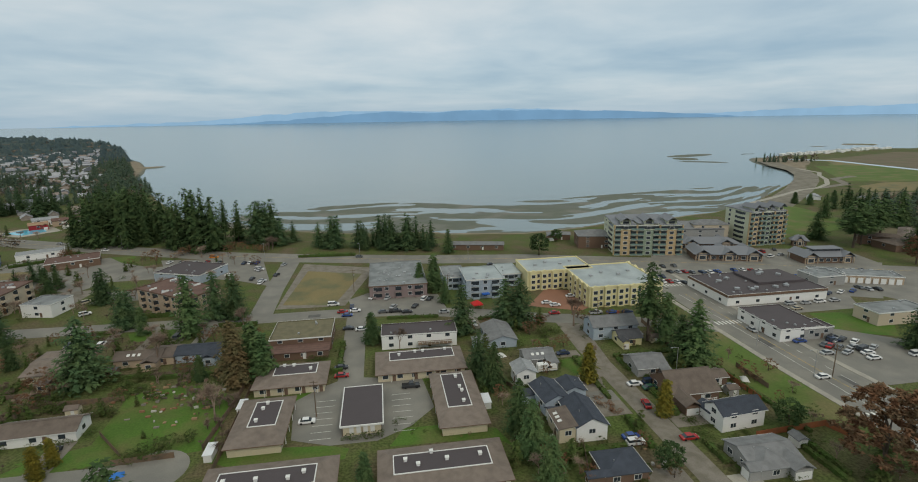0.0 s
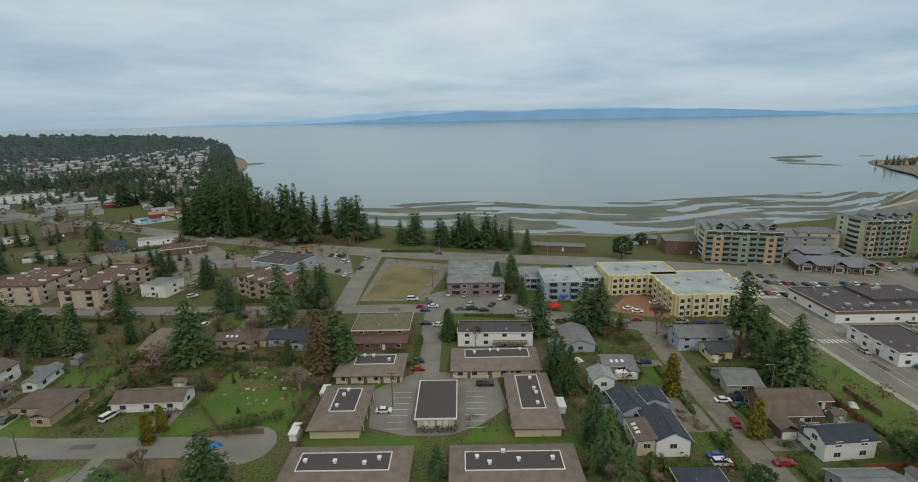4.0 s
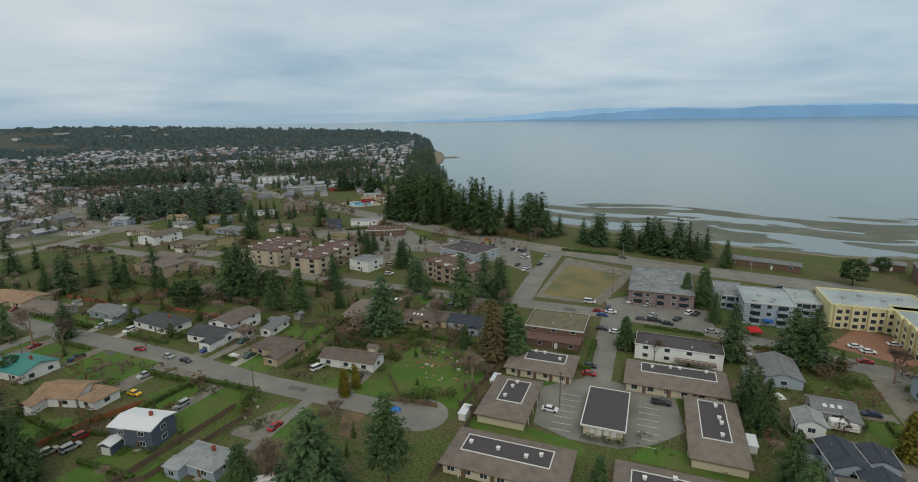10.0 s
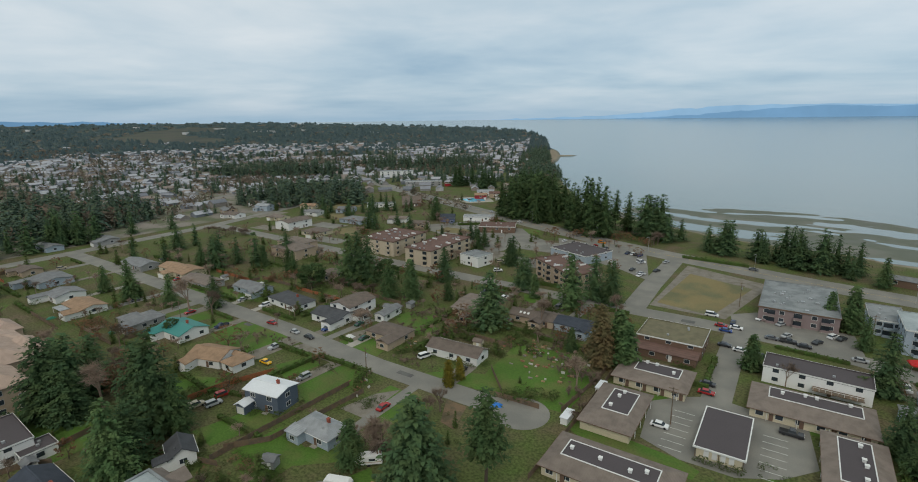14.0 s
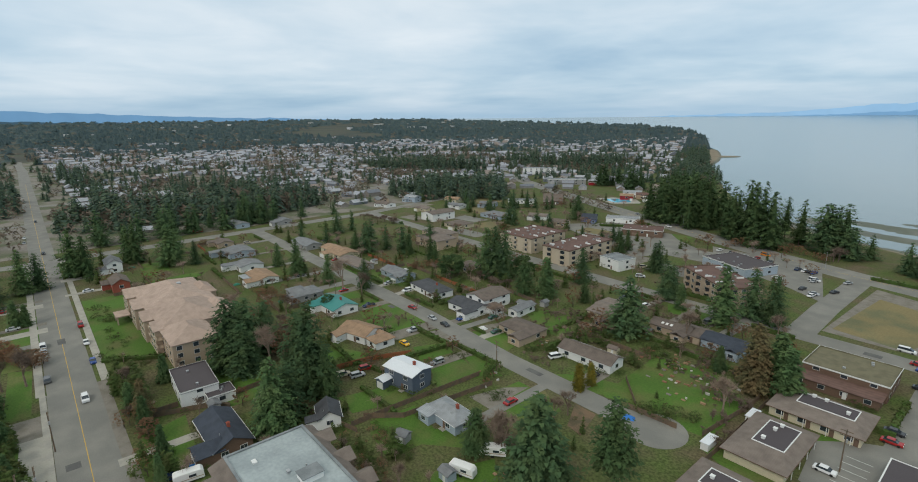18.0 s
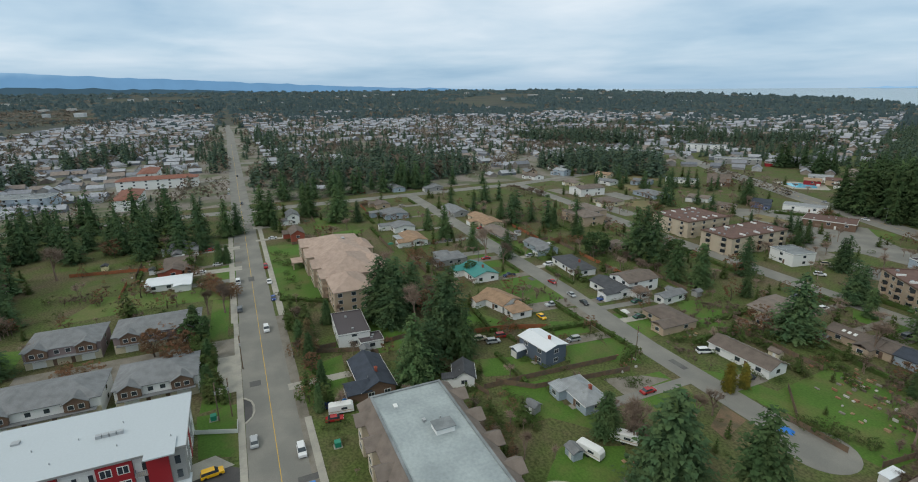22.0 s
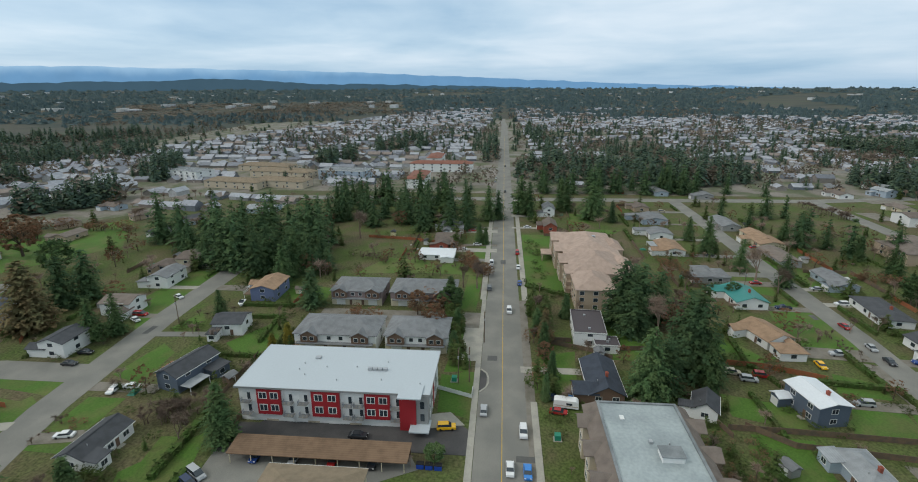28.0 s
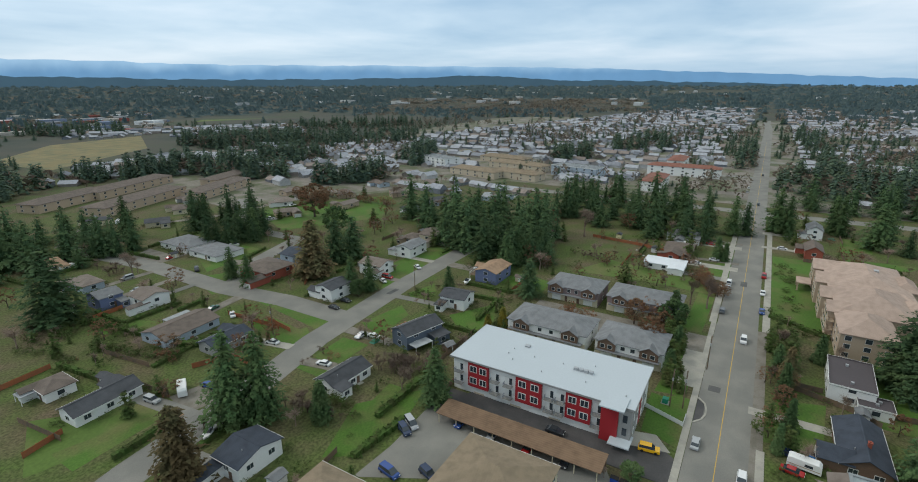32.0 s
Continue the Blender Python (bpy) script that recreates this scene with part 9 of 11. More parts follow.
tree("fir", -216.8, 166.7, 13.0)
tree("round", -307.9, 17.1, 4.6)
tree("fir", -63.7, -102.5, 24.6, 0.95)
tree("fir", -68.8, -98.2, 23.2, 0.95)
tree("rustfir", -44.8, -92.9, 19.2)
tree("fir", -96.0, -64.1, 16.0)
tree("cedar", -75.4, -84.3, 11.2)
tree("bare", -95.0, -74.2, 8.7)
tree("fir", -162.3, -101.1, 10.5)
tree("fir", -137.4, -291.4, 22.3)
tree("fir", -127.0, -189.2, 13.8)
tree("bare", -105.9, -226.9, 12.5)
tree("dark", -115.1, -281.9, 14.3, 1.3)
tree("dark", -67.9, -204.4, 26.4, 1.4)
tree("rustfir", -146.6, -160.4, 24.4, 1.2)
tree("dark", -165.0, -164.6, 20.3, 1.2)
tree("dark", -175.0, -163.1, 19.6, 1.2)
tree("fir", -142.6, -135.0, 14.4)
tree("fir", -146.1, -128.6, 14.4)
tree("fir", -170.8, -229.3, 17.0)
tree("rust", -221.2, -236.6, 21.4, 1.2)
tree("dark", -193.8, -320.7, 13.2)
tree("fir", -180.3, -285.4, 17.2)
tree("round", -199.9, -197.5, 16.0)
tree("fir", -124.2, -174.6, 13.3)
tree("bare", -264.6, -77.5, 17.6)
tree("fir", -195.7, -91.7, 17.3)
tree("dark", -173.7, -71.2, 15.4, 1.2)
tree("dark", -215.0, -107.0, 20.2, 1.2)
tree("dark", -204.7, -108.0, 19.6, 1.1)
tree("fir", -205.0, -90.3, 19.1)
tree("cedar", -177.8, -18.5, 11.9)
tree("cedar", -158.6, -14.3, 8.0)
tree("cedar", -139.5, -13.7, 9.1)
tree("bare", -196.4, -9.6, 13.7)
tree("bare", -175.1, 13.9, 7.1)
tree("cedar", -146.2, 14.0, 9.6, 0.9)
tree("cedar", -257.8, -8.3, 9.1)
tree("gold", -144.3, -68.3, 7.5)
tree("gold", -136.4, -69.8, 7.3)
tree("rust", -169.4, -30.0, 9.7)
tree("rust", -169.4, -20.1, 7.4)
tree("fir", -322.5, 17.3, 21.4)
tree("fir", -336.1, 42.1, 21.5)
tree("fir", -341.1, 63.5, 21.3)
tree("fir", -308.6, -8.3, 21.3)
tree("dark", -311.8, -2.3, 18.1)
tree("fir", -308.5, -20.7, 20.0)
tree("fir", -301.2, -34.2, 23.2)
tree("dark", -282.0, -45.2, 22.4)
tree("round", -93.9, -13.7, 4.5, 1.2)
tree("shrub", -113.8, -99.3, 3.0)
tree("bare", -91.9, -18.9, 3.3)
tree("dark", -181.4, 50.1, 16.8, 1.4)
tree("dark", -172.8, 56.3, 17.6, 1.3)
tree("dark", -126.0, 45.3, 15.3, 1.2)
tree("bare", -207.1, 56.5, 12.5)
tree("round", -139.5, -128.7, 7.1)
tree("fir", 330.3, 312.3, 20.5)
tree("fir", 338.3, 339.9, 18.9)
tree("cedar", 367.1, 402.1, 10.2, 1.4)
tree("cedar", 373.3, 392.3, 10.0, 1.4)
tree("cedar", 406.9, 402.0, 10.3, 1.4)
tree("dark", 399.0, 361.3, 14.2)
tree("round", 230.6, 244.7, 5.2)
tree("dark", -159.2, 44.1, 17.7, 1.2)
tree("dark", -134.5, 55.9, 27.1)
tree("fir", -120.7, 39.2, 21.2)
tree("fir", -128.5, 57.9, 15.5, 0.9)
tree("fir", -165.4, 40.6, 12.7)
tree("rust", -162.0, 57.4, 10.4, 0.9)
tree("cedar", -157.1, 12.4, 9.4, 0.9)
tree("cedar", -127.0, 14.7, 10.2, 0.75)
tree("cedar", -119.1, 12.5, 7.8, 0.75)
tree("bare", -151.0, 11.1, 6.1, 0.8)

fence([(-43.0, 91.2), (-42.1, 119.2), (-42.2, 150.2)], 1.7, WOOD, "weathered grey-brown board fence round a garden")
fence([(-47.3, 120.7), (-44.7, 142.9), (-44.5, 160.9)], 1.7, WOOD, "weathered grey-brown board fence round a garden")
fence([(-111.8, 60.2), (-104.8, 68.5), (-101.2, 98.8)], 1.6, WOOD, "weathered grey-brown board fence round a garden")
fence([(-142.2, 66.4), (-140.2, 78.9), (-134.7, 92.4)], 1.7, CEDAR, "orange-brown cedar board fence round a garden")
fence([(90.9, 101.3), (111.8, 102.5), (113.9, 96.9)], 1.7, CEDAR, "orange-brown cedar board fence round a garden")
fence([(93.8, 100.6), (92.9, 93.3), (93.6, 87.3)], 1.7, CEDAR, "orange-brown cedar board fence round a garden")
fence([(103.7, 130.3), (104.0, 115.9)], 1.7, CEDAR, "orange-brown cedar board fence round a garden")
fence([(-67.1, 118.3), (-53.2, 119.0)], 1.6, WOOD, "weathered grey-brown board fence round a garden")
fence([(-131.2, 41.0), (-126.5, 49.5), (-107.2, 55.6)], 1.5, WOOD, "weathered grey-brown board fence round a garden")
fence([(-110.5, 55.7), (-110.0, 70.4), (-108.1, 99.8)], 1.6, WOOD, "weathered grey-brown board fence round a garden")
fence([(-151.7, 13.8), (-146.3, 28.9), (-142.1, 34.5)], 1.5, WOOD, "weathered grey-brown board fence round a garden")
fence([(-75.7, -195.8), (-86.3, -196.6)], 1.6, CEDAR, "orange-brown cedar board fence round a garden")
fence([(-102.7, -158.2), (-104.2, -133.1)], 1.6, CEDAR, "orange-brown cedar board fence round a garden")
fence([(-60.8, -145.2), (-61.8, -127.1)], 1.6, WOOD, "weathered grey-brown board fence round a garden")
fence([(-106.7, -141.8), (-104.6, -128.1)], 1.6, CEDAR, "orange-brown cedar board fence round a garden")
fence([(-266.8, -73.3), (-262.9, -47.5), (-258.6, -35.1)], 1.5, CEDAR, "orange-brown cedar board fence round a garden")
fence([(-97.1, -64.8), (-112.9, -65.1)], 1.7, WOOD, "weathered grey-brown board fence round a garden")
fence([(-152.4, 12.6), (-152.4, 23.3)], 1.6, WOOD, "weathered grey-brown board fence round a garden")
fence([(-147.9, 37.3), (-148.7, 45.7)], 1.6, WOOD, "weathered grey-brown board fence round a garden")
fence([(30.2, 110.6), (38.3, 128.6), (32.3, 147.4)], 1.7, WOOD, "weathered grey-brown board fence round a garden")
fence([(-73.9, -135.1), (-84.1, -130.4), (-82.8, -113.5)], 1.6, CEDAR, "orange-brown cedar board fence round a garden")
fence([(-76.2, 132.1), (-66.2, 120.9)], 1.5, WOOD, "weathered grey-brown board fence round a garden")
fence([(46.4, 105.0), (43.4, 94.0)], 1.6, WOOD, "weathered grey-brown board fence round a garden")
fence([(-31.7, -132.1), (-40.4, -134.2)], 1.6, CEDAR, "orange-brown cedar board fence round a garden")
fence([(-122.2, -16.5), (-118.6, -7.1), (-122.7, -7.0)], 1.2, WHITE, "low white fence beside the lawn")
hedge([(-133.5, 87.4), (-131.2, 106.2), (-151.6, 105.9)], 1.5, 1.4)
hedge([(-131.0, 108.4), (-110.2, 108.6), (-105.8, 100.2)], 1.3, 1.3)
hedge([(-114.5, 148.1), (-114.7, 166.5)], 1.6, 1.6)
hedge([(-95.3, -176.1), (-106.5, -177.1)], 1.4, 1.3)
hedge([(-74.5, -193.3), (-80.4, -151.0), (-87.8, -138.1)], 1.6, 1.8)
hedge([(-84.1, -73.4), (-104.9, -73.6)], 1.6, 1.6)
hedge([(-70.0, -68.7), (-85.0, -67.0)], 1.5, 1.5)
hedge([(-184.8, 203.2), (-145.0, 198.7)], 1.5, 1.3)
hedge([(-49.8, 306.5), (-17.5, 303.6)], 1.6, 1.4)
hedge([(-108.1, 219.8), (-87.6, 219.8)], 1.6, 1.6)
hedge([(-141.0, 74.9), (-130.9, 77.7)], 1.2, 1.2)
hedge([(0.6, 198.8), (20.4, 196.9)], 1.2, 1.2)
hedge([(-199.4, 10.7), (-190.2, 26.7)], 1.4, 1.4)
hedge([(-145.7, 12.7), (-130.1, 16.8)], 1.3, 1.3)
utility_pole(-126.3, -8.2, 0)
utility_pole(-106.0, 105.3, 0)
utility_pole(-198.5, 96.8, 0)
utility_pole(-20.7, 130.9, 0)
utility_pole(-14.8, 236.5, 0)
utility_pole(28.2, 219.8, 0)
utility_pole(52.5, 190.5, 0)
utility_pole(80.7, 175.5, 0)
utility_pole(169.7, 115.5, 90)
utility_pole(135.6, 124.6, 90)
utility_pole(-125.5, -11.2, 0)
utility_pole(-154.8, -112.5, 0)
utility_pole(-100.4, -131.6, 0)
utility_pole(-150.0, -4.9, 0)
street_lamp(-70.7, 311.0, 250)
street_lamp(-13.9, 298.9, 250)
street_lamp(47.9, 279.2, 250)
street_lamp(89.7, 135.4, 180)
street_lamp(128.6, 148.7, 180)
street_lamp(130.2, 125.9, 180)
street_lamp(-110.0, 332.7, 250)
street_lamp(-168.2, 353.7, 250)

# ---------- gardens round the houses ----------
STREETS = [[(74, 2.5), (-369, 1.8)], [(-59, 114), (-111, 114), (-160, 118), (-308, 122), (-377, 123)], [(-369, -172), (-374, 74), (-379, 222)], [(37, 198), (9.8, 206), (-24.6, 209), (-193, 213), (-379, 222)],
           [(70, 190), (69, 158), (71, 24.6)], [(0, -98), (-42, -107), (-75, -111), (-105, -117), (-158, -121), (-222, -122)], [(-122, -117), (-122, -150), (-118, -180), (-118, -234), (-111, -295)],
           [(-119, -180), (-146, -198), (-182, -209), (-182, -234), (-199, -283)]]


def nearest_street(x, y):
    best = (1e9, 0, 0)
    p = Vector((x, y))
    for line in STREETS:
        for a, b in zip(line, line[1:]):
            a, b = Vector(a), Vector(b)
            f = max(0.0, min(1.0, (p - a).dot(b - a) / (b - a).length_squared))
            q = a.lerp(b, f)
            best = min(best, ((p - q).length, q.x, q.y))
    return best


def free(x, y, own=None, gap=0.0):
    """True where no building and no street stands."""
    for fx, fy, fr in FOOT:
        if (fx, fy) != own and math.hypot(x - fx, y - fy) < fr + gap:
            return False
    return nearest_street(x, y)[0] > 6.5


def shed_hut(x, y, rot, mat, roof):
    root = thing("garden_shed", pose(x, y, 0, 0, 0, rot), "small wooden garden shed behind a house", "shed", "garden sheds")
    put("wall", box_mesh("shed_wall", 3.2, 2.6, 2.0, mat), root)

    def make():
        bm = bmesh.new()
        roof_mesh(bm, "gable", 3.8, 3.2, 2.0, 0.8)
        return mesh_of("shed_roof", bm, roof)
    put("roof", shared(("shed_roof", roof.name), make), root)
    put("door", box_mesh("shed_door", 0.9, 0.08, 1.75, TRIM), root, pose(0.3, -1.32, 0.05))
    return root


def camper(x, y, rot):
    root = thing("camper_trailer", pose(x, y, 0, 0, 0, rot), "white camper trailer parked beside a house", "trailer", "trailers")
    bm = bmesh.new()
    extrude_profile(bm, ((-3.2, 0.7), (-3.1, 2.5), (-2.6, 2.75), (2.5, 2.75), (3.1, 2.2), (3.2, 0.9)), 2.3, 0.5)
    bmesh.ops.bevel(bm, geom=list(bm.edges), offset=0.09, segments=1, affect="EDGES")
    part("body", bm, WHITE, root)
    for s in (-1, 1):
        put("wheel", box_mesh("trailer_wheel", 0.7, 0.2, 0.6, TYRE), root, pose(0, s * 1.1, 0))
        put("window", box_mesh("trailer_window", 1.5, 0.06, 0.6, GLASS), root, pose(0.8, s * 1.16, 1.5))
    put("stripe", box_mesh("trailer_stripe", 6.0, 2.34, 0.18, WALLS["tan"]), root, pose(0, 0, 1.1))
    return root


def boat(x, y, rot):
    root = thing("boat", pose(x, y, 0, 0, 0, rot), "small white motor boat standing on a trailer", "boat", "boats")
    bm = bmesh.new()
    deck = [(-2.6, -1.0), (1.2, -1.05), (2.9, 0), (1.2, 1.05), (-2.6, 1.0)]
    a = [bm.verts.new((u * 0.85, v * 0.55, 0.6)) for u, v in deck]
    b = [bm.verts.new((u, v, 1.5)) for u, v in deck]
    bm.faces.new(a[::-1])
    bm.faces.new(b)
    for i in range(5):
        bm.faces.new((a[i], a[(i + 1) % 5], b[(i + 1) % 5], b[i]))
    part("hull", bm, WHITE, root)
    put("cabin", box_mesh("boat_cabin", 1.6, 1.4, 0.7, GLASS), root, pose(0.1, 0, 1.5))
    for s in (-1, 1):
        put("wheel", box_mesh("trailer_wheel", 0.7, 0.2, 0.6, TYRE), root, pose(-0.6, s * 0.7, 0))
    return root


def tarp(x, y, rot, color):
    bm = bmesh.new()
    rng = random.Random(int(x * 7 + y))
    n = 6
    g = [[bm.verts.new(((i / n - 0.5) * 3.4, (j / n - 0.5) * 2.2, 0.02 + 0.9 * math.sin(math.pi * i / n) ** 0.6 * math.sin(math.pi * j / n) ** 0.6 + rng.uniform(0, 0.12))) for j in range(n + 1)] for i in range(n + 1)]
    for i in range(n):
        for j in range(n):
            bm.faces.new((g[i][j], g[i + 1][j], g[i + 1][j + 1], g[i][j + 1]))
    ob = new("tarp", mesh_of("tarp", bm, material("tarp_" + color, {"blue": (0.03, 0.16, 0.5), "green": (0.03, 0.16, 0.10), "white": (0.6, 0.6, 0.58)}[color], 0.5, 0.15)))
    ob.matrix_basis = pose(x, y, 0.02, 0, 0, rot)
    return tagged(ob, f"{color} plastic tarpaulin over a garden heap", "tarpaulin", "tarpaulins")


def trampoline(x, y):
    root = thing("trampoline", pose(x, y, 0), "round garden trampoline with a dark mat on the lawn", "trampoline", "trampolines")
    bm = bmesh.new()
    cyl(bm, 0, 0, 0.82, 1.9, 0.06, 18)
    part("mat", bm, TYRE, root)
    bm = bmesh.new()
    ribbon(bm, [(2.1 * math.cos(k * 0.3491), 2.1 * math.sin(k * 0.3491)) for k in range(19)], 0.4, 0.80, 0.92)
    part("pad", bm, material("blue_pad", (0.03, 0.10, 0.32), 0.6), root)
    for k in range(6):
        put("leg", box_mesh("trampoline_leg", 0.07, 0.07, 0.82, METAL), root, pose(2.1 * math.cos(k * 1.047), 2.1 * math.sin(k * 1.047), 0))


GARDEN_SHRUBS = []
brng = random.Random(5)


def bush_row(x0, y0, x1, y1, n, h, fam):
    """A loose belt of bushes between two points."""
    for _ in range(n):
        f = brng.random()
        x, y = x0 + (x1 - x0) * f + brng.gauss(0, 1.6), y0 + (y1 - y0) * f + brng.gauss(0, 1.6)
        if all(math.hypot(x - a, y - b) > q - 2.5 for a, b, q in FOOT) and nearest_street(x, y)[0] > 5.2:
            (GARDEN_SHRUBS if fam in ("shrub", "cedar") else RUSTY if fam == "rust" else BARE).append((fam, x, y, h * brng.uniform(0.6, 1.25), brng.uniform(0.9, 1.6)))


RUSTY, BARE = [], []
grng = random.Random(77)
COLORS = ("white", "silver", "black", "grey", "red", "navy", "beige", "blue", "green", "white")
DRIVES = ((GRAVEL, "gravel house drive"), (ASPHALT, "worn asphalt house drive"), (CONCRETE, "concrete house drive"), (GRAVEL, "gravel house drive"))
for hx, hy, rot, w, d in HOMES:
    far = math.hypot(hx, hy)
    if far > 370 or (hx > 20 and hy > 195):
        continue
    own = (hx, hy)
    dist, qx, qy = nearest_street(hx, hy)
    c, s = math.cos(radians(rot)), math.sin(radians(rot))

    def at(u, v):
        return hx + u * c - v * s, hy + u * s + v * c
    # shrubs along the walls
    for _ in range(int((w + d) * 0.55)):
        side = grng.random() < w / (w + d)
        u, v = (grng.uniform(-w / 2, w / 2), grng.choice((-1, 1)) * (d / 2 + grng.uniform(0.4, 1.8))) if side else (grng.choice((-1, 1)) * (w / 2 + grng.uniform(0.4, 1.8)), grng.uniform(-d / 2, d / 2))
        GARDEN_SHRUBS.append(("shrub", *at(u, v), grng.uniform(0.7, 2.0), grng.uniform(0.9, 1.7)))
    if dist > 60 or dist < 9:
        continue
    to = Vector((qx - hx, qy - hy)).normalized()
    sd = Vector((-to.y, to.x))
    reach = abs(to.dot(Vector((c, s)))) * w / 2 + abs(to.dot(Vector((-s, c)))) * d / 2
    half = abs(sd.dot(Vector((c, s)))) * w / 2 + abs(sd.dot(Vector((-s, c)))) * d / 2
    k = grng.choice((-1, 1))
    off = half * 0.72 * k
    p0, p1 = Vector(own) + to * (reach - 1.0) + sd * off, Vector(own) + to * (dist - 4.2) + sd * off
    if (p1 - p0).dot(to) > 2.5 and all(free(*(p0.lerp(p1, f)), own, -2.0) or f > 0.8 for f in (0.3, 0.6, 0.9)):
        mat, word = DRIVES[grng.randrange(4)]
        hw = grng.choice((1.7, 2.2, 2.9))
        area([tuple(p0 - sd * hw), tuple(p0 + sd * hw), tuple(p1 + sd * hw), tuple(p1 - sd * hw)][::1], mat, word + " beside the lawn", "driveway", 0.064 + 0.004 * (len(bpy.data.objects) % 11))
        if grng.random() < 0.62:
            q = p0.lerp(p1, grng.uniform(0.25, 0.6))
            car(grng.choice(("sedan", "suv", "sedan", "pickup", "van")), grng.choice(COLORS), q.x, q.y, math.degrees(math.atan2(to.y, to.x)) + grng.choice((0, 180)), "parked on a house drive")
    if -135 < hx < -80 and 55 < hy < 100:
        continue
    # front and back boundary
    for along, push in ((1, dist - 7.0), (-1, reach + grng.uniform(7, 11))):
        if grng.random() < (0.35 if along > 0 else 0.75):
            ln = half + grng.uniform(2, 5)
            a, b = Vector(own) + to * along * push - sd * ln, Vector(own) + to * along * push + sd * ln
            if along > 0:
                a, b = (a, Vector(own) + to * push + sd * (off - 4)) if k > 0 else (Vector(own) + to * push + sd * (off + 4), b)
            if all(free(*(a.lerp(b, f)), own, 0.5) for f in (0, 0.25, 0.5, 0.75, 1)):
                if grng.random() < 0.5 or along > 0:
                    hedge([tuple(a), tuple(b)], grng.uniform(0.9, 1.7), grng.uniform(0.9, 1.5))
                else:
                    m = grng.choice((WOOD, WOOD, CEDAR))
                    fence([tuple(a), tuple(b)], 1.6, m, "orange-brown cedar board fence behind a house" if m is CEDAR else "weathered grey board fence behind a house", 4.2)
    # side boundary
    if grng.random() < 0.5:
        a, b = Vector(own) + sd * (half + 4) * -k + to * reach, Vector(own) + sd * (half + 4) * -k - to * (reach + 8)
        if all(free(*(a.lerp(b, f)), own, 0.5) for f in (0, 0.25, 0.5, 0.75, 1)):
            if grng.random() < 0.6:
                hedge([tuple(a), tuple(b)], grng.uniform(1.0, 1.9), grng.uniform(1.0, 1.5))
            else:
                fence([tuple(a), tuple(b)], 1.6, WOOD, "weathered grey board fence between gardens", 4.2)
    q = Vector(own) - to * (reach + grng.uniform(4, 7)) + sd * half * grng.uniform(-0.9, 0.9)
    if free(q.x, q.y, own, 2.0):
        f = grng.random()
        if f < 0.40:
            shed_hut(q.x, q.y, rot + grng.choice((0, 90)), grng.choice((WOOD, WALLS["grey"], WHITE, WALLS["cream"])), grng.choice((ROOFS["char"], ROOFS["grey"], ROOFS["brown"])))
        elif f < 0.47:
            trampoline(q.x, q.y)
        elif f < 0.57:
            tarp(q.x, q.y, grng.uniform(0, 180), grng.choice(("blue", "green", "white")))
    q = Vector(own) + sd * -k * (half + 2.6) + to * grng.uniform(-2, 3)
    if free(q.x, q.y, own, 2.2):
        f = grng.random()
        if f < 0.04:
            camper(q.x, q.y, math.degrees(math.atan2(to.y, to.x)))
        elif f < 0.08:
            boat(q.x, q.y, math.degrees(math.atan2(to.y, to.x)))
# ---------- loose things in the gardens ----------
bush_row(-109.2, 49.5, -83.9, 49.9, 34, 1.8, "rust")
bush_row(-105.7, 52.8, -91.5, 52.3, 20, 1.6, "shrub")
bush_row(-108.4, 62.5, -89.2, 60.1, 16, 1.4, "shrub")
bush_row(-97.9, 89.3, -95.2, 98.2, 14, 1.6, "shrub")
bush_row(-125.8, 102.1, -119.0, 105.6, 10, 1.2, "shrub")
bush_row(-105.4, 115.2, -100.2, 131.8, 18, 1.6, "bare")
bush_row(-109.8, 123.8, -103.0, 139.6, 18, 2.2, "shrub")
bush_row(-125.6, 154.4, -114.3, 168.3, 26, 2.4, "bare")
bush_row(-88.3, 78.6, -74.8, 80.7, 16, 4.5, "bare")
bush_row(-133.1, 154.2, -146.8, 153.8, 14, 2.5, "bare")
bush_row(-98.4, 148.4, -78.0, 142.3, 30, 2.2, "shrub")
bush_row(-127.3, 133.2, -115.2, 131.3, 10, 1.6, "shrub")
bush_row(-142.6, 80.2, -134.9, 84.5, 8, 1.5, "shrub")
bush_row(-149.2, 72.6, -132.6, 71.0, 8, 2.0, "shrub")
bush_row(-202.2, 72.1, -172.0, 63.9, 14, 5.0, "bare")
bush_row(-169.1, 74.5, -155.6, 75.5, 10, 2.0, "shrub")
bush_row(-149.1, -68.5, -126.9, -70.7, 22, 4.0, "cedar")
bush_row(-167.9, -53.5, -158.3, -46.0, 6, 5, "rust")
bush_row(-187.3, -38.0, -175.7, -20.7, 16, 6, "rust")
bush_row(-234.0, -18.4, -209.2, -7.9, 16, 5.5, "rust")
bush_row(-240.2, -73.6, -218.1, -42.6, 30, 2.4, "bare")
bush_row(-232.3, -42.2, -219.0, -18.9, 22, 2.2, "bare")
bush_row(-172.3, -16.6, -133.6, -12.3, 24, 5.5, "cedar")
bush_row(-185.5, 12.7, -159.8, 15.2, 14, 7, "cedar")
bush_row(-156.1, 12.9, -147.5, 14.7, 8, 5, "rust")
bush_row(-137.4, 11.7, -116.3, 12.3, 4, 4.5, "cedar")
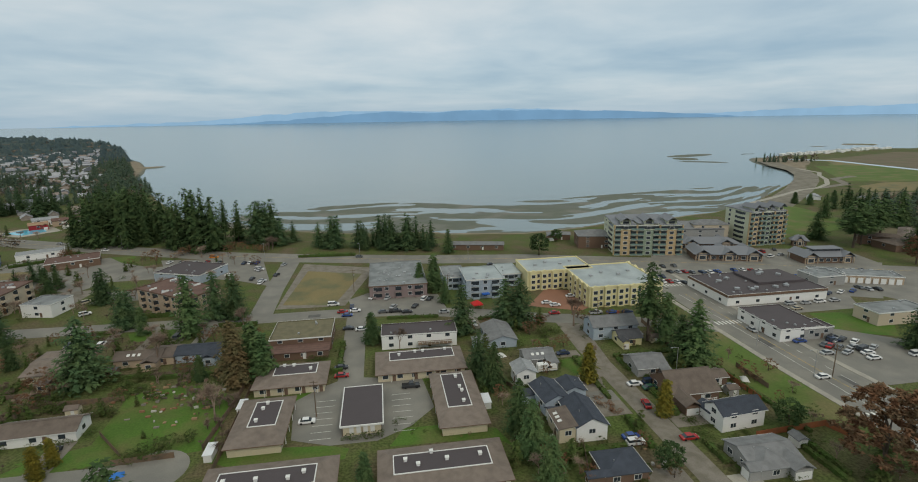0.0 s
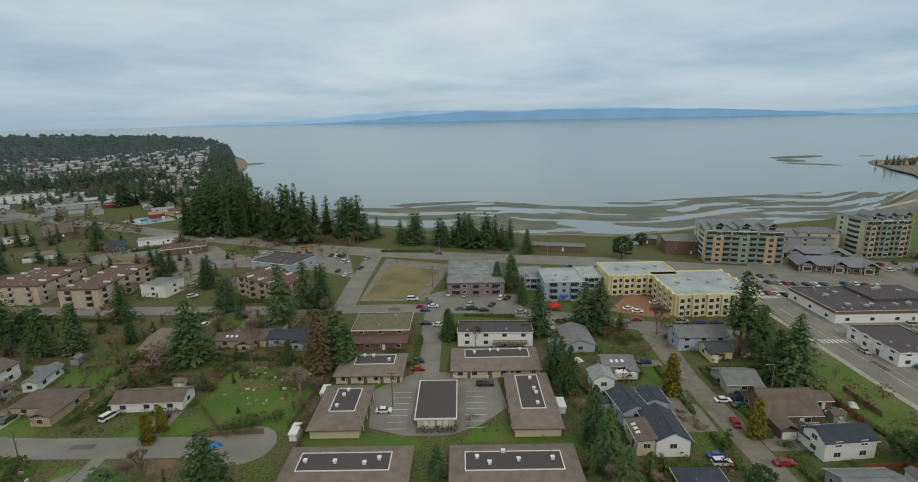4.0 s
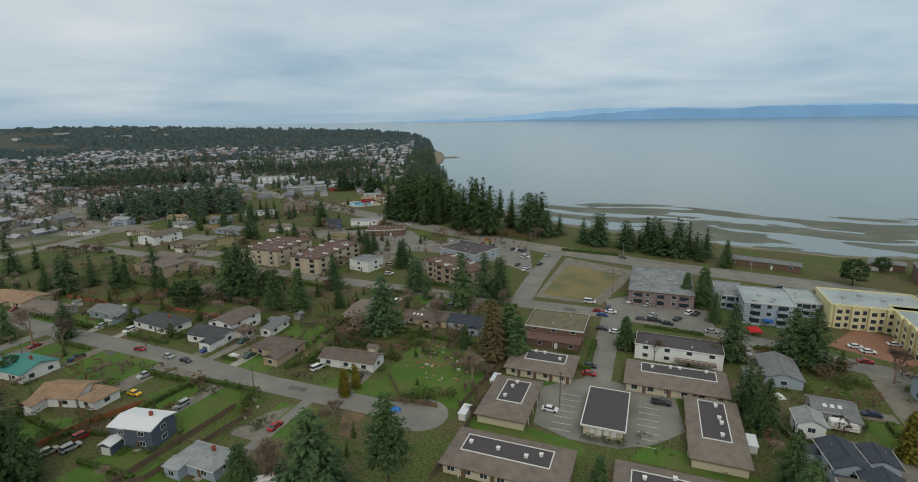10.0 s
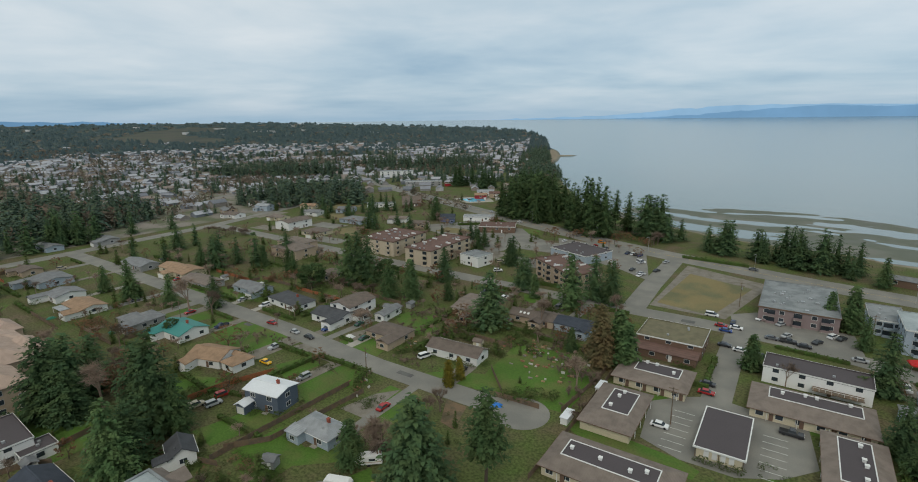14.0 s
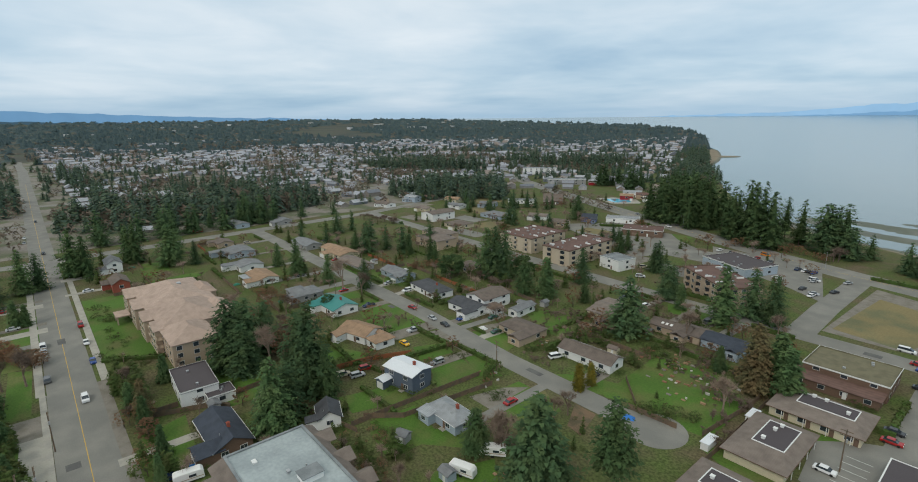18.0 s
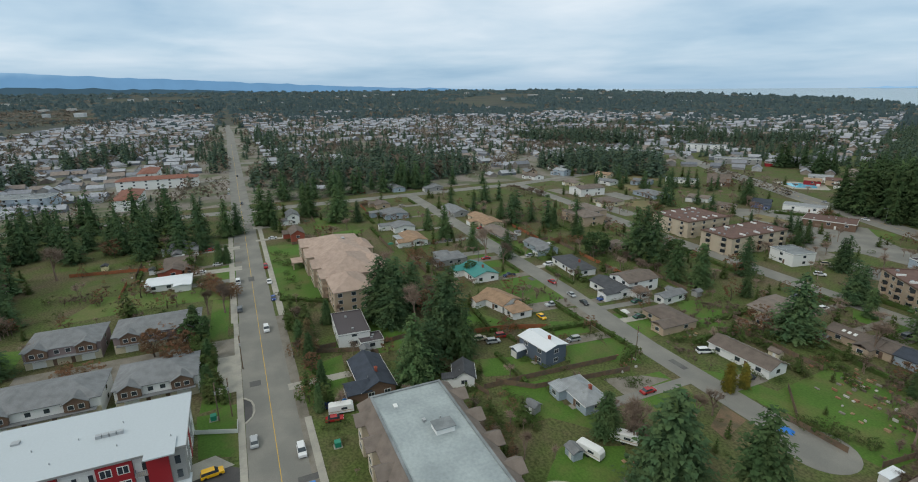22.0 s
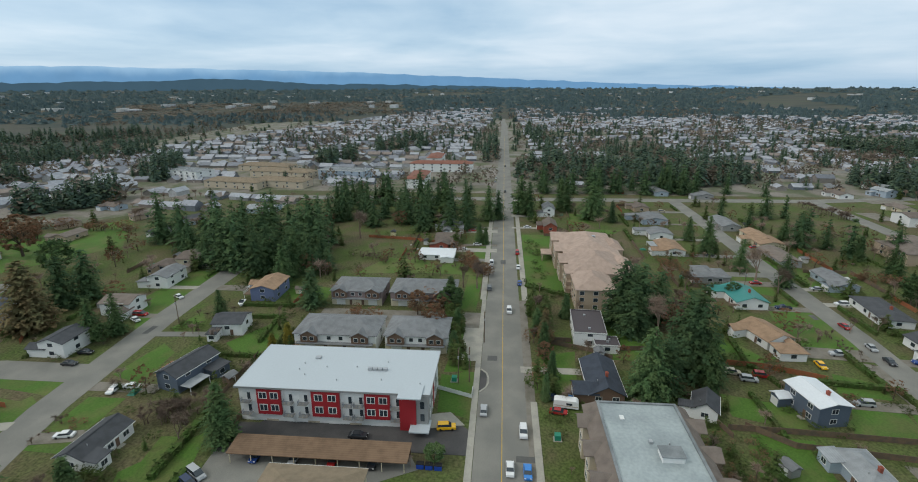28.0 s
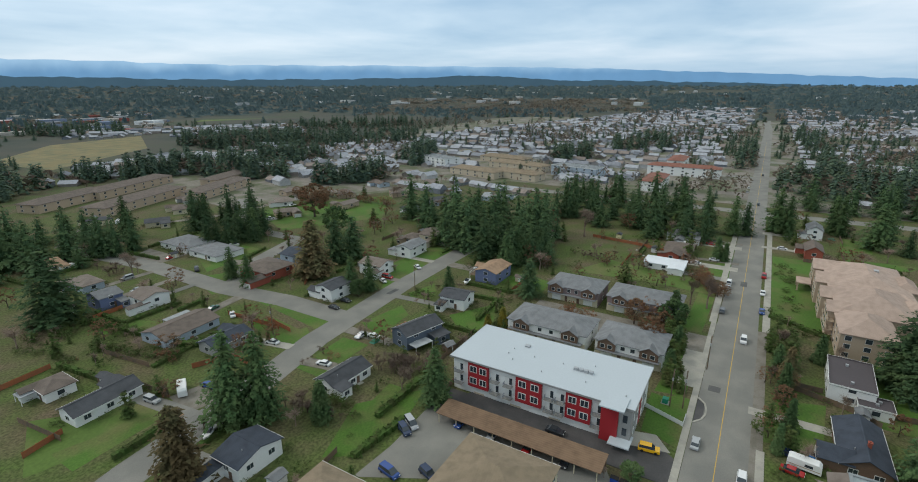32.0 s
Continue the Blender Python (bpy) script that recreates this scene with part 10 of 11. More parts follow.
bush_row(-140.4, 11.7, -126.3, 12.3, 6, 3.0, "rust")
bush_row(-112.5, 13.1, -103.3, 16.0, 6, 1.6, "shrub")
bush_row(-141.7, -93.7, -120.5, -74.9, 26, 1.8, "shrub")
bush_row(-157.0, -91.4, -147.8, -77.6, 14, 1.6, "shrub")
bush_row(-237.1, 34.2, -230.0, 44.1, 10, 1.6, "shrub")
bush_row(-261.3, 16.7, -240.0, 23.3, 10, 1.5, "shrub")
bush_row(-70.1, -200.7, -80.8, -157.9, 34, 2.0, "shrub")
bush_row(-64.9, -177.1, -76.0, -141.1, 34, 2.2, "shrub")
bush_row(-85.1, -175.3, -89.2, -168.1, 8, 1.6, "rust")
bush_row(-88.2, -110.2, -103.1, -111.1, 22, 2.2, "bare")
bush_row(-98.7, -119.0, -99.6, -103.1, 20, 1.6, "rust")
bush_row(-101.9, -85.4, -107.5, -75.3, 22, 5.0, "bare")
bush_row(-82.6, -91.2, -81.3, -78.4, 20, 2.4, "shrub")
bush_row(-76.3, -97.2, -77.1, -85.9, 20, 4.0, "bare")
bush_row(-110.4, -83.4, -110.6, -69.5, 16, 3.0, "bare")
bush_row(-230.7, -68.4, -236.7, -39.4, 28, 2.4, "bare")
bush_row(-130.8, -196.3, -147.0, -197.6, 14, 2.0, "shrub")
bush_row(-164.2, -107.7, -151.8, -94.7, 10, 2.6, "bare")
bush_row(-152.7, -116.5, -153.3, -103.4, 14, 1.8, "shrub")
bush_row(-151.2, -145.1, -146.1, -128.6, 14, 2.2, "bare")
bush_row(-228.0, -15.2, -210.6, -6.6, 14, 4.5, "rust")
bush_row(-105.0, -257.6, -102.7, -232.5, 14, 4.5, "bare")
bush_row(-67.8, -223.2, -64.8, -184.8, 30, 2.5, "shrub")
bush_row(-55.7, -192.2, -55.0, -166.5, 20, 1.8, "shrub")
bush_row(-270.6, -287.1, -269.1, -211.5, 30, 6, "rust")
bush_row(-207.4, -588.7, -196.8, -434.5, 50, 6, "bare")
bush_row(-260.6, -306.4, -247.3, -252.6, 30, 8, "rust")
bush_row(-116.1, 159.6, -90.1, 146.7, 30, 2.2, "bare")
bush_row(-146.8, 174.5, -116.5, 148.3, 24, 2.5, "bare")
bush_row(-86.0, 161.4, -67.8, 148.4, 24, 1.8, "shrub")
bush_row(-79.0, 178.5, -52.7, 158.3, 40, 2.8, "bare")
bush_row(-64.3, 159.4, -42.2, 119.5, 44, 3.0, "bare")
bush_row(-112.1, 203.6, -81.2, 178.8, 28, 2.6, "bare")
bush_row(-110.0, 123.4, -85.9, 115.1, 20, 2.0, "bare")
bush_row(-2.2, 123.2, 11.3, 118.9, 14, 0.9, "shrub")
bush_row(13.0, 120.0, 17.2, 116.8, 10, 1.0, "rust")
bush_row(30.9, 130.6, 36.7, 115.5, 16, 2.0, "shrub")
bush_row(57.0, 126.8, 61.3, 117.2, 20, 1.4, "rust")
bush_row(83.9, 148.2, 87.2, 139.5, 12, 2.0, "shrub")
bush_row(78.2, 111.6, 78.3, 103.7, 12, 1.4, "shrub")
bush_row(65.0, 180.8, 74.0, 168.5, 20, 3.0, "bare")
bush_row(49.6, 183.2, 59.5, 170.8, 18, 2.4, "shrub")
bush_row(87.0, 177.3, 90.1, 156.1, 26, 4.0, "bare")
bush_row(-11.4, 122.9, -3.7, 121.2, 10, 1.0, "shrub")
bush_row(11.2, 133.3, 14.3, 146.6, 8, 1.0, "shrub")
bush_row(-102.2, 338.4, -73.5, 326.0, 14, 5, "rust")
bush_row(-71.9, 318.4, -69.6, 366.9, 10, 8, "bare")
bush_row(-124.5, 326.9, -106.2, 339.0, 8, 5, "rust")
bush_row(-184.4, 274.8, -155.0, 261.3, 14, 4, "bare")
bush_row(-196.5, 338.4, -188.3, 344.7, 8, 5, "rust")
bush_row(-164.5, 106.1, -142.2, 111.1, 26, 2.2, "bare")
bush_row(-217.9, 149.9, -212.1, 168.3, 24, 4.0, "rust")
bush_row(-183.1, 166.6, -158.0, 165.2, 20, 5, "bare")
bush_row(-123.3, 141.4, -103.3, 144.3, 24, 3, "bare")
bush_row(-113.0, 165.6, -95.9, 164.4, 20, 2.6, "shrub")
bush_row(-73.4, 162.6, -62.0, 165.9, 20, 2.6, "bare")
bush_row(-56.6, 148.6, -41.8, 138.3, 34, 3.0, "bare")
bush_row(-103.1, 151.3, -86.4, 165.1, 24, 2.4, "shrub")
bush_row(-238.0, 75.9, -208.1, 83.9, 26, 3.5, "rust")
bush_row(-267.7, 107.7, -233.2, 100.9, 14, 5, "cedar")
bush_row(-265.3, 14.0, -204.1, 17.1, 26, 2.0, "shrub")
bush_row(-204.9, 10.5, -187.4, 22.4, 26, 1.5, "shrub")
bush_row(-366.4, 201.7, -319.2, 212.4, 30, 6, "bare")
bush_row(-219.2, 318.6, -190.9, 355.6, 20, 1.8, "cedar")
bush_row(-105.7, 58.5, -95.5, 58.4, 14, 1.6, "rust")
bush_row(-182.8, 61.7, -163.0, 67.5, 20, 6, "bare")
bush_row(-68.7, 116.3, -50.8, 127.1, 26, 2.4, "shrub")
bush_row(-117.2, 221.2, -100.2, 223.8, 14, 3, "bare")
camper(-77.0, 65.8, 20)
camper(-77.3, 75.8, 40)
camper(-116.4, 17.6, 82)
car("pickup", "skyblue", -120.7, 21.5, 75, "parked beside the camper")
car("sedan", "navy", -119.6, 14.6, 80, "parked beside the camper")
camper(-65.1, -125.8, 60)
boat(-57.7, -103.1, 30)
boat(-172.2, -98.4, 10)
tarp(-79.3, 65.9, 30, "blue")
tarp(-134.1, 125.8, 0, "white")
shed_hut(-96.5, 62.7, 20, WALLS["grey"], ROOFS["grey"])
shed_hut(-78.1, 62.2, 0, WALLS["paleblue"], ROOFS["grey"])
shed_hut(-271.9, -60.6, 0, WALLS["yellow"], ROOFS["char"])
shed_hut(-143.5, 30.6, 0, WALLS["white"], ROOFS["grey"])
tarp(-64.2, 114.0, 20, "blue")
tarp(-85.3, -188.7, 0, "green")
tarp(-113.8, -99.3, 0, "green")

for x, y in ((-126.7, -12.5), (-103.6, 14.2)):
    root = thing("utility_box", pose(x, y, 0), "green metal utility cabinet on a concrete pad", "utility box", "utility boxes")
    put("pad", box_mesh("utility_pad", 2.0, 2.0, 0.14, CONCRETE), root)
    put("cabinet", box_mesh("utility_cabinet", 1.5, 1.4, 1.3, material("utility_green", (0.03, 0.22, 0.14), 0.5, 0.1)), root, pose(0, 0, 0.14))
# odds and ends lying in the yards
bm = bmesh.new()
for cx, cy, r, n in ((-60, 146, 14, 60), (-72, 152, 10, 30), (-126, -96, 5, 26), (-133, -72, 4, 24), (-66, 78, 9, 26), (-88, -150, 7, 22), (-60, -112, 6, 20), (-262, -40, 12, 30), (62, 100, 8, 16), (-112, 132, 8, 20), (-104, 100, 6, 14)):
    for _ in range(n):
        x, y = cx + brng.gauss(0, r * 0.5), cy + brng.gauss(0, r * 0.5)
        if nearest_street(x, y)[0] > 6:
            box(bm, x, y, 0.0, brng.uniform(0.3, 1.6), brng.uniform(0.2, 0.9), brng.uniform(0.15, 0.7))
tagged(new("yard_clutter", mesh_of("yard_clutter", bm, island_material("clutter_colours", [(0.30, 0.20, 0.12), (0.45, 0.43, 0.40), (0.12, 0.10, 0.08), (0.25, 0.13, 0.08), (0.10, 0.13, 0.20), (0.22, 0.20, 0.17), (0.50, 0.50, 0.48)]))), "planks, logs, pots and odds and ends in yards", "clutter", "", "stuff")
tree_stuff("russet_bushes", RUSTY, (BARK, RUST), "russet and brown winter bushes in beds and belts", "shrubs")
tree_stuff("bare_bushes", BARE, (TWIG, TWIG), "grey-brown leafless bushes and saplings along the plots", "shrubs")
tree_stuff("garden_shrubs", GARDEN_SHRUBS, (BARK, SHRUB), "low clipped and straggling shrubs along house walls", "shrubs")


# ---------- coast groves and belts ----------
grove(("fir", "dark", "fir", "pine"), -152, 366, 58, 17.0, -20, 56, 26, 38.5, "in the grove above the beach", 1, NEEDLE, 0.74)
grove(("fir", "dark", "pine"), -196, 418, 34, 20, -50, 24, 20, 33, "in the grove above the beach", 2, NEEDLE, 0.78)
grove(("fir", "dark"), -250, 520, 50, 14, -62, 20, 14, 25, "on the wooded headland", 3, slim=0.85)
grove(("fir", "dark", "pine"), -71, 348, 11.1, 7.4, -20, 9, 22.2, 30.8, "at the end of the coastal grove", 4)
grove(("fir", "dark"), -33.2, 330, 8.6, 4.9, -20, 7, 14.8, 20.9, "between highway and beach", 5)
grove(("fir", "dark"), 6.2, 318, 24.6, 6.2, -16, 22, 14.8, 22.2, "between highway and beach", 6)
grove(("fir", "dark", "dark"), -246, -135, 42, 29.5, 60, 46, 18.5, 28.3, "in the belt behind the houses", 7)
grove(("fir", "dark"), -219, -92, 17.2, 14.8, 40, 14, 17.2, 24.6, "in the belt behind the houses", 8)
grove(("fir", "dark"), -318, -64, 37, 44, 0, 44, 17.2, 25.8, "in the belt beside the main road", 9)
grove(("fir", "dark", "rustfir"), -172, -252, 27.1, 17.2, 60, 20, 17.2, 24.6, "at the edge of the park", 10)
grove(("fir", "dark"), -92, -289, 37, 32.0, 0, 34, 14.8, 24.6, "along the back gardens", 11)
grove(("fir", "dark", "cedar"), -289, 160, 42, 27.1, 10, 13, 11.1, 20.9, "among the back gardens", 12)
grove(("fir", "dark"), -406, 111, 12.3, 86, 0, 30, 17.2, 24.6, "along the cross street", 13)

grove(("fir", "dark", "cedar"), -330, 300, 34, 18, 30, 14, 9, 18, "between the back street and the highway", 14)
grove(("fir", "dark", "cedar"), -255, 285, 26, 12, 20, 10, 9, 16, "behind the apartment blocks", 15)
grove(("fir", "dark"), -300, 335, 30, 10, 35, 9, 10, 17, "beside the A-frame house", 16)
grove(("fir", "dark"), -190, 282, 22, 8, 15, 5, 8, 13, "beside the restaurant car park", 17)
grove(("fir", "dark", "pine"), -168, 376, 24, 9, -22, 12, 27, 37, "in the grove above the beach", 18, NEEDLE, 0.9)
grove(("fir", "dark"), -318, 512, 28, 12, -10, 16, 16, 26, "behind the fun park", 20, slim=1.2)
grove(("cedar", "fir", "dark"), 430, 385, 60, 34, 35, 40, 7, 15, "among the houses by the bay", 19)


# ---------- garden scrub ----------
def on_lawn(x, y):
    """True within one of the open lawns."""
    for ring in LAWNS:
        inside = False
        for (ax, ay), (bx, by) in zip(ring, ring[1:] + ring[:1]):
            if (ay > y) != (by > y) and x < (bx - ax) * (y - ay) / (by - ay) + ax:
                inside = not inside
        if inside:
            return True
    return False


def near_road(x, y):
    return (abs(y - 2.5) < 12.9 or (abs(y - 118) < 7.4 and x < -47) or (abs(y - 210) < 8.6 and x < 24.6) or abs(x + 12.3) < 7.4 and 145 < y < 212 or abs(x - 70) < 6.2 or abs(x - 135) < 14.8
            or abs(x + 55) < 9.8 and y > 203 or (abs(y + 117) < 9.8 and x > -228) or abs(x + 121) < 8.6 and y < -111 or abs(x + 373) < 9.8 or (abs(y - (297 - (x - 16.0) * 0.33)) < 13.5))


SCRUB = {"bare": [], "rust": [], "green": []}


def scrub(fams, x0, x1, y0, y1, n, h0, h1, seed):
    rng = random.Random(seed)
    for _ in range(n):
        x, y = rng.uniform(x0, x1), rng.uniform(y0, y1)
        if near_road(x, y) or any(math.hypot(x - a, y - b) < r for a, b, r in FOOT):
            continue
        if -37 < x < 24 and 74 < y < 134:
            continue
        if on_lawn(x, y) and rng.random() < 0.9:
            continue
        fam = rng.choice(fams)
        h = rng.uniform(h0, h1) * (0.55 if fam == "shrub" else 1.0)
        row = (fam, x, y, h, rng.uniform(0.8, 1.4))
        SCRUB["bare" if fam == "bare" else "rust" if fam == "rust" else "green"].append(row)


scrub(("bare", "shrub", "shrub", "cedar", "rust"), -129, -47, 128, 202, 156, 2.0, 6.5, 21)
scrub(("bare", "shrub", "shrub", "bare", "cedar"), -295, -129, 128, 204, 130, 2.0, 8.0, 22)
scrub(("bare", "shrub", "shrub", "cedar"), -295, -62, 44, 108, 150, 1.6, 5.5, 23)
scrub(("bare", "shrub", "rust"), 29.5, 123, 81, 185, 135, 1.6, 5.5, 24)
scrub(("bare", "shrub", "cedar", "rust"), -222, -55, -203, -126, 143, 1.6, 6.0, 25)
scrub(("bare", "shrub", "cedar"), -222, -55, -111, -64, 130, 1.6, 6.0, 26)
scrub(("bare", "shrub", "rust"), -357, -185, -74, -9.8, 93, 2.0, 6.5, 27)
scrub(("bare", "shrub", "bare", "cedar"), -283, -74, 219, 332, 110, 2.0, 7.0, 28)
scrub(("shrub", "bare", "cedar"), -160, -74, 14.8, 62, 67, 1.4, 4.5, 29)
scrub(("bare", "bare", "bare", "rust", "shrub", "cedar"), -370, -60, 20, 110, 110, 4.0, 9.0, 41)
scrub(("bare", "bare", "bare", "rust", "shrub", "young"), -370, -60, 126, 205, 130, 4.0, 9.0, 42)
scrub(("bare", "bare", "rust", "cedar", "young"), -400, -70, 220, 330, 70, 4.0, 9.0, 43)
scrub(("bare", "bare", "rust", "cedar"), -230, -50, -280, -60, 120, 4.0, 9.0, 44)
scrub(("bare", "rust", "cedar", "young"), 25, 125, 60, 190, 60, 3.0, 7.0, 45)
scrub(("bare", "bare", "rust", "young"), -400, -200, -290, -20, 160, 5.0, 11.0, 46)
scrub(("bare", "rust", "cedar"), -400, -120, 330, 420, 40, 4.0, 9.0, 47)
scrub(("bare", "bare", "bare", "rust"), -300, -60, 126, 330, 150, 4.0, 10.0, 48)
scrub(("bare", "bare", "rust"), -370, -60, 15, 112, 70, 3.0, 7.0, 49)
tree_stuff("garden_scrub", SCRUB["green"], (BARK, SHRUB), "low green shrubs and young cedars in the gardens", "shrubs")
tree_stuff("bare_scrub", SCRUB["bare"], (TWIG, TWIG), "leafless grey-brown bushes and small trees in the gardens", "shrubs")
tree_stuff("russet_scrub", SCRUB["rust"], (BARK, RUST), "russet winter bushes in the gardens", "shrubs")

# ---------- far town and woods ----------
def template(kind):
    """Vertices and triangles of a small far tree or house of unit height."""
    v, f = [], []
    rng = random.Random(5)

    def fan(z0, z1, r, n, ph):
        b = len(v)
        v.append((0, 0, z1))
        for i in range(n):
            q = r * (0.75 + 0.5 * rng.random())
            v.append((q * math.cos(6.283 * i / n + ph), q * math.sin(6.283 * i / n + ph), z0 + 0.06 * rng.random()))
        for i in range(n):
            f.append((b, b + 1 + i, b + 1 + (i + 1) % n))
    if kind == "conifer":
        fan(0.05, 0.62, 0.26, 7, 0.0)
        fan(0.32, 0.85, 0.19, 6, 0.5)
        fan(0.6, 1.0, 0.11, 5, 1.0)
    elif kind == "ragged":
        for k in range(64):
            z = 0.06 + 0.9 * (k / 64) ** 1.1
            a, q = k * 2.4 + rng.random(), 0.27 * (1.02 - z) ** 0.7 * rng.uniform(0.35, 1.0)
            c = Vector((math.cos(a) * q, math.sin(a) * q, z))
            b = len(v)
            w = 0.085 + 0.06 * (1 - z)
            o, t_ = Vector((math.cos(a), math.sin(a), 0)), Vector((-math.sin(a), math.cos(a), 0))
            v += [tuple(c + t_ * w * rng.uniform(0.5, 0.9)), tuple(c - t_ * w * rng.uniform(0.5, 0.9)), tuple(c + o * w * rng.uniform(0.5, 1.1) + Vector((0, 0, -w * rng.uniform(0.1, 0.9))))]
            f.append((b, b + 1, b + 2))
        fan(0.05, 0.9, 0.13, 6, 0.0)
    elif kind == "mass":
        fan(0.02, 0.55, 0.44, 7, 0.0)
        for k in range(5):
            b = len(v)
            a, q = 1.257 * k + rng.random(), 0.24 * rng.uniform(0.4, 1.0)
            cx, cy, top = q * math.cos(a), q * math.sin(a), rng.uniform(0.62, 1.0)
            v.append((cx, cy, top))
            for i in range(4):
                w = 0.17 * rng.uniform(0.7, 1.2)
                v.append((cx + w * math.cos(1.571 * i + a), cy + w * math.sin(1.571 * i + a), 0.35 * top + 0.1 * rng.random()))
            for i in range(4):
                f.append((b, b + 1 + i, b + 1 + (i + 1) % 4))
    elif kind == "broad":
        for k in range(22):
            a, u = rng.random() * 6.283, rng.uniform(-0.7, 1)
            q = 0.42 * math.sqrt(1 - u * u)
            c = Vector((math.cos(a) * q, math.sin(a) * q, 0.55 + 0.42 * u))
            b = len(v)
            for _ in range(3):
                v.append(tuple(c + Vector((rng.uniform(-0.2, 0.2), rng.uniform(-0.2, 0.2), rng.uniform(-0.2, 0.2)))))
            f.append((b, b + 1, b + 2))
    return np.array(v), np.array(f)


def scatter(name, kind, places, mat, label, category):
    """One joined mesh of many small copies: rows of x, y, z, width, height, turn."""
    v, f = template(kind)
    P = np.array(places)
    c, s = np.cos(P[:, 5])[:, None], np.sin(P[:, 5])[:, None]
    x = (v[None, :, 0] * c - v[None, :, 1] * s) * P[:, 3:4] + P[:, 0:1]
    y = (v[None, :, 0] * s + v[None, :, 1] * c) * P[:, 3:4] + P[:, 1:2]
    z = v[None, :, 2] * P[:, 4:5] + P[:, 2:3]
    faces = (f[None] + (np.arange(len(P)) * len(v))[:, None, None]).reshape(-1, 3)
    me = bpy.data.meshes.new(name)
    me.from_pydata(np.stack([x, y, z], -1).reshape(-1, 3).tolist(), [], faces.tolist())
    me.materials.append(mat)
    return tagged(new(name, me), label, category, "", "stuff")


def inland(x, y, margin=12):
    r = math.hypot(x, y)
    az = math.degrees(math.atan2(-x, y))
    return r < float(land_profile(az)) - margin and r < 4850


def clear(x, y, m=9.0):
    if abs(y - 2.5) < m and x < 74:
        return False
    if abs(x + 374) < 8.6 and -172 < y < 295:
        return False
    return True


def gz(x, y):
    return float(far_rise(np.array(math.hypot(x, y))))


frng = random.Random(11)
firs, broads, masses = [], [], []


def wood(cx, cy, lx, ly, rot, n, h0=14, h1=25, part_broad=0.12):
    c, s = math.cos(radians(rot)), math.sin(radians(rot))
    for _ in range(n):
        a, q = frng.random() * 6.283, math.sqrt(frng.random())
        u, w = q * math.cos(a) * lx, q * math.sin(a) * ly
        x, y = cx + u * c - w * s, cy + u * s + w * c
        if not inland(x, y) or not clear(x, y, 11):
            continue
        h = frng.uniform(h0, h1)
        if frng.random() < part_broad:
            broads.append((x, y, gz(x, y), h * 0.8, h * 0.62, frng.random() * 6))
        else:
            firs.append((x, y, gz(x, y) - 0.3, h * frng.uniform(0.8, 1.2), h, frng.random() * 6))


# belts and woods near the town: centre, half lengths, turn, count
for row in [(-486, 117, 62, 112, 0, 330, 12, 25, 0.30), (-640, 160, 74, 111, 0, 60, 8, 16, 0.4), (-406, 338, 68, 34, 35, 90), (-420, 360, 52, 30, 40, 90), (-628, 470, 90, 32, 40, 130), (-529, 689, 120, 50, 40, 150), (-369, -1108, 200, 90, -60, 150),
            (-763, -689, 120, 30, -40, 70), (-517, -529, 148, 49, -45, 130), (-111, -517, 74, 74, 0, 150), (-49, -369, 49, 86, 0, 120), (-308, -455, 74, 25, -30, 70), (-689, -135, 74, 31, 0, 45),
            (-615, -12, 74, 12, 0, 26), (-763, 49, 246, 15, 0, 40), (402, 328, 42, 26, 40, 46, 12, 20), (470, 300, 40, 30, 0, 40), (-300, 640, 26, 150, 25, 44, 10, 18), (-395, 838, 26, 330, 24.8, 150, 12, 22), (-470, -620, 60, 90, 40, 170), (-330, -300, 40, 14, -30, 36), (-300, -400, 26, 40, 20, 46), (-380, -430, 40, 26, 0, 60), (-250, -480, 60, 20, -20, 60), (-470, -330, 50, 20, 30, 50), (-550, -180, 40, 18, 0, 36)]:
    wood(*row)
for row in [(-600, 400, 70, 24, 25, 80), (-585, 200, 90, 18, 5, 80), (-590, 430, 60, 50, 40, 90), (-1500, -760, 520, 90, -15, 480), (-2100, -740, 500, 80, -10, 260), (-862, -185, 369, 246, 0, 150), (-308, 406, 90, 20, -30, 40), (-480, 620, 80, 40, 40, 90)]:
    wood(*row, 7, 12, 0.95)


def wooded(x, y):
    """Share of trees in the mosaic of woods, gardens and open fields."""
    r, az = math.hypot(x, y), math.degrees(math.atan2(-x, y))
    n = float(fbm(np.array(x), np.array(y), 0.009, 3))
    if az < 25.6:
        return 0.97
    if az < 58:
        t = 0.46 if r < 1300 else 0.56 if r < 1800 else 0.92
        if r > float(land_profile(az)) - 90:
            t = 1.0
    elif az < 86:
        t = 0.42 if r < 1600 else 0.85
    elif az < 112:
        t = 0.14 if r < 1600 else 0.85
    elif az < 128:
        t = 0.20 if r < 1500 else 0.88
    else:
        t = 0.22 if r < 1500 else 0.80
    return max(0.05, min(1.0, t + 0.45 * n))


def open_land(x, y):
    r, az = math.hypot(x, y), math.degrees(math.atan2(-x, y))
    return (58 < az < 100 and r > 1900 and float(fbm(np.array(x * 0.5), np.array(y), 0.004, 2)) > 0.62) or (-470 < x < -215 and -860 < y < -580) or (-1100 < x < -650 and -1200 < y < -960)


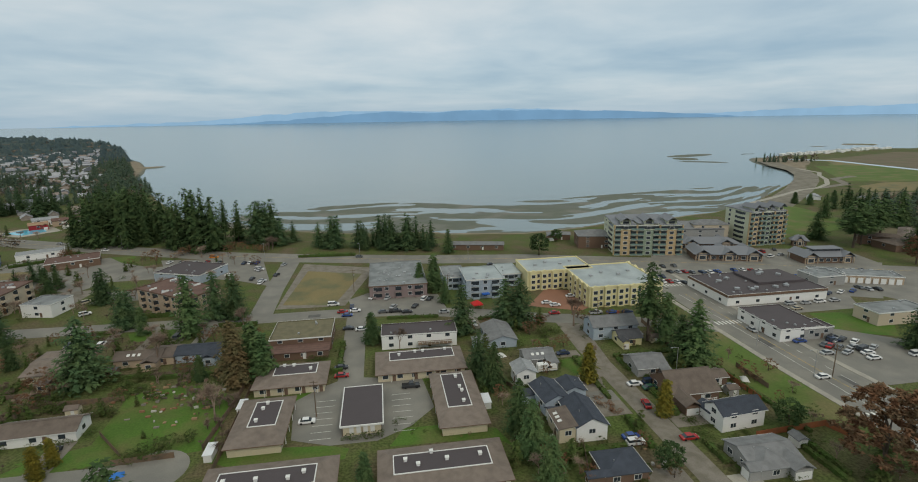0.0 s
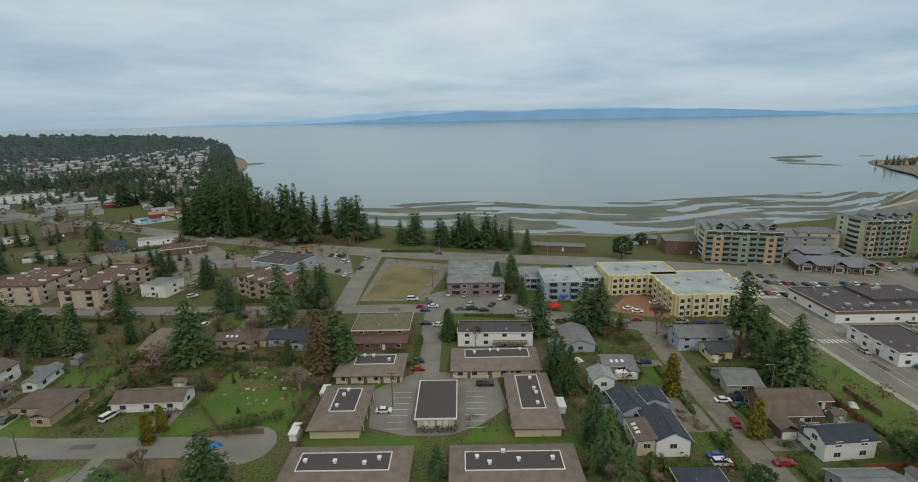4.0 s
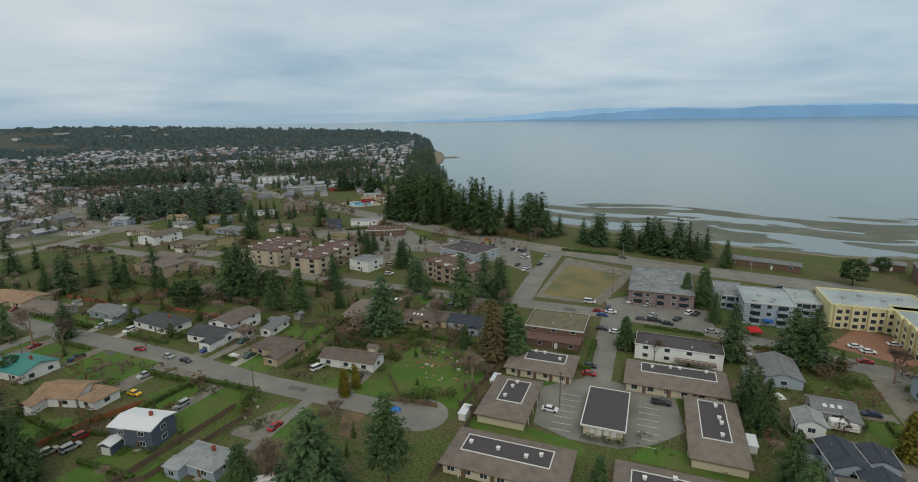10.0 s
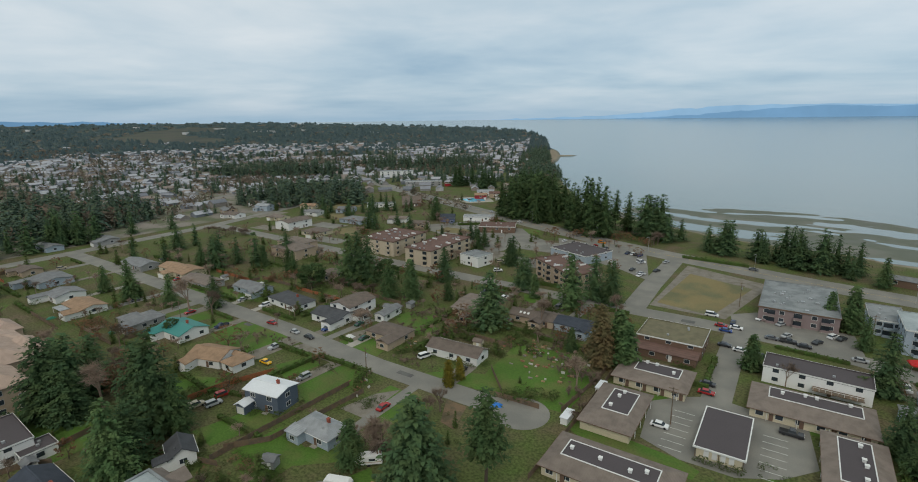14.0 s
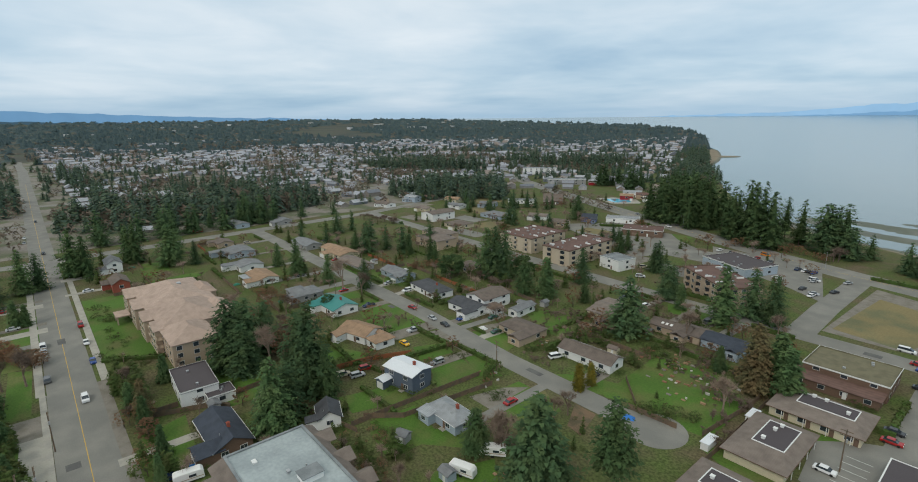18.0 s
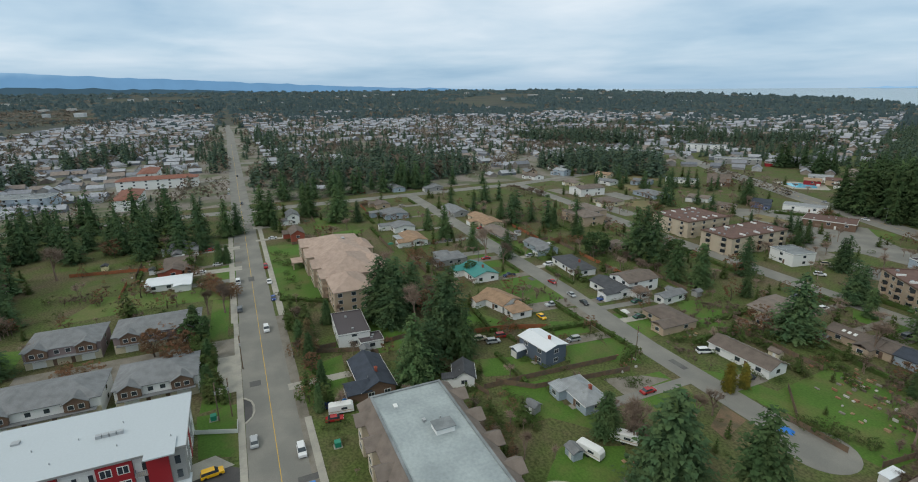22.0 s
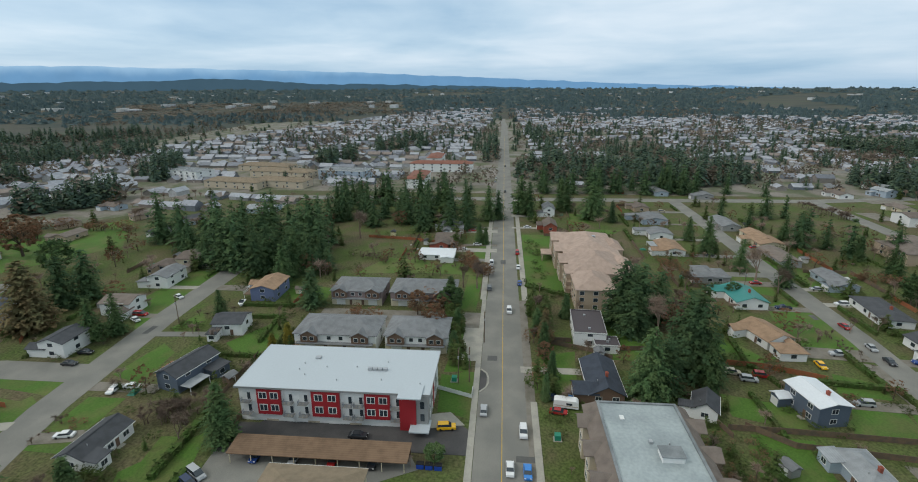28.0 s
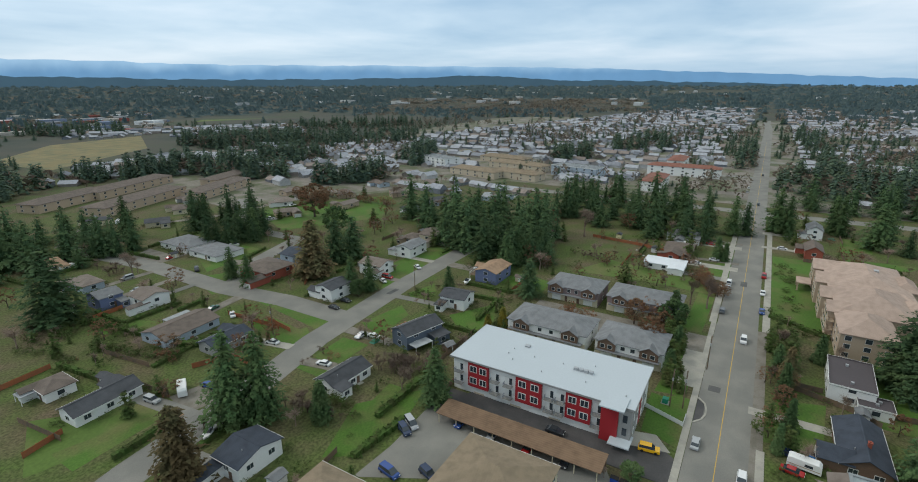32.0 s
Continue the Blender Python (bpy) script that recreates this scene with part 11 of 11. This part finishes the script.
r = 640.0
while r < 4800:
    gap = max(10.5, r * 0.0165)
    n = int(radians(172) * r / gap)
    for i in range(n):
        a = radians(9 + 172 * (i + frng.random()) / n)
        rr = r + frng.uniform(-0.5, 0.5) * gap
        x, y = -math.sin(a) * rr, math.cos(a) * rr
        if not inland(x, y, 6) or not clear(x, y, 10) or open_land(x, y) or frng.random() > wooded(x, y):
            continue
        h = frng.uniform(9, 22) if rr > 2000 or a < 0.45 else frng.uniform(5, 16)
        deg = math.degrees(a)
        if 101 < deg < 128 and 1600 < rr < 2500:
            h, bare = h * 0.6, 0.93
        else:
            bare = 0.0
        brown = frng.random() < max(bare, (0.36 if float(fbm(np.array(x), np.array(y), 0.006, 2)) > 0.1 else 0.12) * (0.3 if rr > 1800 else 1.0))
        if brown:
            broads.append((x, y, gz(x, y) - 0.3, max(h * 0.7, gap * 1.0), h * 0.6, frng.random() * 6))
        else:
            (firs if frng.random() < (0.5 if rr > 1900 or a < 0.43 else 0.25) else masses).append((x, y, gz(x, y) - 0.3, max(h * frng.uniform(0.75, 1.1), gap * frng.uniform(0.8, 1.3)), h, frng.random() * 6))
    r += gap
# street and garden trees through the town
for _ in range(6200):
    x, y = frng.uniform(-1700, -400), frng.uniform(-700, 700)
    if inland(x, y) and clear(x, y) and float(fbm(np.array(x), np.array(y), 0.016, 3)) > 0.05:
        h = frng.uniform(4, 12)
        frng.choice((broads, broads, broads, broads, firs, masses)).append((x, y, gz(x, y) - 0.2, h * 0.9, h, frng.random() * 6))
for _ in range(26):
    f, h = frng.random(), frng.uniform(9, 17)
    frng.choice((firs, firs, broads)).append((622 + 80 * f + frng.uniform(-6, 6), 768 - 20 * f + frng.uniform(-8, 8), -0.6, h * 0.8, h, frng.random() * 6))
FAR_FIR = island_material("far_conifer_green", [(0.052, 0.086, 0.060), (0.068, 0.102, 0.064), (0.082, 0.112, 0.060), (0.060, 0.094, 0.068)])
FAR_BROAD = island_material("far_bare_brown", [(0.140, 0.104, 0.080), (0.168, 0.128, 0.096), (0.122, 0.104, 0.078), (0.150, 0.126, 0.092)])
# conifers past about 1.2 km: distance haze is put into this bluer colour
FAR_HAZY = island_material("haze_blue_conifer", [(0.046, 0.074, 0.080), (0.060, 0.088, 0.090), (0.072, 0.098, 0.090), (0.054, 0.082, 0.088)])
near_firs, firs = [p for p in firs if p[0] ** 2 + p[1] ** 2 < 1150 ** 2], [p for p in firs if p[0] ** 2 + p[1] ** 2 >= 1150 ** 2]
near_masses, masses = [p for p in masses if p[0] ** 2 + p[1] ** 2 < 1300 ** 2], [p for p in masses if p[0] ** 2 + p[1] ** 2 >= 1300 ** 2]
scatter("town_conifers", "ragged", near_firs + near_masses, FAR_FIR, "dark green conifers in belts and gardens of the town", "woods")
scatter("far_conifers", "conifer", firs, FAR_HAZY, "distant dark green conifer woods and street trees", "woods")
scatter("far_evergreens", "mass", masses, FAR_HAZY, "distant dark evergreen groves with uneven tops", "woods")
scatter("far_bare_trees", "broad", broads, FAR_BROAD, "distant brown leafless trees and scrub", "woods")


def far_town(places):
    """Rows of small far houses: walls and gabled roofs, two joined meshes."""
    wv, wf, rv, rf = [], [], [], []
    for x, y, z, w, d, e, rise, a in places:
        c, s = math.cos(a), math.sin(a)

        def at(u, v, h):
            return (x + u * c - v * s, y + u * s + v * c, z + h)
        b = len(wv)
        hw, hd = w / 2 - 0.4, d / 2 - 0.4
        wv += [at(u, v, h) for h in (-0.3, e) for u, v in ((-hw, -hd), (hw, -hd), (hw, hd), (-hw, hd))]
        wv += [at(-hw, 0, e + rise * 0.92), at(hw, 0, e + rise * 0.92)]
        wf += [(b, b + 1, b + 5, b + 4), (b + 2, b + 3, b + 7, b + 6), (b + 1, b + 2, b + 6, b + 9, b + 5), (b + 3, b, b + 4, b + 8, b + 7)]
        b = len(rv)
        hw, hd = w / 2, d / 2
        rv += [at(-hw, -hd, e - 0.1), at(hw, -hd, e - 0.1), at(hw, 0, e + rise), at(-hw, 0, e + rise), at(hw, hd, e - 0.1), at(-hw, hd, e - 0.1)]
        rf += [(b, b + 1, b + 2, b + 3), (b + 3, b + 2, b + 4, b + 5)]
    for name, v, f, mat, lab in (("far_house_walls", wv, wf, island_material("far_walls", [(0.26, 0.255, 0.25), (0.24, 0.205, 0.18), (0.40, 0.40, 0.40), (0.17, 0.185, 0.21), (0.24, 0.22, 0.20), (0.155, 0.135, 0.12)]), "walls of distant suburban houses"),
                                 ("far_house_roofs", rv, rf, island_material("far_roofs", [(0.230, 0.238, 0.262), (0.31, 0.32, 0.35), (0.245, 0.205, 0.18), (0.35, 0.36, 0.385), (0.28, 0.235, 0.205), (0.165, 0.175, 0.198), (0.33, 0.265, 0.21)]), "shingle roofs of distant suburban houses")):
        me = bpy.data.meshes.new(name)
        me.from_pydata(v, [], f)
        me.materials.append(mat)
        tagged(new(name, me), lab, "houses", "", "stuff")


homes = []


def street_of_homes(x0, y0, x1, y1, gap=19, skip=0.1, depth=11, both=True):
    L = math.hypot(x1 - x0, y1 - y0)
    a = math.atan2(y1 - y0, x1 - x0)
    for i in range(int(L / gap)):
        for s in ((-1, 1) if both else (1,)):
            if frng.random() < skip:
                continue
            u = (i + 0.5) * gap + frng.uniform(-2, 2)
            off = s * (depth + 6 + frng.uniform(-1.5, 1.5))
            x, y = x0 + u * math.cos(a) - off * math.sin(a), y0 + u * math.sin(a) + off * math.cos(a)
            if not inland(x, y, 25) or not clear(x, y, 14) or any(math.hypot(x - fx, y - fy) < fr + 9 for fx, fy, fr in FOOT):
                continue
            if (-556 < x < -425 and 6 < y < 228) or (math.hypot(x, y) > 620 and wooded(x, y) > 0.66) or open_land(x, y):
                continue
            homes.append((x, y, gz(x, y), frng.uniform(11, 16), frng.uniform(8, 11), frng.choice((2.2, 2.3, 2.4, 2.4, 4.0)), frng.uniform(2.0, 3.0), a + frng.choice((0, 0, 1.5708)) + frng.uniform(-0.05, 0.05)))


for k in range(0, 29):
    x = -443 - 50 * k
    street_of_homes(x, -517 + 9.8 * k, x, -27.1, 17, 0.10)
    street_of_homes(x, 32.0, x, 517 if k > 3.7 else 295, 18, 0.18)
for k in range(9):
    y = 406 + 58 * k
    street_of_homes(-1846, y + 74, -529 - 37 * k, y + 49, 19, 0.25)
for k in range(22):
    r = 600 + 62 * k
    a0, a1 = radians(25.6), radians(57)
    am = (a0 + a1) / 2
    for u0, u1 in ((a0, am), (am, a1)):
        street_of_homes(-math.sin(u0) * r, math.cos(u0) * r, -math.sin(u1) * r, math.cos(u1) * r, 19, 0.12 if r < 1150 else 0.35)
for k in range(6):
    street_of_homes(-406 + 12.3 * k, -308 - 49 * k, -185 - 24.6 * k, -517 - 49 * k, 19, 0.2)
for k in range(9):
    street_of_homes(-420 - 40 * k, -470 - 40 * k, -250 - 20 * k, -600 - 55 * k, 17, 0.2)
for k in range(5):
    street_of_homes(-300 - 45 * k, -330, -340 - 45 * k, -480, 16, 0.12)
for k in range(4):
    street_of_homes(-540, -110 - 40 * k, -400, -120 - 40 * k, 16, 0.1)
for k in range(4):
    street_of_homes(-295 - 37 * k, -148, -322 - 37 * k, -289, 19, 0.3)
# dense rows of park homes by the wood
for k in range(110):
    i, j = k % 22, k // 22
    x, y = -500 - 11 * i + 5 * (j % 2), 262 + 22 * j + 3.5 * i
    if not -560 < x < -440 or y > 330:
        homes.append((x, y, 0, 15, 7, 2.8, 1.1, 0.32 + frng.uniform(-0.05, 0.05)))
far_town(homes)
URBAN = material("built_up_ground", (0.215, 0.190, 0.165), 0.95, 0.3, 0.05, 0.6, 0.2, second=(0.100, 0.112, 0.060), mix=(0.4, 0.6))
area([(-394, -185), (-394, 283), (-591, 517), (-1920, 935), (-1920, -320), (-1108, -566), (-406, -517)], URBAN, "brown and grey built-up ground of yards and drives", "town_ground", 0.018)
area([(-209, -308), (-394, -185), (-406, -529), (-234, -542)], URBAN, "brown and grey built-up ground of yards and drives", "town_ground", 0.016)
area([(-222, -591), (-369, -689), (-455, -862), (-320, -837), (-209, -702)], DRY_GRASS, "tan open field beyond the trees", "field", 0.05)
area([(-689, -1083), (-1046, -985), (-1058, -1034), (-788, -1169)], FIELD, "pale green sports field far off", "field", 0.05)
MALL = island_material("mall_roofs", [(0.55, 0.56, 0.57), (0.30, 0.30, 0.31), (0.24, 0.075, 0.065), (0.45, 0.42, 0.38), (0.18, 0.22, 0.30), (0.62, 0.62, 0.60)])
bm = bmesh.new()
for _ in range(46):
    a, rr = radians(frng.uniform(150, 163)), frng.uniform(1080, 1750)
    box(bm, -math.sin(a) * rr, math.cos(a) * rr, -0.2, frng.uniform(14, 52), frng.uniform(10, 26), frng.uniform(4, 8))
tagged(new("far_shops", mesh_of("far_shops", bm, MALL)), "distant low shop buildings with pale and red roofs", "shops", "", "stuff")
bm = bmesh.new()
for _ in range(60):
    a, rr = radians(frng.uniform(96, 150)), frng.uniform(1900, 4300)
    box(bm, -math.sin(a) * rr, math.cos(a) * rr, gz(rr, 0) - 0.2, frng.uniform(20, 60), frng.uniform(15, 30), frng.uniform(6, 12))
for _ in range(26):
    a, rr = radians(frng.uniform(40, 96)), frng.uniform(2000, 3900)
    box(bm, -math.sin(a) * rr, math.cos(a) * rr, gz(rr, 0) - 0.2, frng.uniform(20, 60), frng.uniform(15, 30), frng.uniform(6, 14))
tagged(new("far_sheds", mesh_of("far_sheds", bm, island_material("shed_roofs", [(0.55, 0.56, 0.57), (0.36, 0.37, 0.38), (0.48, 0.47, 0.45)]))), "pale distant sheds and large buildings among the woods", "buildings", "", "stuff")
# the ranges glow by themselves, their blue haze painted into the emission
ridge("backdrop_island_far", 30, -52, 4850, [0, 14, 28, 72, 98, 92, 84, 98, 80, 50, 22, 44, 62, 66], 6, glow("far_island_glow", (0.255, 0.415, 0.565)), "pale blue hazy island ridge across the water")
ridge("backdrop_island_near", 17, -37, 4780, [0, 10, 30, 62, 84, 70, 86, 80, 74, 66, 52, 30, 0], 5, glow("near_island_glow", (0.165, 0.305, 0.455)), "darker blue wooded island across the water")
ridge("backdrop_range", 178, 62, 4860, [180, 190, 196, 190, 172, 176, 178, 170, 160, 140, 112, 78, 48, 26, 0], 7, cloud_fade_glow("mountain_haze_glow", (0.130, 0.250, 0.380), (0.30, 0.44, 0.55), 150, 265), "dark blue cloud-capped mountain range inland")
ridge("backdrop_hills", 178, 84, 4700, [84, 92, 80, 66, 52, 60, 70, 92, 48, 44, 26, 0], 8, glow("hill_haze_glow", (0.046, 0.082, 0.105)), "low dark wooded hills on the horizon")
